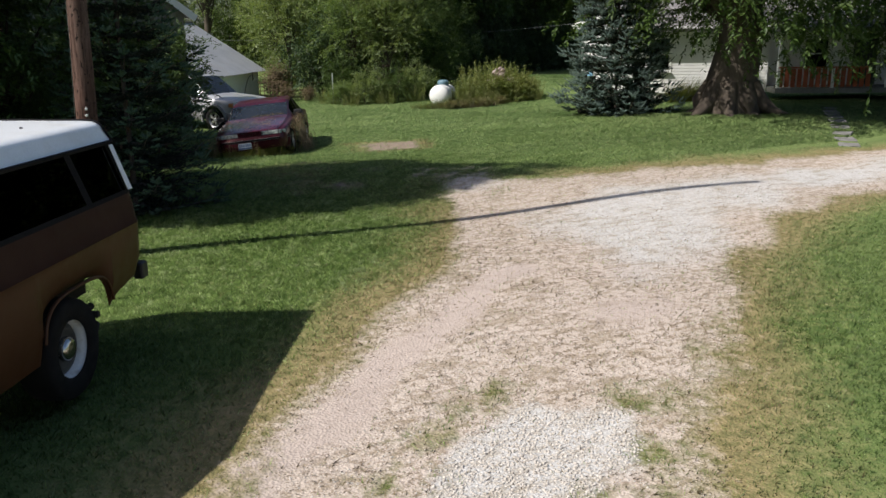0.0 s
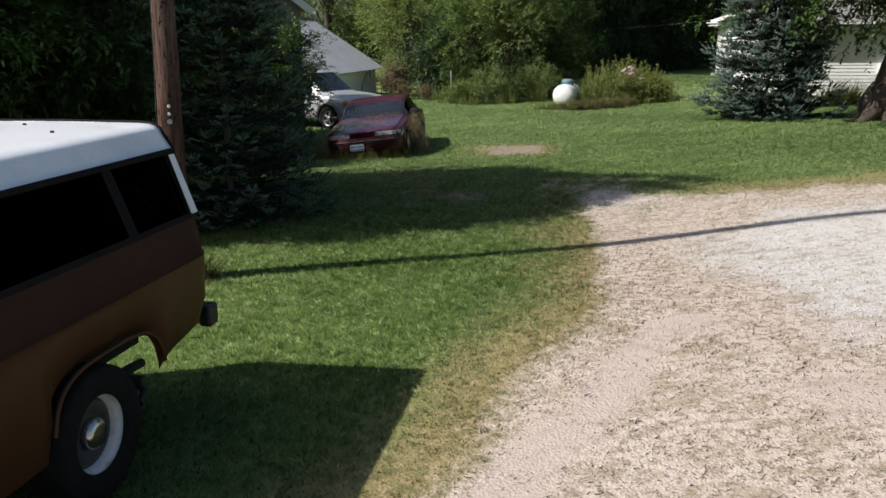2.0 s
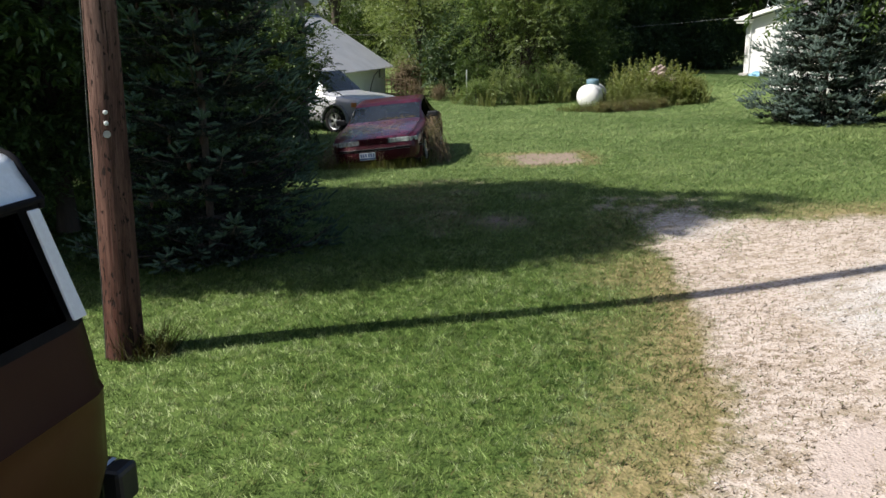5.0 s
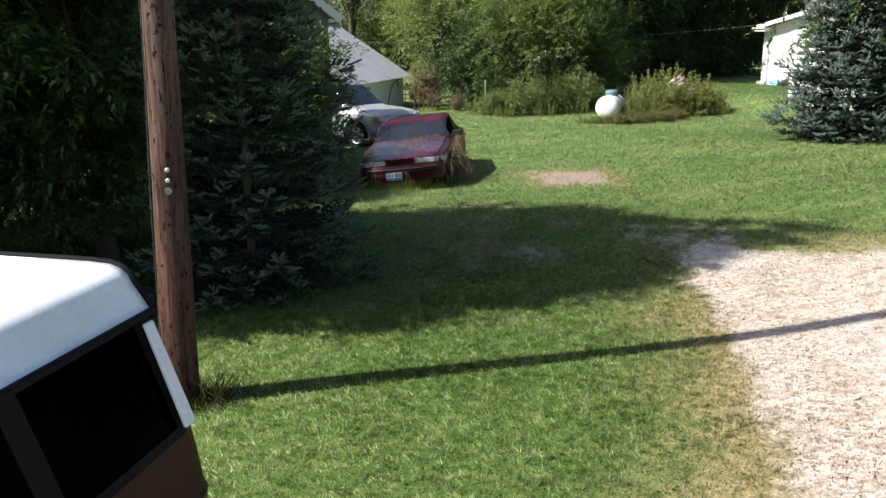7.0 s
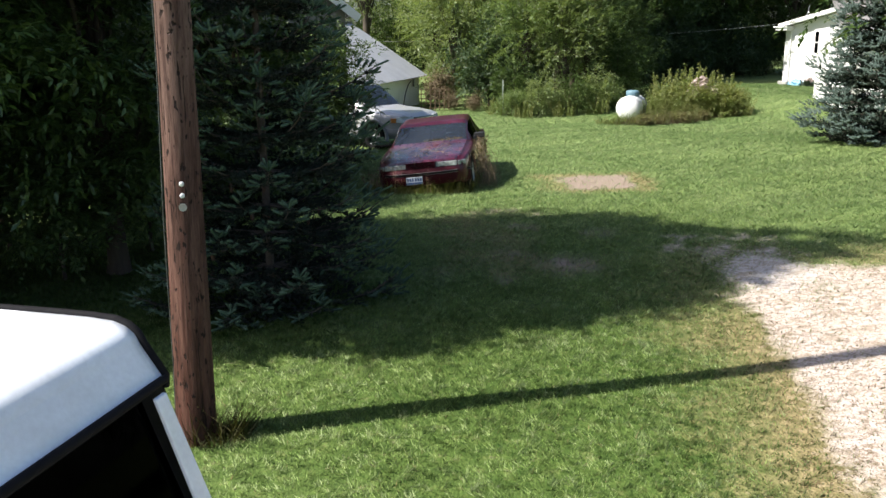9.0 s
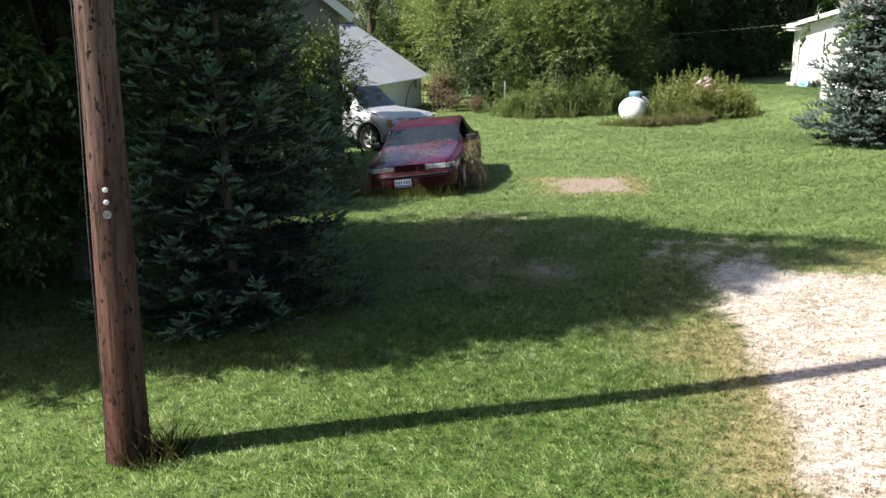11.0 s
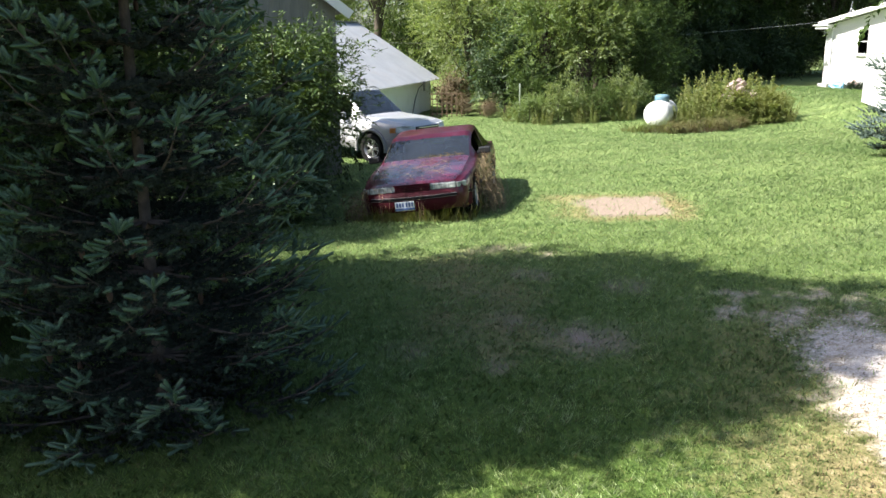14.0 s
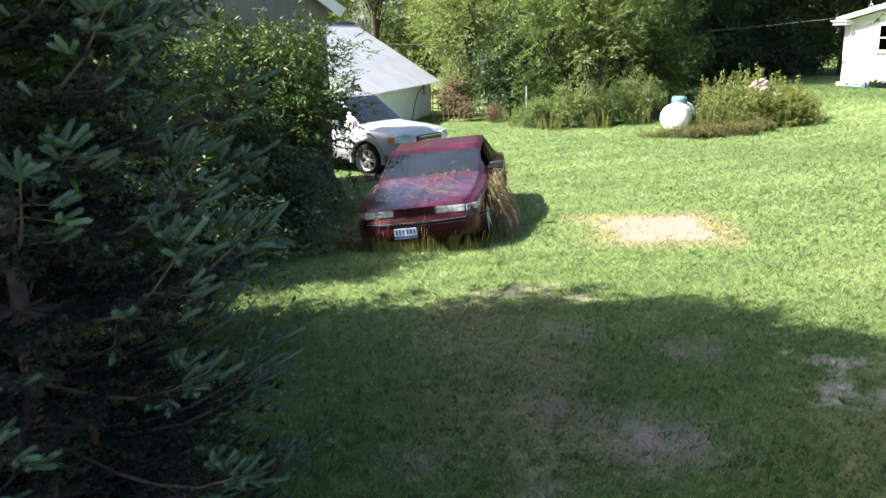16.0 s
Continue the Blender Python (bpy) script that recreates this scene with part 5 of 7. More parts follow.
        part("mirror_arm", box((0.06, 0.14, 0.04), (0.64, sg * 0.9, 0.945)), M_BLACKTRIM, root, bevel=0.01)
        V, Q = tubes([([(2.05, sg * 0.868, 0.44), (1.9, sg * 0.885, 0.445), (1.83, sg * 0.888, 0.45)], [0.012] * 3), ([(1.06, sg * 0.893, 0.46), (-0.95, sg * 0.893, 0.47)], [0.014, 0.014])], 6)
        part("side_moulding", (V, Q), M_BLACKTRIM, root)
        for g in (((0.34, 0.884, 0.9), (0.42, 0.893, 0.6), (0.42, 0.888, 0.28)), ((-0.31, 0.86, 0.91), (-0.33, 0.893, 0.6), (-0.33, 0.888, 0.28)), ((-1.1, 0.86, 0.91), (-0.98, 0.893, 0.62), (-0.92, 0.888, 0.4))):
            part("door_gap", tubes([([(x, sg * y, z) for x, y, z in g], [0.006] * 3)], 5), M_BLACKTRIM, root)
        for hx in (-0.18, -0.84):
            part("door_handle", box((0.16, 0.03, 0.035), (hx, sg * 0.884, 0.80)), M_RED, root, bevel=0.01)
        part("tail_lamp", box((0.08, 0.42, 0.13), (-2.36, sg * 0.5, 0.78), (0, 0, -12 * sg)), M_AMBER, root, bevel=0.02)
        part("bonnet_gap", tubes([([(1.0, sg * 0.745, 0.945), (1.6, sg * 0.735, 0.835), (2.1, sg * 0.70, 0.752), (2.3, sg * 0.62, 0.705)], [0.0035] * 4)], 5), M_BLACKTRIM, root)
    # grille of chrome-edged bars, bumper with a rubbing strip
    part("grille_recess", box((0.05, 0.54, 0.12), (2.365, 0, 0.605)), M_BLACKTRIM, root, bevel=0.01)
    for k in range(5):
        part("grille_bar", box((0.04, 0.54, 0.013), (2.400, 0, 0.556 + 0.0245 * k)), M_RED, root)
    part("grille_header", box((0.035, 0.60, 0.014), (2.392, 0, 0.668)), M_RED, root, "maroon strip over the grille", bevel=0.004)
    bx = np.linspace(-0.86, 0.86, 25)
    prof = [(2.50 - 0.11 * (abs(y) / 0.62) ** 2.2 - (0.24 * max(0, (abs(y) - 0.66) / 0.2) ** 1.5), y, 0.455) for y in bx]
    bm = bmesh.new()
    rows = []
    for dz, dx in ((-0.215, -0.06), (-0.12, 0.0), (-0.01, 0.012), (0.055, 0.0), (0.10, -0.07)):
        rows.append([bm.verts.new((x + dx, y, z + dz)) for x, y, z in prof])
    for a, b in zip(rows, rows[1:]):
        for k in range(len(a) - 1):
            bm.faces.new((a[k], a[k + 1], b[k + 1], b[k]))
    part("bumper", bm, M_BUMPER, root, "maroon plastic front bumper", smooth=True)
    V, Q = tubes([([(x + 0.014, y, z + 0.012) for x, y, z in prof], [0.017] * 25)], 6)
    part("bumper_strip", (V, Q), M_SURROUND, root, smooth=True)
    V, Q = tubes([([(x + 0.014, y, z + 0.034) for x, y, z in prof], [0.0028] * 25)], 6)
    part("bumper_pinstripe", (V, Q), M_CLAD, root, smooth=True)
    V, Q = tubes([([(x + 0.016, y, z - 0.012) for x, y, z in prof], [0.0028] * 25)], 6)
    part("bumper_pinstripe", (V, Q), M_CLAD, root, smooth=True)
    plate = part("number_plate", box((0.012, 0.30, 0.145), (2.515, -0.12, 0.35)), M_PLATE, root, "pale number plate with blue lower edge", bevel=0.004)
    part("plate_band", box((0.006, 0.30, 0.035), (2.523, -0.12, 0.305)), M_INK, plate)
    for k in range(6):
        part("plate_bar", box((0.006, 0.026, 0.065), (2.523, -0.235 + 0.045 * k + 0.01 * (k > 2), 0.372)), M_INK, plate)
    part("rear_bumper", box((0.16, 1.6, 0.24), (-2.38, 0, 0.46)), M_RED, root, bevel=0.05)
    part("cabin_floor", box((3.2, 1.5, 0.05), (-0.2, 0, 0.32)), M_WELL, root)
    part("dashboard", box((0.42, 1.35, 0.2), (0.86, 0, 0.82)), M_BLACKTRIM, root, bevel=0.06)
    for x0, yy in ((-0.15, -0.38), (-0.15, 0.38)):
        s = part("seat", box((0.5, 0.5, 0.2), (x0 + 0.2, yy, 0.5)), M_SEAT, root, bevel=0.05)
        part("backrest", box((0.16, 0.5, 0.6), (x0 - 0.1, yy, 0.85), (0, -12, 0)), M_SEAT, s, bevel=0.05)
        part("headrest", box((0.1, 0.26, 0.16), (x0 - 0.19, yy, 1.19), (0, -12, 0)), M_SEAT, s, bevel=0.04)
    part("rear_seat", box((0.25, 1.3, 0.6), (-1.1, 0, 0.72), (0, -15, 0)), M_SEAT, root, bevel=0.05)
    part("steering_wheel", lathe([(0.165, -0.011), (0.185, 0), (0.165, 0.011)], 28, pose(0.5, 0.38, 0.93, 0, -62, 0)), M_BLACKTRIM, root, smooth=True)
    for sg in (-0.3, 0.25):
        V, Q = tubes([([(1.02, sg, 0.955), (0.98, sg + 0.28, 0.985), (0.93, sg + 0.5, 1.0)], [0.006, 0.005, 0.004])], 5)
        part("wiper", (V, Q), M_BLACKTRIM, root)
    return root


def suv():
    """A large silver sport-utility vehicle with grey cladding. Origin: ground under its middle."""
    root = thing("sport_utility_vehicle", pose(*SUV), "silver sport-utility vehicle with grey wheel-arch cladding parked by a shed", "car")
    R = 0.385
    arches = [(1.5, R, 0.46), (-1.5, R, 0.46)]
    half = curve([(2.58, 0.70), (2.45, 0.88), (2.1, 0.95), (-2.2, 0.95), (-2.5, 0.90), (-2.58, 0.85)])
    belt = curve([(2.58, 0.88), (2.4, 1.02), (1.3, 1.10), (0.4, 1.14), (-2.5, 1.18), (-2.58, 1.16)])
    top = curve([(2.58, 0.92), (2.46, 1.06), (1.9, 1.14), (1.25, 1.19), (1.16, 1.21), (0.45, 1.78), (0.2, 1.84), (-0.8, 1.88), (-2.1, 1.85), (-2.4, 1.80), (-2.58, 1.22)])
    wroof = curve([(2.58, 0.66), (2.3, 0.82), (1.2, 0.80), (0.45, 0.68), (-2.2, 0.68), (-2.58, 0.8)])
    sill = curve([(2.58, 0.42), (2.3, 0.36), (-2.2, 0.38), (-2.58, 0.48)])

    def section(x):
        w, b, t, wr = half(x), belt(x), top(x), wroof(x)
        zl = min(arch_low(x, sill(x), arches), b - 0.05)
        e = max(b + 0.006, t - 0.06)
        zc = max(zl + 0.01, 0.62)
        lo = [(w - 0.05, zl), (w + 0.012, zl + (zc - zl) * 0.5), (w + 0.012, zc), (w - 0.01, zc + 0.015), (w, zc + (b - zc) * 0.5), (w - 0.03, b)]
        wb = w - 0.035
        up = [(wb + (wr - wb) * k, b + (e - b) * k) for k in (0.06, 0.5, 0.92)]
        return lo + up + [(wr - 0.02, e + (t - e) * 0.5), (wr * 0.8, e + (t - e) * 0.85), (wr * 0.4, t - 0.005), (0, t)]

    def classify(x, j):
        if j <= 2:
            return "cladding"
        if j <= 4:
            return "body"
        if 0.45 < x < 1.16 and j >= 9:
            return "windshield"
        if x < -2.4 and j >= 9:
            return "rear_window"
        if j in (6, 7) and -2.3 < x < 0.75 and not (-0.35 < x < -0.25) and not (-1.35 < x < -1.2):
            return "side_window"
        if x >= 1.16 and j >= 9:
            return "hood"
        return "body"

    xs = columns(-2.58, 2.58, arches, (-2.4, -2.3, -1.35, -1.2, -0.35, -0.25, 0.45, 0.75, 1.16, 2.46))
    bms = shell(xs, section, classify, (-0.3, -1.28))
    for key, bm in bms.items():
        key = key.split()[0]
        mat = {"cladding": M_CLAD, "windshield": M_GLASS, "rear_window": M_GLASS_DARK, "side_window": M_GLASS_DARK}.get(key, M_SILVER)
        part(key, bm, mat, root, {"cladding": "grey lower cladding", "body": "silver body shell"}.get(key, ""), smooth=True)
    for sg in (1, -1):
        for cx, cz, r in arches:
            a = np.linspace(-0.15, math.pi + 0.15, 22)
            V, Q = tubes([(np.stack([cx + (r + 0.03) * np.cos(a), np.full(22, sg * 0.96), cz + (r + 0.03) * np.sin(a)], 1), [0.05] * 22)], 6)
            part("arch_flare", (V, Q), M_CLAD, root, smooth=True)
            bm = cyl(r + 0.008, r + 0.008, 0.4, (cx, sg * 0.75, cz), (90, 0, 0), 24, caps=False)
            bmesh.ops.delete(bm, geom=[v for v in bm.verts if v.co.z < cz - 0.1], context="VERTS")
            part("wheel_well", bm, M_WELL, root)
            wheel(root, (cx, sg * 0.84, R), R, 0.235, 0.26, sg, M_RUBBER, M_ALLOY, "alloy", turn=0)
        bm = bmesh.new()
        f = [(2.50, 0.42, 0.86), (2.40, 0.80, 0.86), (2.26, 0.92, 0.88), (2.26, 0.90, 1.02), (2.40, 0.78, 1.04), (2.48, 0.42, 1.02)]
        fr = [bm.verts.new((x + 0.11, sg * (y + 0.075), z - 0.04)) for x, y, z in f]
        bk = [bm.verts.new((x - 0.1, sg * (y - 0.05), z - 0.05)) for x, y, z in f]
        bm.faces.new(fr)
        for k in range(6):
            bm.faces.new((fr[k], fr[(k + 1) % 6], bk[(k + 1) % 6], bk[k]))
        part("headlamp", bm, M_LENS, root, "clear headlamp lens", bevel=0.01)
        part("indicator", box((0.17, 0.04, 0.13), (2.27, sg * 0.985, 0.885), (0, 0, -32 * sg)), M_AMBER, root, "amber corner indicator", bevel=0.01)
        part("door_mirror", box((0.12, 0.24, 0.17), (0.62, sg * 1.06, 1.2)), M_SILVER, root, bevel=0.03)
    part("grille", box((0.06, 0.92, 0.24), (2.595, 0, 0.84)), M_BLACKTRIM, root, bevel=0.02)
    for z in (0.74, 0.83, 0.925):
        part("grille_bar", box((0.03, 0.82, 0.022), (2.63, 0, z)), M_CHROME, root, bevel=0.005)
    part("bumper", box((0.26, 1.8, 0.30), (2.52, 0, 0.60)), M_CLAD, root, "grey front bumper", bevel=0.07)
    part("cabin_floor", box((4.4, 1.7, 0.06), (-0.2, 0, 0.5)), M_WELL, root)
    for yy in (-0.42, 0.42):
        part("seat", box((0.2, 0.55, 0.8), (-0.1, yy, 1.05), (0, -10, 0)), M_SEAT, root, bevel=0.05)
    return root


CAR = (9.53, 22.59, -1.0, 6.0, -2.2, -122)
SUV = (10.0, 30.06, -0.98, 0, 0, -59)
blazer()
sedan()
suv()

# ---- utility pole ----
def utility_pole():
    x, y = 2.51, 11.05
    z0 = lie1(x, y)
    root = thing("utility_pole", pose(x, y, z0 - 0.05, 0.3, 1.3, 0), "weathered brown wooden utility pole standing in the lawn", "utility pole")
    zs = np.linspace(0, 11.7, 24)
    r = np.interp(zs, [0, 0.5, 1.4, 2.7, 11.7], [0.142, 0.133, 0.122, 0.109, 0.088])
    pts = np.stack([0.012 * np.sin(zs * 0.7), 0.01 * np.cos(zs * 0.5), zs], 1)
    V, Q = tubes([(pts, r)], 28)
    ang = np.tile(np.arange(28), 24)
    zrow = np.repeat(np.arange(24), 28)
    jit = 1 + 0.015 * np.sin(ang * 3.7) + 0.01 * np.sin(ang * 9.1 + zrow * 0.8)
    c = np.repeat(pts, 28, axis=0)
    V = c + (V - c) * jit[:, None]
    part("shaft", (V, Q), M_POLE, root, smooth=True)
    # towards the drive: number tags, and two round reflectors with a washer
    face = Vector((-0.12, -0.99, 0)).normalized()
    side = Vector((0.86, -0.51, 0)).normalized()
    for k, z in enumerate((1.86, 1.785)):
        p = face * 0.117
        part("reflector", lathe([(0.016, 0), (0.016, 0.006), (0.010, 0.010), (0.0001, 0.011)], 18, look((p.x, p.y, z), (p.x - face.x, p.y - face.y, z))), M_TRIM, root, "small white round reflector")
    p = face * 0.118
    part("washer", lathe([(0.012, 0), (0.012, 0.01), (0.025, 0.01), (0.025, 0.0)], 18, look((p.x, p.y, 1.71), (p.x - face.x, p.y - face.y, 1.71))), M_GALV, root)
    for k, z in enumerate((2.26, 2.14, 2.02, 1.90)):
        p = side * 0.112
        part("number_tag", box((0.03, 0.012, 0.09), (p.x, p.y, z), (0, 0, math.degrees(math.atan2(side.y, side.x)) + 90)), M_GALV, root, "small dull metal number tag", bevel=0.003)
    left = Vector((-0.97, -0.26, 0)).normalized()
    line = [(left.x * (np.interp(z, [0, 0.5, 1.4, 2.7, 11.7], [0.142, 0.133, 0.122, 0.109, 0.088]) + 0.008) + 0.005 * math.sin(3 * z), left.y * (np.interp(z, [0, 0.5, 1.4, 2.7, 11.7], [0.142, 0.133, 0.122, 0.109, 0.088]) + 0.008), z) for z in np.linspace(0.05, 10.5, 40)]
    V, Q = tubes([(line, [0.0035] * 40)], 6)
    part("ground_wire", (V, Q), M_WIRE, root, "thin green-grey ground wire")
    return root


utility_pole()


# ---- buildings ----
def frame_to(x0, y0, heading, z):
    """Local x along the heading (degrees from +x), y to its left."""
    return pose(x0, y0, z, 0, 0, heading)


def lap_wall(name, parent, length, height, mat, openings=(), board=0.15, thick=0.16, m=None, gable=None):
    """A wall of lap siding along local x, facing -y: each course a board with its own lower edge; openings are (x0, x1, z0, z1)."""
    backing = bmesh.new()
    xs = sorted({0, length} | {o[0] for o in openings} | {o[1] for o in openings})
    zs = sorted({0, height} | {o[2] for o in openings} | {o[3] for o in openings})
    for a, b in zip(xs, xs[1:]):
        for c, d in zip(zs, zs[1:]):
            if not any(o[0] <= a and b <= o[1] and o[2] <= c and d <= o[3] for o in openings):
                box((b - a, thick, d - c), ((a + b) / 2, thick / 2, (c + d) / 2), bm=backing)
    wall = part(name, backing, mat, parent, m=m)
    z = 0.0
    while z < height - 0.01:
        h = min(board, height - z)
        cuts = [(o[0], o[1]) for o in openings if o[2] < z + h - 0.02 and o[3] > z + 0.02]
        start = 0.0
        for c0, c1 in sorted(cuts) + [(length, length)]:
            if c0 - start > 0.02:
                bm = bmesh.new()
                v = [bm.verts.new(p) for p in ((start, -0.022, z), (c0, -0.022, z), (c0, -0.004, z + h), (start, -0.004, z + h), (start, 0.0, z), (c0, 0.0, z))]
                bm.faces.new((v[0], v[1], v[2], v[3]))
                bm.faces.new((v[4], v[5], v[1], v[0]))
                part("siding_board", bm, mat, wall)
            start = c1
        z += board
    return wall


def sash_window(parent, x, z, w, h, m, label="white sash window with dark panes"):
    win = part("window", box((w + 0.22, 0.06, h + 0.24), (x, -0.02, z)), M_TRIM, parent, label, m=m)
    part("pane", box((w, 0.02, h * 0.46), (x, -0.055, z + h * 0.25)), M_GLASS_DARK, win)
    part("pane", box((w, 0.02, h * 0.46), (x, -0.055, z - h * 0.25)), M_GLASS_DARK, win)
    part("backing", box((w * 0.98, 0.008, h * 0.98), (x, -0.051 + 0.02, z)), M_ROOMDARK, win)
    part("meeting_rail", box((w, 0.03, 0.05), (x, -0.065, z)), M_TRIM, win)
    part("sill", box((w + 0.26, 0.12, 0.05), (x, -0.08, z - h / 2 - 0.09)), M_TRIM, win, bevel=0.008)
    return win


def house():
    root = thing("farmhouse", pose(0, 0, 0), "white lap-sided farmhouse with a shaded front porch", "house")
    # the west gable end: the wall runs along -y from its far corner
    base = -0.42
    m = pose(38.7, 41.1, base, 0, 0, -90)
    lap_wall("wall", root, 11.0, 2.95, M_SIDING, board=0.2, m=m)
    gable = bmesh.new()
    v = [gable.verts.new(p) for p in ((0, 0, 2.95), (11, 0, 2.95), (5.5, 0, 4.1), (0, 0.16, 2.95), (11, 0.16, 2.95), (5.5, 0.16, 4.1))]
    gable.faces.new(v[:3])
    gable.faces.new(v[3:])
    part("gable", gable, M_SIDING, root, m=m)
    sash_window(root, 2.35, 2.15, 0.55, 1.15, m)
    part("downspout", cyl(0.045, 0.045, 2.6, (0.42, -0.07, 1.45), seg=10), M_TRIM, root, m=m)
    slope = math.degrees(math.atan2(1.15, 5.5))
    for sg, at in ((1, 2.8), (-1, 8.2)):
        part("roof_slope", box((5.9, 13, 0.14), (at, 6.0, 2.95 + 0.65 + 0.08), (0, -slope * sg, 0)), M_SHINGLE, root, m=m)
        part("rake_board", box((5.9, 0.05, 0.20), (at, -0.53, 2.95 + 0.65 + 0.03), (0, -slope * sg, 0)), M_TRIM, root, m=m)
        part("soffit", box((5.8, 0.5, 0.03), (at, -0.26, 2.95 + 0.65 - 0.01), (0, -slope * sg, 0)), M_TRIM, root, m=m)
    part("cornice_return", box((0.8, 0.55, 0.16), (0.12, -0.27, 2.86)), M_TRIM, root, m=m, bevel=0.01)
    part("cornice_cap", box((0.95, 0.66, 0.06), (0.12, -0.30, 2.97)), M_TRIM, root, m=m)
    V, Q = tubes([([(1.0, 0.3, 3.2), (1.15, 0.3, 4.1)], [0.02] * 2), ([(0.7, 0.3, 3.15), (1.1, 0.3, 3.75)], [0.02] * 2), ([(1.6, 0.3, 3.3), (1.12, 0.3, 3.75)], [0.02] * 2)], 6)
    part("service_mast", (V, Q), M_GALV, root, m=m)
    part("foundation", box((11.0, 0.2, 0.5), (5.5, 0.13, -0.2)), M_BLOCK, root, m=m)
    part("north_wall", box((0.16, 11.5, 2.95), (0.1, 5.9, 1.475)), M_SIDING, root, m=m)
    # the front wing with its window, facing the drive
    m = pose(26.0, 25.95, -0.35, 0, 0, -38)
    lap_wall("wall", root, 6.4, 2.6, M_SIDING, board=0.125, m=m)
    sash_window(root, 2.0, 1.55, 0.78, 1.25, m)
    part("foundation", box((6.4, 0.2, 0.35), (3.2, 0.13, -0.17)), M_BLOCK, root, m=m)
    unit = part("window_cooler", box((0.55, 0.4, 0.38), (4.55, -0.2, 0.98)), M_TRIM, root, "white window air conditioner", m=m, bevel=0.02)
    for k in range(6):
        part("louvre", box((0.4, 0.012, 0.02), (4.55, -0.406, 0.86 + 0.045 * k)), M_GALV, unit)
    part("corner_board", box((0.1, 0.04, 2.6), (0.03, -0.025, 1.3)), M_TRIM, root, m=m)
    part("side_wall", box((0.16, 6.0, 2.6), (0.09, 3.1, 1.3)), M_SIDING, root, m=m)
    part("roof_slope", box((15.5, 4.2, 0.14), (7.4, 1.3, 3.35), (24, 0, 0)), M_SHINGLE, root, m=m)
    part("fascia", box((15.5, 0.04, 0.2), (7.4, -0.58, 2.55)), M_TRIM, root, m=m)
    part("soffit", box((15.5, 0.6, 0.03), (7.4, -0.28, 2.60)), M_TRIM, root, m=m)
    # the porch: deck, back wall, posts, red rails
    part("deck", box((8.6, 2.2, 0.2), (10.7, -0.1, 0.12)), M_GREYBOARD, root, m=m)
    part("porch_roof", box((9.2, 2.6, 0.14), (10.8, -0.5, 2.62), (7, 0, 0)), M_SHINGLE, root, m=m)
    part("porch_wall", box((8.6, 0.16, 2.6), (10.7, 1.05, 1.3)), M_SIDING, root, m=m)
    part("door", box((0.95, 0.06, 2.05), (10.6, 0.94, 1.25)), M_ROOMDARK, root, "dark front door", m=m)
    sash_window(root, 8.6, 1.5, 0.9, 1.2, m @ pose(0, 0.97, 0))
    sash_window(root, 12.6, 1.5, 0.9, 1.2, m @ pose(0, 0.97, 0))
    for k in range(5):
        part("porch_post", box((0.12, 0.12, 2.3), (6.5 + 2.1 * k, -1.1, 1.37)), M_TRIM, root, m=m, bevel=0.01)
    for k in range(34):
        x = 6.6 + 0.24 * k
        if not 10.0 < x < 11.3:
            part("rail_board", box((0.17, 0.025, 0.72), (x, -1.12, 0.62)), M_ORANGE, root, m=m)
    part("hand_rail", box((3.5, 0.1, 0.06), (8.25, -1.12, 1.02)), M_ORANGE, root, m=m)
    part("hand_rail", box((3.5, 0.1, 0.06), (13.05, -1.12, 1.02)), M_ORANGE, root, m=m)
    return root


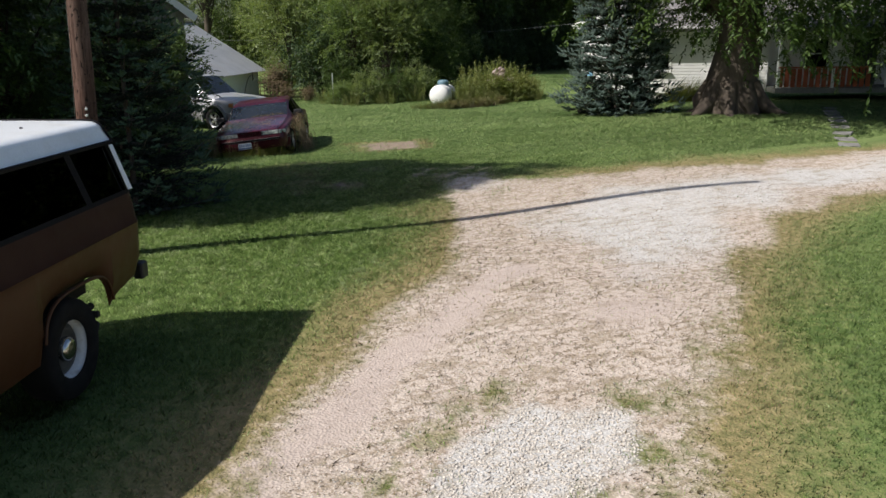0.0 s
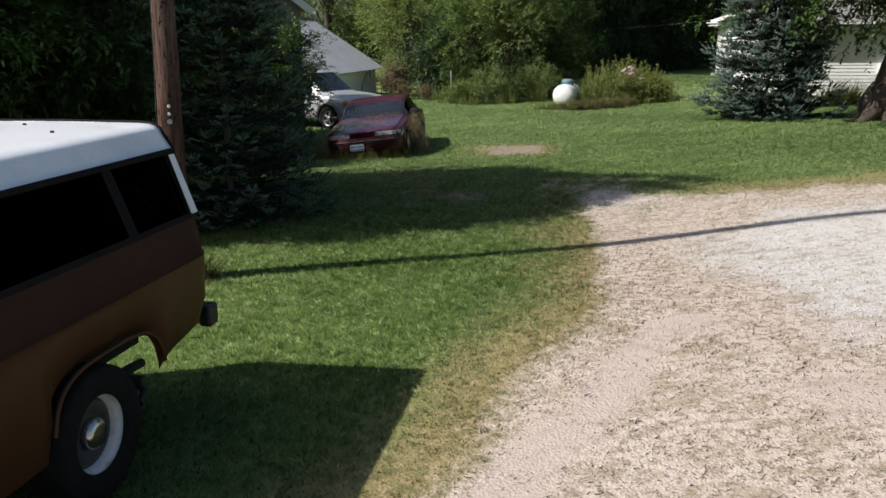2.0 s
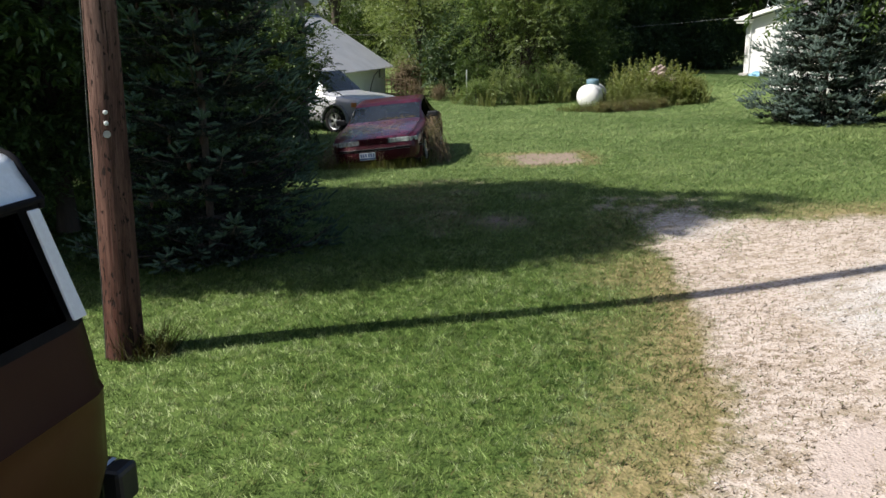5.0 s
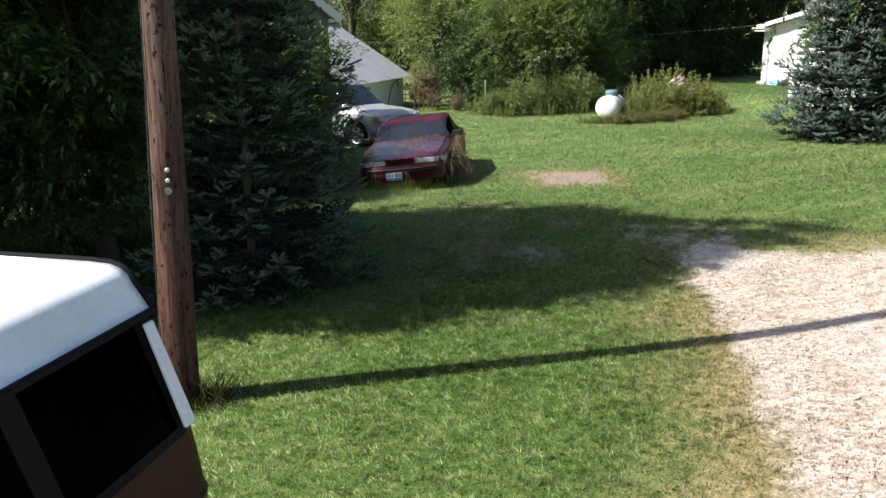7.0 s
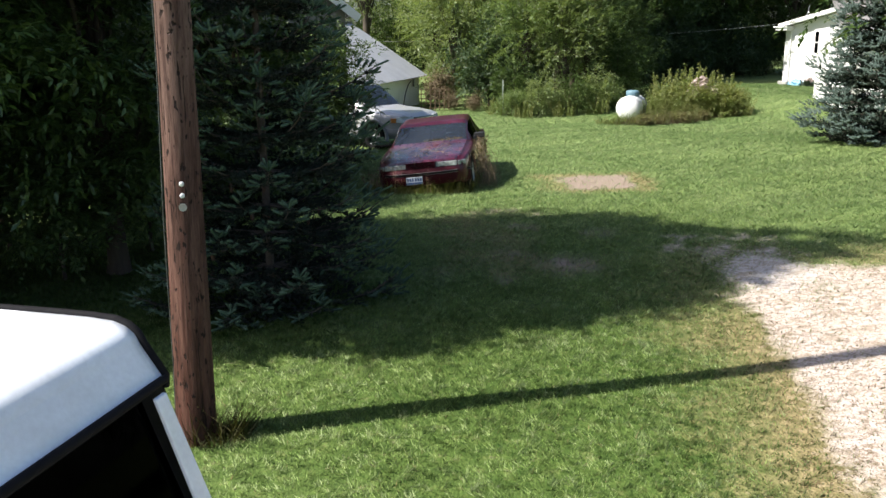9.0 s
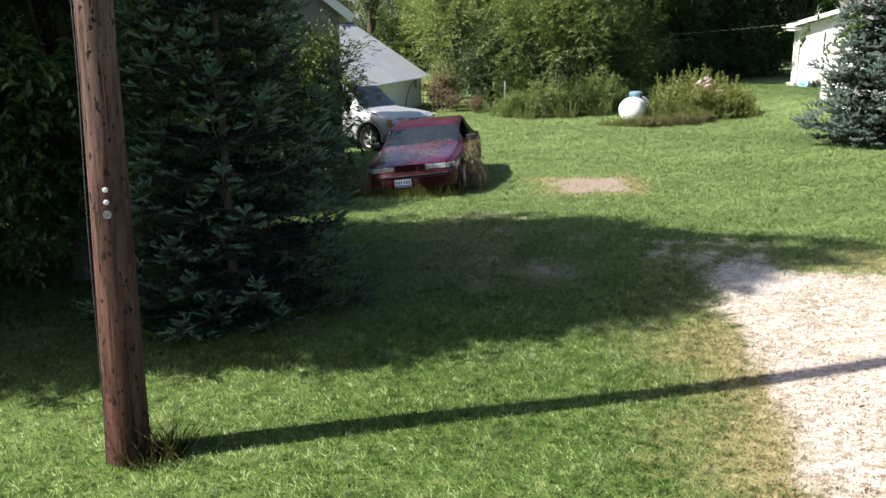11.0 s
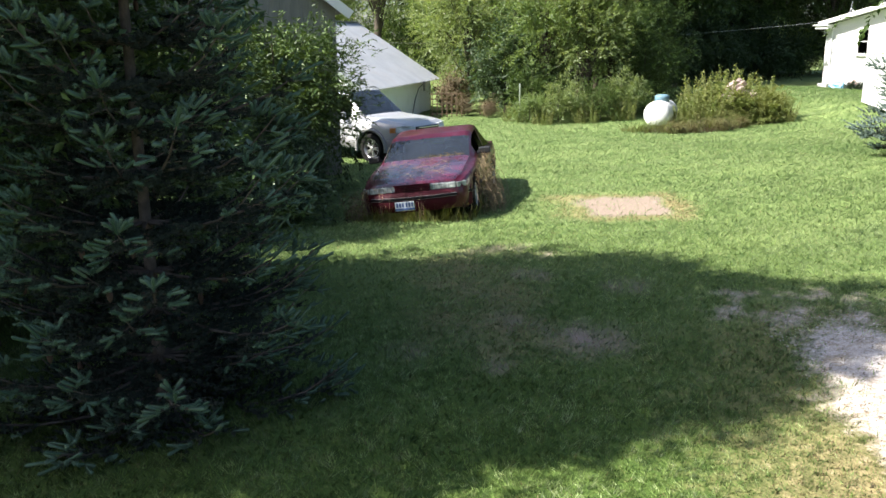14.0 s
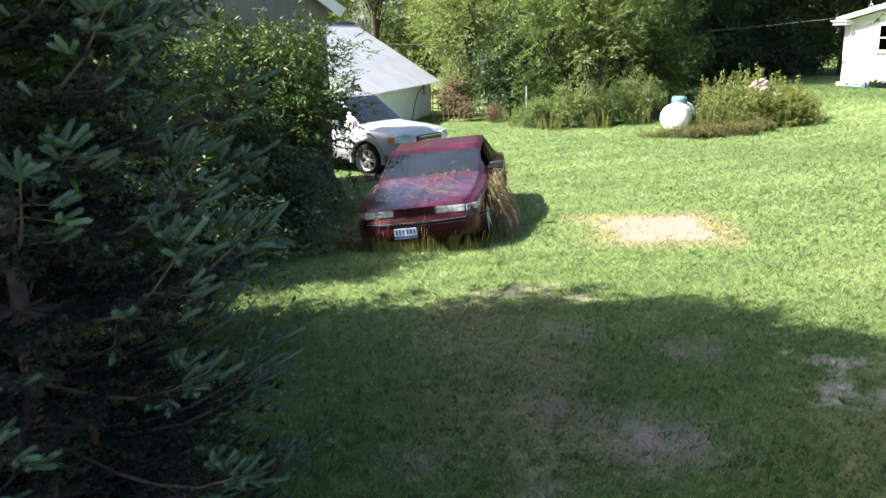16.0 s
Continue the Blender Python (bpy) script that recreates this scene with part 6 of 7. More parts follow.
def shed():
    """A low whitewashed shed with a tin roof. Local x runs from its near end to its far corner; the eave faces -y."""
    L, run, rise, wall_h = 8.6, 3.5, 2.25, 1.75
    m = frame_to(17.42 - 0.616 * L, 42.8 - 0.788 * L, 52, -1.2)
    root = thing("shed", m, "low whitewashed shed with a pale corrugated tin roof", "shed")
    bm = bmesh.new()
    for a, b, c, d in ((0, L - 1.25, 0, wall_h), (L - 0.85, L, 0, wall_h), (L - 1.25, L - 0.85, 0, wall_h - 0.61), (L - 1.25, L - 0.85, wall_h - 0.19, wall_h)):
        box((b - a, 0.2, d - c), ((a + b) / 2, 0.1, (c + d) / 2), bm=bm)
    part("wall", bm, M_STUCCO, root)
    part("window", box((0.42, 0.05, 0.42), (L - 1.05, 0.05, wall_h - 0.40)), M_ROOMDARK, root, "small dark window under the eave")
    for x in (L - 1.25, L - 0.85):
        part("window_frame", box((0.05, 0.06, 0.46), (x, -0.01, wall_h - 0.40)), M_STUCCO, root)
    part("far_wall", box((0.2, 2 * run, wall_h), (L - 0.1, run, wall_h / 2)), M_STUCCO, root)
    part("near_wall", box((0.2, 2 * run, wall_h), (0.1, run, wall_h / 2)), M_STUCCO, root)
    part("back_wall", box((L, 0.2, wall_h), (L / 2, 2 * run - 0.1, wall_h / 2)), M_STUCCO, root)
    for x in (0.1, L - 0.1):
        bm = bmesh.new()
        v = [bm.verts.new((x + d, y, z)) for d in (-0.08, 0.08) for y, z in ((0, wall_h), (2 * run, wall_h), (run, wall_h + rise * 0.95))]
        bm.faces.new(v[:3])
        bm.faces.new(v[3:])
        for k in range(3):
            bm.faces.new((v[k], v[(k + 1) % 3], v[3 + (k + 1) % 3], v[3 + k]))
        part("gable", bm, M_STUCCO, root)
    # corrugated sheets, ridge to eave
    n = 260
    xs = np.linspace(-0.3, L + 0.35, n)
    wave = 0.036 * np.sin(np.arange(n) * math.pi / 2)
    for sg, name in ((1, "roof_sheet"), (-1, "roof_sheet")):
        y0, y1 = (-0.32, run) if sg == 1 else (2 * run + 0.32, run)
        z0, z1 = wall_h - 0.32 * rise / run + 0.06, wall_h + rise + 0.06
        V, Q = [], []
        for k, t in enumerate((0, 0.33, 0.66, 1.0)):
            V.append(np.stack([xs, np.full(n, y0 + (y1 - y0) * t), z0 + (z1 - z0) * t + wave + 0.01 * k], 1))
        for k in range(3):
            i = np.arange(n - 1) + k * n
            Q.append(np.stack([i, i + 1, i + n + 1, i + n], 1))
        part(name, (np.vstack(V), np.vstack(Q)), M_TIN, root, "pale weathered corrugated tin", smooth=True)
    part("ridge_cap", box((L + 0.7, 0.3, 0.05), (L / 2, run, wall_h + rise + 0.09)), M_GREYBOARD, root, bevel=0.01)
    part("barge_board", box((0.04, run * 1.25, 0.12), (L + 0.33, run * 0.46, wall_h + rise * 0.46), (math.degrees(math.atan2(rise, run)), 0, 0)), M_GREYBOARD, root)
    V, Q = tubes([([(L - 2.9, -0.03, 0.2), (L - 2.4, -0.03, 0.9), (L - 1.9, -0.03, 1.3), (L - 1.3, -0.03, 1.45)], [0.02] * 4)], 6)
    part("pipe", (V, Q), M_GREYBOARD, root)
    return root


def garage():
    """A small grey gabled outbuilding in the trees; its gable end faces the drive."""
    w, d, h, rise = 6.0, 1.6, 3.85, 2.2
    m = frame_to(8.73 - w, 26.77, 0, -0.95)
    root = thing("outbuilding", m, "tall grey board outbuilding with a gabled roof behind trees", "barn")
    for k in range(24):
        x0 = w * k / 24
        top = h + rise * (1 - abs((x0 + w / 48) - w / 2) / (w / 2)) - 0.03
        part("wall_board", box((w / 24 - 0.004, 0.05, top), (x0 + w / 48, 0.0, top / 2)), M_GREYBOARD, root)
    part("side_wall", box((0.12, d, h), (w - 0.06, d / 2 + 0.03, h / 2)), M_GREYBOARD, root)
    part("side_wall", box((0.12, d, h), (0.06, d / 2 + 0.03, h / 2)), M_GREYBOARD, root)
    part("back_wall", box((w, 0.12, h), (w / 2, d, h / 2)), M_GREYBOARD, root)
    a = math.degrees(math.atan2(rise, w / 2))
    ln = math.hypot(rise, w / 2) + 0.36
    for sg in (1, -1):
        cx = w / 2 + sg * (w / 4 + 0.14)
        part("roof_slope", box((ln, d + 0.55, 0.1), (cx, d / 2, h + rise / 2 - 0.12 + 0.06), (0, sg * a, 0)), M_SHINGLE, root)
        part("rake_board", box((ln, 0.05, 0.2), (cx, -0.30, h + rise / 2 - 0.14), (0, sg * a, 0)), M_TRIM, root, "pale painted rake board")
    return root


house()
shed()
garage()


def trellis():
    root = thing("trellis", frame_to(16.15, 39.75, -20, -1.0), "rusty brown lattice trellis beside the shed", "trellis")
    for k in range(7):
        part("slat", box((0.04, 0.03, 1.0), (0.1 + 0.2 * k, 0, 0.5)), M_TRELLIS, root)
    for k in range(5):
        part("slat", box((1.4, 0.03, 0.04), (0.7, 0.02, 0.15 + 0.2 * k)), M_TRELLIS, root)
    return root


trellis()
bm = box((0.05, 0.05, 1.6), (0, 0, 0.6))
tagged(part("fence_post", bm, M_GALV, None, m=pose(18.35, 36.1, -0.95, 1, -1, 20), bevel=0.008), "thin pale metal fence post at the edge of the bushes", "post")


# ---- propane tank, rubble ----
def propane_tank():
    x, y = 21.95, 32.29
    root = thing("propane_tank", pose(x, y, lie1(x, y) - 0.24, 0, 0, 38) @ Matrix.Scale(0.84, 4), "white horizontal propane tank with a blue-grey dome", "gas tank")
    prof = [(0.0001, -0.95)] + [(0.55 * math.sin(a), -0.62 - 0.33 * math.cos(a)) for a in np.linspace(0.2, 1.57, 8)] + [(0.55, 0.62)] + [(0.55 * math.cos(a), 0.62 + 0.33 * math.sin(a)) for a in np.linspace(0.1, 1.4, 8)] + [(0.0001, 0.95)]
    part("vessel", lathe(prof, 40, pose(0, 0, 0.72, 0, 90, 0)), M_TANK, root, smooth=True)
    part("dome", lathe([(0.30, 0), (0.30, 0.20), (0.27, 0.26), (0.14, 0.295), (0.0001, 0.30)], 28, pose(0.05, 0, 1.21)), M_DOME, root, "blue-grey painted valve dome", smooth=True)
    for sx in (-0.5, 0.5):
        part("leg", box((0.12, 0.7, 0.26), (sx, 0, 0.12)), M_BLOCK, root, bevel=0.01)
    for k in range(4):
        part("label_bar", box((0.006, 0.05, 0.16), (-0.945 + 0.012 * abs(k - 1.5), -0.13 + 0.085 * k, 0.74)), M_GREYBOARD, root)
    return root


def rubble():
    for k in range(30):
        a, r = rng.uniform(0, 6.28), rng.uniform(0, 0.95)
        x, y = 24.35 + r * math.cos(a) * 0.95, 31.3 + r * math.sin(a) * 0.6
        s = rng.uniform(0.15, 0.31)
        bm = bmesh.new()
        bmesh.ops.create_icosphere(bm, subdivisions=2, radius=s)
        for v in bm.verts:
            f = 0.75 + 0.5 * noise.noise(v.co * 2.2 / s + Vector((k * 3.1, 0, 0)))
            v.co = Vector((v.co.x * f * 1.3, v.co.y * f, v.co.z * f * 0.55))
        z = lie1(x, y) + max(0.25, 1.40 - 0.85 * r)
        ob = part("rubble_block", bm, M_RUBBLE, None, m=pose(x, y, z, rng.uniform(0, 40), rng.uniform(0, 40), rng.uniform(0, 360)))
        tagged(ob, "pale lump of broken concrete on an overgrown heap", "rubble", "rubble heap")


propane_tank()
rubble()

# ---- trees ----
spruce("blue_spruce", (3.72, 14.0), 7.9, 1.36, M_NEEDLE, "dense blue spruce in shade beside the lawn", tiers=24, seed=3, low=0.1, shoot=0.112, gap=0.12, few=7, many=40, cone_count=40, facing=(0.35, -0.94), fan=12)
spruce("silver_spruce", (20.62, 20.25), 9.2, 2.02, M_NEEDLE_FAR, "silvery blue spruce on the lawn before the house", tiers=30, seed=9, low=0.12, shoot=0.22, gap=0.19, few=6, fan=12, taper=0.95)

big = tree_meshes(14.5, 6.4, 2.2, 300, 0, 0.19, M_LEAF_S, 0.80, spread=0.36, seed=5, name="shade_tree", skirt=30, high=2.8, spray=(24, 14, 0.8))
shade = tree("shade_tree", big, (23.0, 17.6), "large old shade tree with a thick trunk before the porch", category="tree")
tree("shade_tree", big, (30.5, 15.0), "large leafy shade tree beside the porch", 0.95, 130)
kinds = [tree_meshes(14, 4.4, 1.2, 95, 0, 0.30, M_LEAF_B, 0.2, spread=0.30, seed=11, name="wood_tree_a", spray=(13, 10, 0.9)),
         tree_meshes(16, 4.8, 1.4, 95, 0, 0.30, M_LEAF_C, 0.24, spread=0.30, seed=12, name="wood_tree_b", spray=(13, 10, 0.9)),
         tree_meshes(13, 4.0, 0.5, 95, 0, 0.28, M_LEAF_D, 0.18, spread=0.30, seed=13, name="wood_tree_c", spray=(13, 10, 0.9)),
         tree_meshes(15, 4.6, 1.0, 95, 0, 0.30, M_LEAF_A, 0.22, spread=0.30, seed=14, name="wood_tree_d", spray=(13, 10, 0.9))]
bush = [tree_meshes(3.6, 1.9, 0.1, 60, 0, 0.13, M_LEAF_B, 0.06, spread=0.34, seed=21, name="bush_a", spray=(14, 9, 0.42)),
        tree_meshes(2.6, 1.7, 0.05, 55, 0, 0.12, M_LEAF_E, 0.05, spread=0.34, seed=22, name="bush_b", spray=(14, 9, 0.40)),
        tree_meshes(3.0, 1.5, 0.1, 55, 0, 0.12, M_LEAF_C, 0.05, spread=0.34, seed=23, name="bush_c", spray=(14, 9, 0.40))]
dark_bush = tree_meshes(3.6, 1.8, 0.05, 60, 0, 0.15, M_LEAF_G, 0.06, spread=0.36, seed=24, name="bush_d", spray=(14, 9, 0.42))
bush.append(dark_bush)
edge = [tree_meshes(8.5, 2.6, 0.5, 85, 0, 0.15, M_LEAF_C, 0.11, spread=0.30, seed=61, name="edge_tree_a", spray=(17, 11, 0.60)),
        tree_meshes(9.5, 2.8, 0.9, 85, 0, 0.16, M_LEAF_E, 0.12, spread=0.30, seed=62, name="edge_tree_b", spray=(17, 11, 0.60)),
        tree_meshes(7.0, 2.2, 0.3, 75, 0, 0.15, M_LEAF_A, 0.10, spread=0.30, seed=63, name="edge_tree_c", spray=(17, 11, 0.55))]
edge.append(tree_meshes(12.5, 3.3, 3.4, 85, 0, 0.16, M_LEAF_C, 0.24, spread=0.30, seed=64, name="edge_tree_d", spray=(17, 11, 0.65)))
wood = random.Random(4)
# tall dark woods behind
for i in range(10):
    x = 27 + 3.3 * i
    tree("wood_tree", kinds[i % 4], (x, 60 - 0.22 * (x - 27) + wood.uniform(-1.5, 1.5)), "leafy green tree of the woods", wood.uniform(0.9, 1.15), wood.uniform(0, 360), group="trees of the woods")
    tree("wood_tree", kinds[(i * 3 + 2) % 4], (x - 1.4, 53 - 0.1 * (x - 27) + wood.uniform(-1, 1)), "leafy green tree of the woods", wood.uniform(0.85, 1.05), wood.uniform(0, 360), group="trees of the woods")
for i in range(9):
    x = 4 + 4.6 * i
    tree("wood_tree", kinds[(i + 1) % 4], (x, 92 - 0.55 * x + wood.uniform(-2, 2)), "tall leafy tree of the far woods", wood.uniform(1.1, 1.35), wood.uniform(0, 360), group="trees of the woods")
for i in range(13):
    tree("hedge_bush", bush[(i * 2) % 3], (22 + 2.4 * i, 56 - 0.3 * i + wood.uniform(-1.2, 1.2)), "dark bush of the undergrowth in the woods", wood.uniform(1.5, 2.0), wood.uniform(0, 360), "bush", "undergrowth of the woods")
for i in range(9):
    tree("hedge_bush", bush[(i + 1) % 3], (6 + 3.0 * i, 76 - 0.6 * i + wood.uniform(-1.5, 1.5)), "bush of the far undergrowth", wood.uniform(1.5, 2.1), wood.uniform(0, 360), "bush", "undergrowth of the woods")
# the sunlit edge of the woods, stepping forward to the right
for i, (x, y, k, s) in enumerate(((15.5, 66.0, 0, 1.25), (11.0, 72.0, 1, 1.3), (17.4, 59.4, 0, 1.1), (19.0, 54.6, 3, 1.0), (21.6, 50.4, 0, 0.95), (24.2, 47.6, 3, 0.9), (25.2, 43.2, 0, 0.85), (27.2, 46.0, 2, 1.1),
                                  (24.6, 51.0, 1, 1.1), (27.4, 48.6, 0, 1.1), (31.4, 50.0, 1, 1.1), (34.6, 51.0, 2, 1.2), (29.0, 42.2, 2, 0.7), (20.4, 37.9, 1, 0.72), (21.8, 36.9, 0, 0.74), (23.3, 37.6, 1, 0.70), (25.0, 39.2, 2, 0.95), (19.6, 43.6, 0, 0.9))):
    tree("edge_tree", edge[k], (x, y), "sunlit leafy tree at the edge of the woods", s, wood.uniform(0, 360), group="trees at the wood's edge")
for i, (x, y, k, s) in enumerate(((19.5, 39.6, 3, 1.12), (20.9, 40.6, 3, 1.1), (20.2, 38.6, 3, 0.8), (18.5, 35.6, 1, 0.46), (19.5, 35.2, 2, 0.56), (20.3, 34.8, 1, 0.40), (21.1, 34.8, 0, 0.46), (22.2, 35.1, 2, 0.60), (23.3, 35.9, 1, 0.62),
                                  (19.3, 36.9, 0, 0.62), (24.6, 37.0, 0, 0.8), (26.4, 38.6, 0, 0.85), (22.4, 42.8, 1, 0.9), (20.4, 46.8, 2, 0.9))):
    tree("hedge_bush", bush[k], (x, y), "dense leafy bush before the woods", s, wood.uniform(0, 360), "bush", "bushes before the woods")
# deep shade behind the crest of the lawn
tall = [kinds[2], kinds[0], kinds[3], kinds[2]]
for i, (x, y, s) in enumerate(((27.6, 45.2, 0.95), (30.6, 47.0, 1.0), (33.4, 48.2, 0.95), (36.4, 49.6, 1.0), (39.4, 51.0, 1.0), (42.6, 51.6, 1.0))):
    tree("wood_tree", tall[i % 4], (x, y), "tall leafy tree in the dark of the woods", s, wood.uniform(0, 360), group="trees of the woods")
# the dark leaf tone puts the gloom of the woods into the colour
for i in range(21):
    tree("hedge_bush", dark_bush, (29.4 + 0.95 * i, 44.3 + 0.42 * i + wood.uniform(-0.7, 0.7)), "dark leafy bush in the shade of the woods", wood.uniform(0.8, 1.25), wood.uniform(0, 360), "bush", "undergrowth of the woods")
vine = tree_meshes(2.6, 1.3, 0.1, 34, 150, 0.12, M_DEAD, 0.03, seed=71, name="brown_vine")
for x, y, s in ((17.8, 41.2, 0.72), (17.6, 39.5, 0.36), (18.1, 38.3, 0.34), (21.0, 35.4, 0.42)):
    tree("brown_vine", vine, (x, y), "browned vine bush at the edge of the lawn", s, wood.uniform(0, 360), "bush")

# the dark trees round the spruce, with others out of view added for their shadows
near = tree_meshes(9.0, 3.0, 0.6, 250, 0, 0.125, M_LEAF_D, 0.17, spread=0.16, seed=31, name="yard_tree", spray=(17, 11, 0.42), even=0.6)
close_by = tree_meshes(9.0, 3.0, 0.5, 400, 0, 0.12, M_LEAF_D, 0.15, spread=0.14, seed=32, name="leafy_tree", spray=(18, 11, 0.42), even=0.7)
# the first is a hidden caster shading the ground left of the saloon
for x, y, s, a in ((1.9, 21.5, 0.80, 40), (-2.6, 17.8, 1.0, 80), (-6.2, 17.6, 1.05, 150), (-4.9, 16.0, 0.95, 20), (-1.3, 15.0, 0.78, 300)):
    tree("yard_tree", near, (x, y), "dark broad-leaved tree crowding the spruce", s, a, group="trees beside the lawn")
for x, y, s, a in ((2.3, 16.0, 0.88, 0), (0.5, 15.9, 1.0, 220)):
    tree("yard_tree", close_by, (x, y), "dark broad-leaved tree crowding the spruce", s, a, group="trees beside the lawn")
slim = tree_meshes(9.8, 1.95, 0.6, 330, 0, 0.12, M_LEAF_D, 0.15, spread=0.19, seed=34, name="slim_tree", spray=(18, 11, 0.42), even=0.7)
tree("yard_tree", slim, (-0.2, 14.45), "tall dark broad-leaved tree behind the utility pole", 1.0, 60, group="trees beside the lawn")
# added crown above the view; it only lengthens the shadow across the gravel
shadow_caster = tree_meshes(12.9, 1.4, 4.2, 170, 0, 0.12, M_LEAF_D, 0.12, spread=0.22, seed=35, name="shadow_caster_tree", spray=(16, 11, 0.42), even=0.6)
tree("yard_tree", shadow_caster, (-0.4, 14.6), "narrow dark tree rising above its neighbours", 1.0, 20, group="trees beside the lawn")
thicket = tree_meshes(2.6, 1.5, 0.05, 60, 0, 0.11, M_LEAF_D, 0.04, spread=0.4, seed=33, name="thicket", spray=(13, 9, 0.4))
for x, y, s, a in ((0.3, 15.3, 0.75, 0), (1.7, 15.9, 0.8, 70), (2.8, 17.2, 0.9, 140), (-0.8, 16.4, 0.9, 210), (4.4, 17.6, 0.8, 300), (1.0, 18.4, 1.0, 30)):
    tree("thicket", thicket, (x, y), "low dark thicket under the trees beside the lawn", s, a, "bush", "undergrowth beside the lawn")
# added dark-leaved bushes stand in for the tree shade left of the saloon
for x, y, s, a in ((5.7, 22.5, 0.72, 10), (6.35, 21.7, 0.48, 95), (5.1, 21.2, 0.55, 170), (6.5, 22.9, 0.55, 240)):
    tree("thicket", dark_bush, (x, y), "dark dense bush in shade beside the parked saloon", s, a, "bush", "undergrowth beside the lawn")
shrub = tree_meshes(4.4, 1.8, 0.4, 100, 0, 0.115, M_LEAF_A, 0.07, spread=0.34, seed=41, name="shrub", spray=(14, 9, 0.42))
for x, y, s, a in ((6.2, 25.0, 0.80, 0), (6.75, 24.2, 0.86, 250), (7.55, 25.1, 0.84, 30), (5.0, 24.6, 0.8, 130), (4.6, 20.4, 0.68, 60), (3.4, 22.6, 0.8, 200), (5.4, 22.4, 0.55, 20), (6.0, 21.4, 0.36, 90), (-1.0, 19.8, 0.75, 10), (0.8, 20.8, 0.8, 140), (2.0, 24.2, 0.8, 210), (-3.4, 20.6, 0.9, 300), (0.2, 24.4, 0.9, 45), (-2.0, 26.0, 0.9, 80)):
    tree("shrub", shrub, (x, y), "leafy shrub leaning towards the parked cars", s, a, "shrub", "shrubs by the parked cars")

# ---- weeds and long grass ----
def ring(n, cx, cy, rx, ry, turn=0.0, inner=0.0):
    a = rng.uniform(0, 2 * np.pi, n)
    r = np.sqrt(rng.uniform(inner ** 2, 1, n))
    u, v = r * np.cos(a) * rx, r * np.sin(a) * ry
    c, s = math.cos(turn), math.sin(turn)
    return cx + u * c - v * s, cy + u * s + v * c


M_TUFT = leaf_material("long_grass", (0.045, 0.06, 0.025), (0.13, 0.13, 0.06), (0.10, 0.08, 0.04), 0.3, 0.7, spec=0.1)
x, y = ring(330, 2.66, 10.98, 0.22, 0.16)
blades("pole_tuft", x, y, rng.uniform(0.08, 0.32, 330), 0.009, M_TUFT, "tuft of long grass at the foot of the pole", 0.8)
def stalks(count, height, spread, leaf, mat, seed, name):
    """Upright weeds: thin stems with small leaves along them."""
    r = np.random.default_rng(seed)
    paths, pts, out = [], [], []
    for k in range(count):
        a, d = r.uniform(0, 6.28), spread * math.sqrt(r.random())
        base = np.array([d * math.cos(a), d * math.sin(a), -0.05])
        h = height * r.uniform(0.45, 1.1)
        tip = base + [0.3 * h * r.normal() * 0.6, 0.3 * h * r.normal() * 0.6, h]
        mid = (base + tip) / 2 + r.normal(size=3) * 0.05
        paths.append(([base, mid, tip], [0.008, 0.006, 0.003]))
        for q in np.linspace(0.12, 1, int(h * 58)):
            p = base + (tip - base) * q
            v = r.normal(size=3) * [1, 1, 0.4]
            v /= np.linalg.norm(v)
            pts.append(p + v * leaf * r.uniform(0.3, 1.1) * (1.25 - 0.6 * q))
            out.append(v)
    V, Q = tubes(paths, 4)
    return mesh_data(name + "_stems", V, Q, M_WEED), leaf_mesh(np.array(pts), leaf, mat, name + "_leaves", 0.4, 0.35, np.array(out))


weed_bush = tree_meshes(2.6, 1.7, 0.05, 55, 0, 0.15, M_WEED, 0.05, spread=0.36, seed=25, name="weed_bush", spray=(14, 9, 0.42))
rust_weed = tree_meshes(2.4, 1.9, 0.05, 50, 0, 0.16, M_RUST, 0.05, spread=0.4, seed=26, name="rust_weed", spray=(12, 9, 0.5))
weed = stalks(46, 1.25, 0.7, 0.075, M_WEED, 51, "weed")
for i in range(16):
    x, y = ring(1, 24.3, 31.2, 1.35, 0.7, -0.35)
    tree("weed_bush", weed_bush, (float(x[0]), float(y[0])), "dense yellow-green weeds mounded round the rubble", wood.uniform(0.28, 0.5), wood.uniform(0, 360), "weed", "weeds round the tank")
for i in range(10):
    x, y = ring(1, 21.9, 30.2, 1.7, 0.5, -0.2)
    tree("weed_bush", rust_weed, (float(x[0]), float(y[0])), "low rust-brown dry weeds before the tank", wood.uniform(0.11, 0.19), wood.uniform(0, 360), "weed", "weeds round the tank")
for i in range(10):
    x, y = ring(1, 24.0, 31.0, 1.75, 1.0, -0.35)
    tree("weed_clump", weed, (float(x[0]), float(y[0])), "tall wild weeds round the tank and rubble", wood.uniform(0.4, 1.0), wood.uniform(0, 360), "weed", "weeds round the tank")
for x, y, s in ((23.6, 32.0, 1.4), (23.3, 31.3, 0.9), (25.3, 31.6, 1.3), (24.9, 32.6, 1.5)):
    tree("weed_clump", weed, (x, y), "tall wild weeds round the tank and rubble", s, wood.uniform(0, 360), "weed", "weeds round the tank")
for x, y, s in ((18.7, 34.9, 0.6), (20.2, 34.3, 0.6), (21.7, 34.3, 0.7), (18.2, 36.2, 0.6)):
    tree("weed_clump", weed, (x, y), "leafy weeds growing into the foot of the bushes", s, wood.uniform(0, 360), "weed", "weeds along the bushes")
x, y = ring(900, 21.2, 30.7, 1.7, 0.6, -0.3)
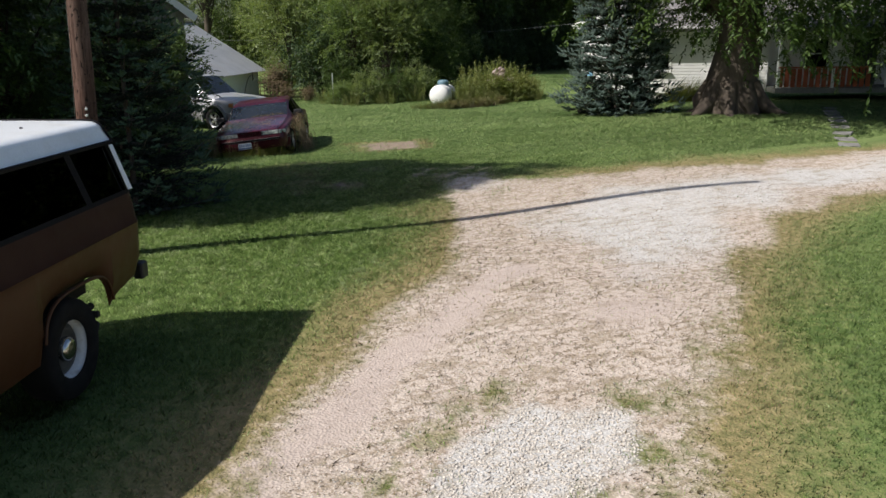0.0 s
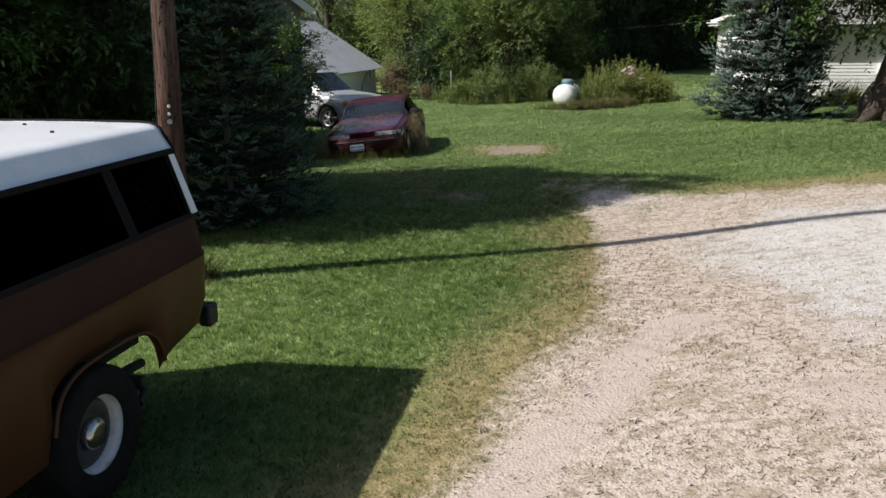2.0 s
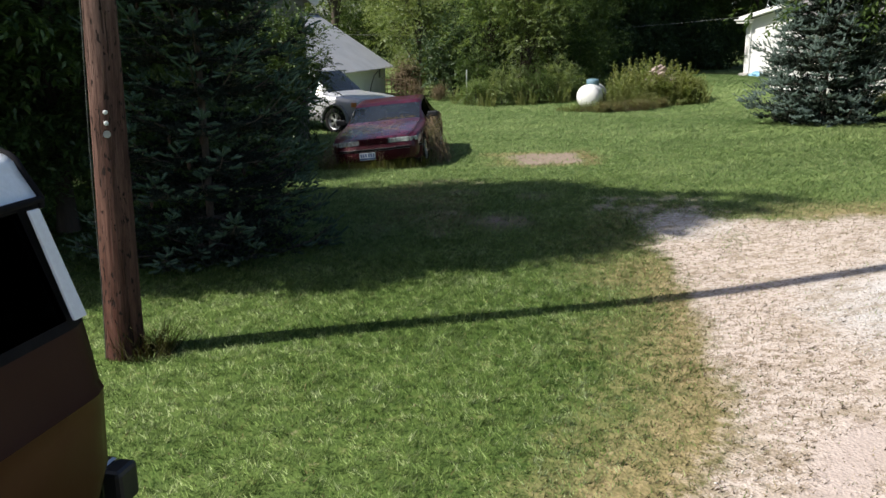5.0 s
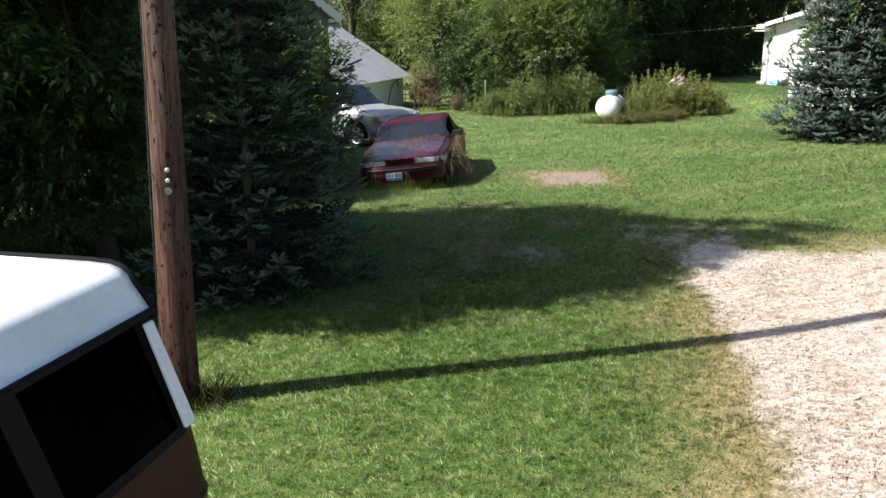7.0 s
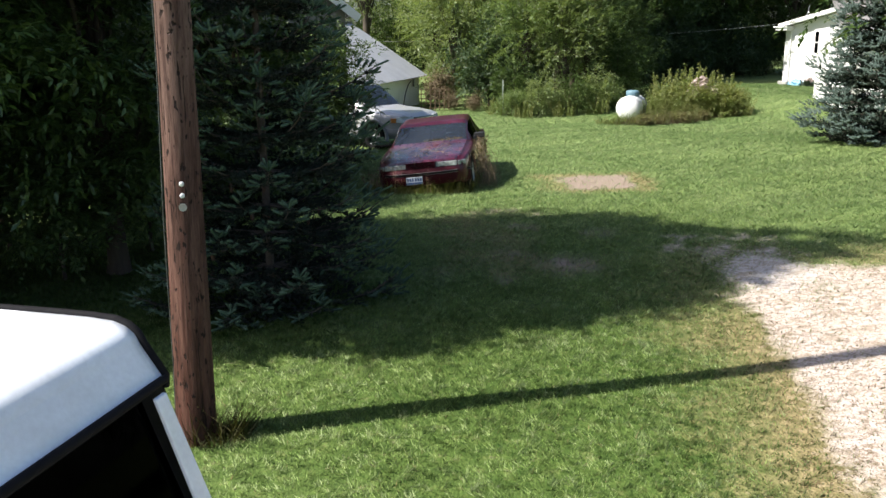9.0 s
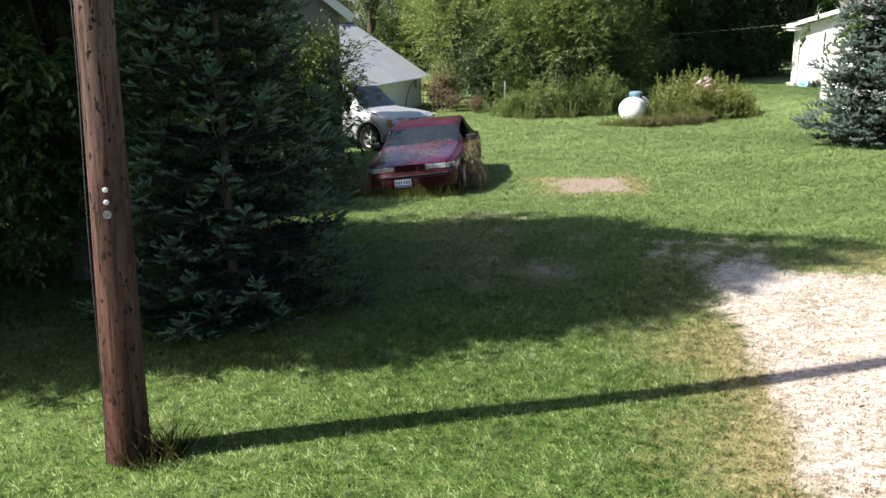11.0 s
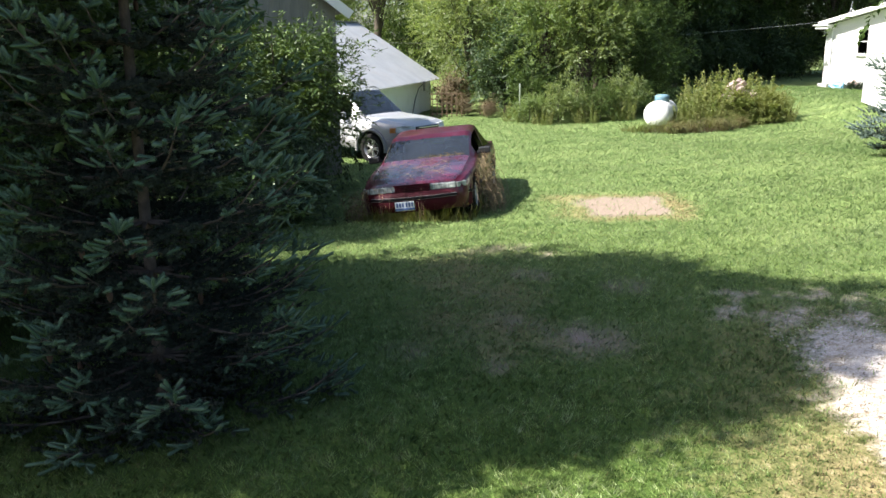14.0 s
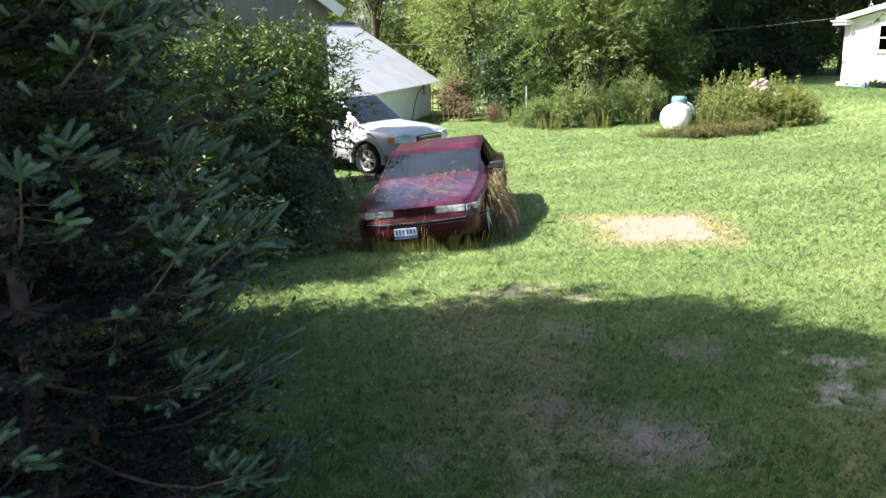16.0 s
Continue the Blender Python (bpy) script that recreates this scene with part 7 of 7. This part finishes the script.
blades("heap_weeds", x, y, rng.uniform(0.08, 0.38, 900), 0.02, M_WEED, "green weeds among the dry grass round the tank", 0.6)
x, y = ring(1700, 21.8, 30.4, 1.8, 0.7, -0.2)
blades("heap_grass", x, y, rng.uniform(0.06, 0.5, 1700) * rng.uniform(0.4, 1, 1700), 0.014, M_DEAD, "long dry grass round the tank", 0.5)
def draped(name, count, label, base_fn, seed):
    """Dead stems rooted beside the car, leaning on it and drooping at their tips."""
    r = np.random.default_rng(seed)
    M = pose(*CAR) @ Matrix.Diagonal((1.03, 1.08, 1.04, 1))
    paths = []
    for k in range(count):
        pts = [M @ Vector(p) for p in base_fn(r)]
        paths.append(([tuple(p) for p in pts], [r.uniform(0.0012, 0.0026)] * (len(pts) - 1) + [0.001]))
    ob = part(name, tubes(paths, 4), M_HUSK, None)
    return tagged(ob, label, "dead weeds")


def flank_stem(r):
    x0, h = r.normal(0.95, 0.42), r.uniform(0.35, 1.0)
    lean = r.normal(0.0, 0.5)
    out = r.uniform(0.93, 1.25)
    return [(x0, out + 0.05, -0.05), (x0 + 0.4 * lean, out, 0.45 * h), (x0 + 0.8 * lean, min(out, 0.99), 0.85 * h), (x0 + lean, 0.95, h), (x0 + lean + r.uniform(-0.15, 0.2), 1.0, h - r.uniform(0.0, 0.2))]


def corner_stem(r):
    x0, y0, h = r.uniform(1.9, 2.6), r.uniform(-1.08, -0.78), r.uniform(0.25, 0.66)
    return [(x0, y0, -0.05), (x0 + r.normal(0, 0.05), y0, 0.5 * h), (x0 + r.normal(0, 0.1), y0 + 0.05, h), (x0 + r.normal(0, 0.15), y0 + 0.12, h - 0.02), (x0 + r.normal(0, 0.2), y0 + 0.05, h - r.uniform(0.05, 0.3))]


def grille_stem(r):
    y0, h = r.uniform(-0.75, 0.3), r.uniform(0.35, 0.78)
    back = r.uniform(0, 0.5) * (h > 0.66)
    return [(2.66, y0, -0.05), (2.57, y0 + r.normal(0, 0.03), 0.4), (2.52, y0 + r.normal(0, 0.05), 0.62 * min(1, h / 0.6)), (2.36 - 0.2 * back, y0 + r.normal(0, 0.06), h + 0.02), (2.25 - back, y0 + r.normal(0, 0.12), h + 0.02 + 0.16 * back)]


def bonnet_stem(r):
    x0, y0, a, n = r.uniform(1.15, 2.2), r.uniform(-0.72, 0.45), r.normal(0.2, 0.5), r.uniform(0.2, 0.55)
    tops = ([2.4, 2.3, 2.1, 1.6, 1.12, 0.98], [0.66, 0.72, 0.772, 0.857, 0.945, 0.972])
    out = []
    for q in (0.0, 0.35, 0.7, 1.0):
        x = min(max(x0 + (q - 0.5) * n * math.cos(a), 1.0), 2.33)
        out.append((x, y0 + (q - 0.5) * n * math.sin(a), float(np.interp(-x, [-v for v in tops[0]], tops[1])) + r.uniform(0.0, 0.02)))
    return out


M_HUSK = surface("dead_stalk", (0.16, 0.105, 0.06), (0.36, 0.27, 0.17), 9, 60, 0.9, bump=0)
draped("dead_weed_tangle", 130, "pale dead stalks leaning against the flank of the car", flank_stem, 81)
draped("dead_weed_tangle", 80, "brown dead vine stems over the front corner of the car", corner_stem, 82)
draped("dead_weed_tangle", 10, "thin dead stems standing before the grille of the car", grille_stem, 83)
draped("dead_weed_tangle", 75, "dry straws lying over the bonnet of the car", bonnet_stem, 84)


def clinging_leaves():
    """Withered leaves caught in the dead stems along the flank and over the front corner."""
    r = np.random.default_rng(85)
    M = pose(*CAR) @ Matrix.Diagonal((1.03, 1.08, 1.04, 1))
    pts = []
    for k in range(420):
        if k % 3:
            h = r.uniform(0.05, 0.95)
            p = (r.normal(0.85, 0.48), r.uniform(0.95, 1.12), h)
        else:
            p = (r.uniform(1.95, 2.7), r.uniform(-1.12, -0.72), r.uniform(0.03, 0.62))
        pts.append(tuple(M @ Vector(p)))
    tagged(new("withered_leaves", leaf_mesh(np.array(pts), 0.055, M_DEAD, "withered_leaves", 0.5, 0.6)), "withered brown leaves caught in dead stems on the car", "leaves", kind="stuff")


clinging_leaves()
car_m = pose(*CAR) @ Matrix.Diagonal((1.03, 1.08, 1.04, 1))
litter = np.array([tuple(car_m @ Vector((1.03 + abs(u) * 0.10 - 0.05 * v, v, 0.965 + 0.02 * abs(w)))) for u, v, w in zip(rng.normal(size=170), rng.uniform(-0.1, 0.68, 170), rng.normal(size=170))])
tagged(new("leaf_litter", leaf_mesh(litter, 0.035, M_DEAD, "leaf_litter")), "dry leaves gathered at the foot of the windscreen", "leaves", kind="stuff")
x, y = ring(2600, 8.2, 20.75, 1.15, 0.42, -0.55)
blades("car_grass", x, y, rng.uniform(0.07, 0.30, 2600), 0.012, M_WEED, "long grass and weeds along the car", 0.6)
x, y = ring(150, 9.95, 21.5, 1.35, 0.30, 1.01)
blades("car_straw", x, y, rng.uniform(0.15, 0.5, 150), 0.008, M_STRAW, "tall dead straw against the flank of the car", 0.35)
x, y = ring(40, 8.2, 20.55, 1.05, 0.22, -0.55)
blades("car_straw", x, y, rng.uniform(0.12, 0.34, 40), 0.008, M_STRAW, "dead straw before the bumper of the car", 0.45)
x, y = ring(900, 27.9, 23.6, 0.9, 0.3)
blades("lily_clump", x, y, rng.uniform(0.3, 0.9, 900), 0.03, M_WEED, "clump of long-leaved lilies at the house wall", 0.6)
x, y = ring(420, 36.6, 37.2, 0.42, 0.42)
blades("hosta_clump", x, y, rng.uniform(0.15, 0.45, 420), 0.07, M_NEEDLE_FAR, "blue-green hosta clump on the lawn before the house", 0.9, "plant")
def crumpled(name, size, at, mat, label, category, seed):
    """A low crumpled heap with folds."""
    bm = bmesh.new()
    bmesh.ops.create_icosphere(bm, subdivisions=4, radius=1.0)
    for v in bm.verts:
        f = 0.8 + 0.45 * noise.noise(v.co * 2.3 + Vector((seed, 0, 0))) + 0.25 * abs(noise.noise(v.co * 6.0 + Vector((0, seed, 0))))
        v.co = Vector((v.co.x * f * size[0], v.co.y * f * size[1], max(v.co.z * f * size[2], -0.05)))
    tagged(part(name, bm, mat, None, m=pose(at[0], at[1], lie1(*at) + 0.03)), label, category)


crumpled("plastic_sheet", (0.34, 0.55, 0.30), (38.1, 39.5), M_TARP, "crumpled light blue plastic sheet at the house wall", "plastic sheet", 3.0)
crumpled("paper_sack", (0.28, 0.42, 0.42), (38.05, 38.55), M_RUBBLE, "pale crumpled sack leaning at the house wall", "sack", 8.0)
tagged(part("concrete_block", box((0.40, 0.60, 0.22), (0, 0, 0.09)), M_BLOCK, None, m=pose(38.3, 40.55, lie1(38.3, 40.55)), bevel=0.02), "grey concrete block at the corner of the house", "block")

# ---- cables ----
p0, p1 = Vector((39.2, 41.6, 2.75)), Vector((14.0, 56.0, 2.2))
pts = [p0.lerp(p1, t) - Vector((0, 0, 1.6 * 4 * t * (1 - t) * 0.35)) for t in np.linspace(0, 1, 24)]
V, Q = tubes([([tuple(p) for p in pts], [0.010] * 24)], 5)
tagged(part("service_cable", (V, Q), M_CLAD, None), "thin grey service cable strung from the house to the trees", "cable")

# ---- stepping stones to the porch, roots of the shade tree ----
for k in range(9):
    t = k / 8
    x, y = 19.3 + 8.2 * t, 11.4 + 5.6 * t
    bm = box((0.6, 0.45, 0.08))
    bmesh.ops.subdivide_edges(bm, edges=bm.edges, cuts=2)
    for v in bm.verts:
        v.co += 0.03 * noise.noise_vector(v.co * 4 + Vector((k * 2.3, 0, 0)))
    ob = part("stepping_stone", bm, M_SHINGLE, None, m=pose(x, y, lie1(x, y) - 0.01, 0, 0, 34 + 8 * math.sin(k * 2.1)), bevel=0.015)
    tagged(ob, "grey stepping stone set in the grass towards the porch", "stone", "stepping stones")
for k in range(9):
    a = 0.7 * k + 0.2
    z0 = lie1(23.0, 17.6)
    r1 = 1.2 + 0.3 * math.sin(k * 1.9)
    pts = [(23.0 + 0.55 * math.cos(a), 17.6 + 0.55 * math.sin(a), z0 + 0.85), (23.0 + 0.95 * math.cos(a), 17.6 + 0.95 * math.sin(a), z0 + 0.32), (23.0 + r1 * math.cos(a + 0.1), 17.6 + r1 * math.sin(a + 0.1), z0 + 0.04),
           (23.0 + (r1 + 0.5) * math.cos(a + 0.15), 17.6 + (r1 + 0.5) * math.sin(a + 0.15), z0 - 0.08)]
    root_part = part("root", tubes([(pts, [0.34, 0.26, 0.14, 0.06])], 10), M_BARK, shade, smooth=True)
    root_part.matrix_parent_inverse = shade.matrix_world.inverted()
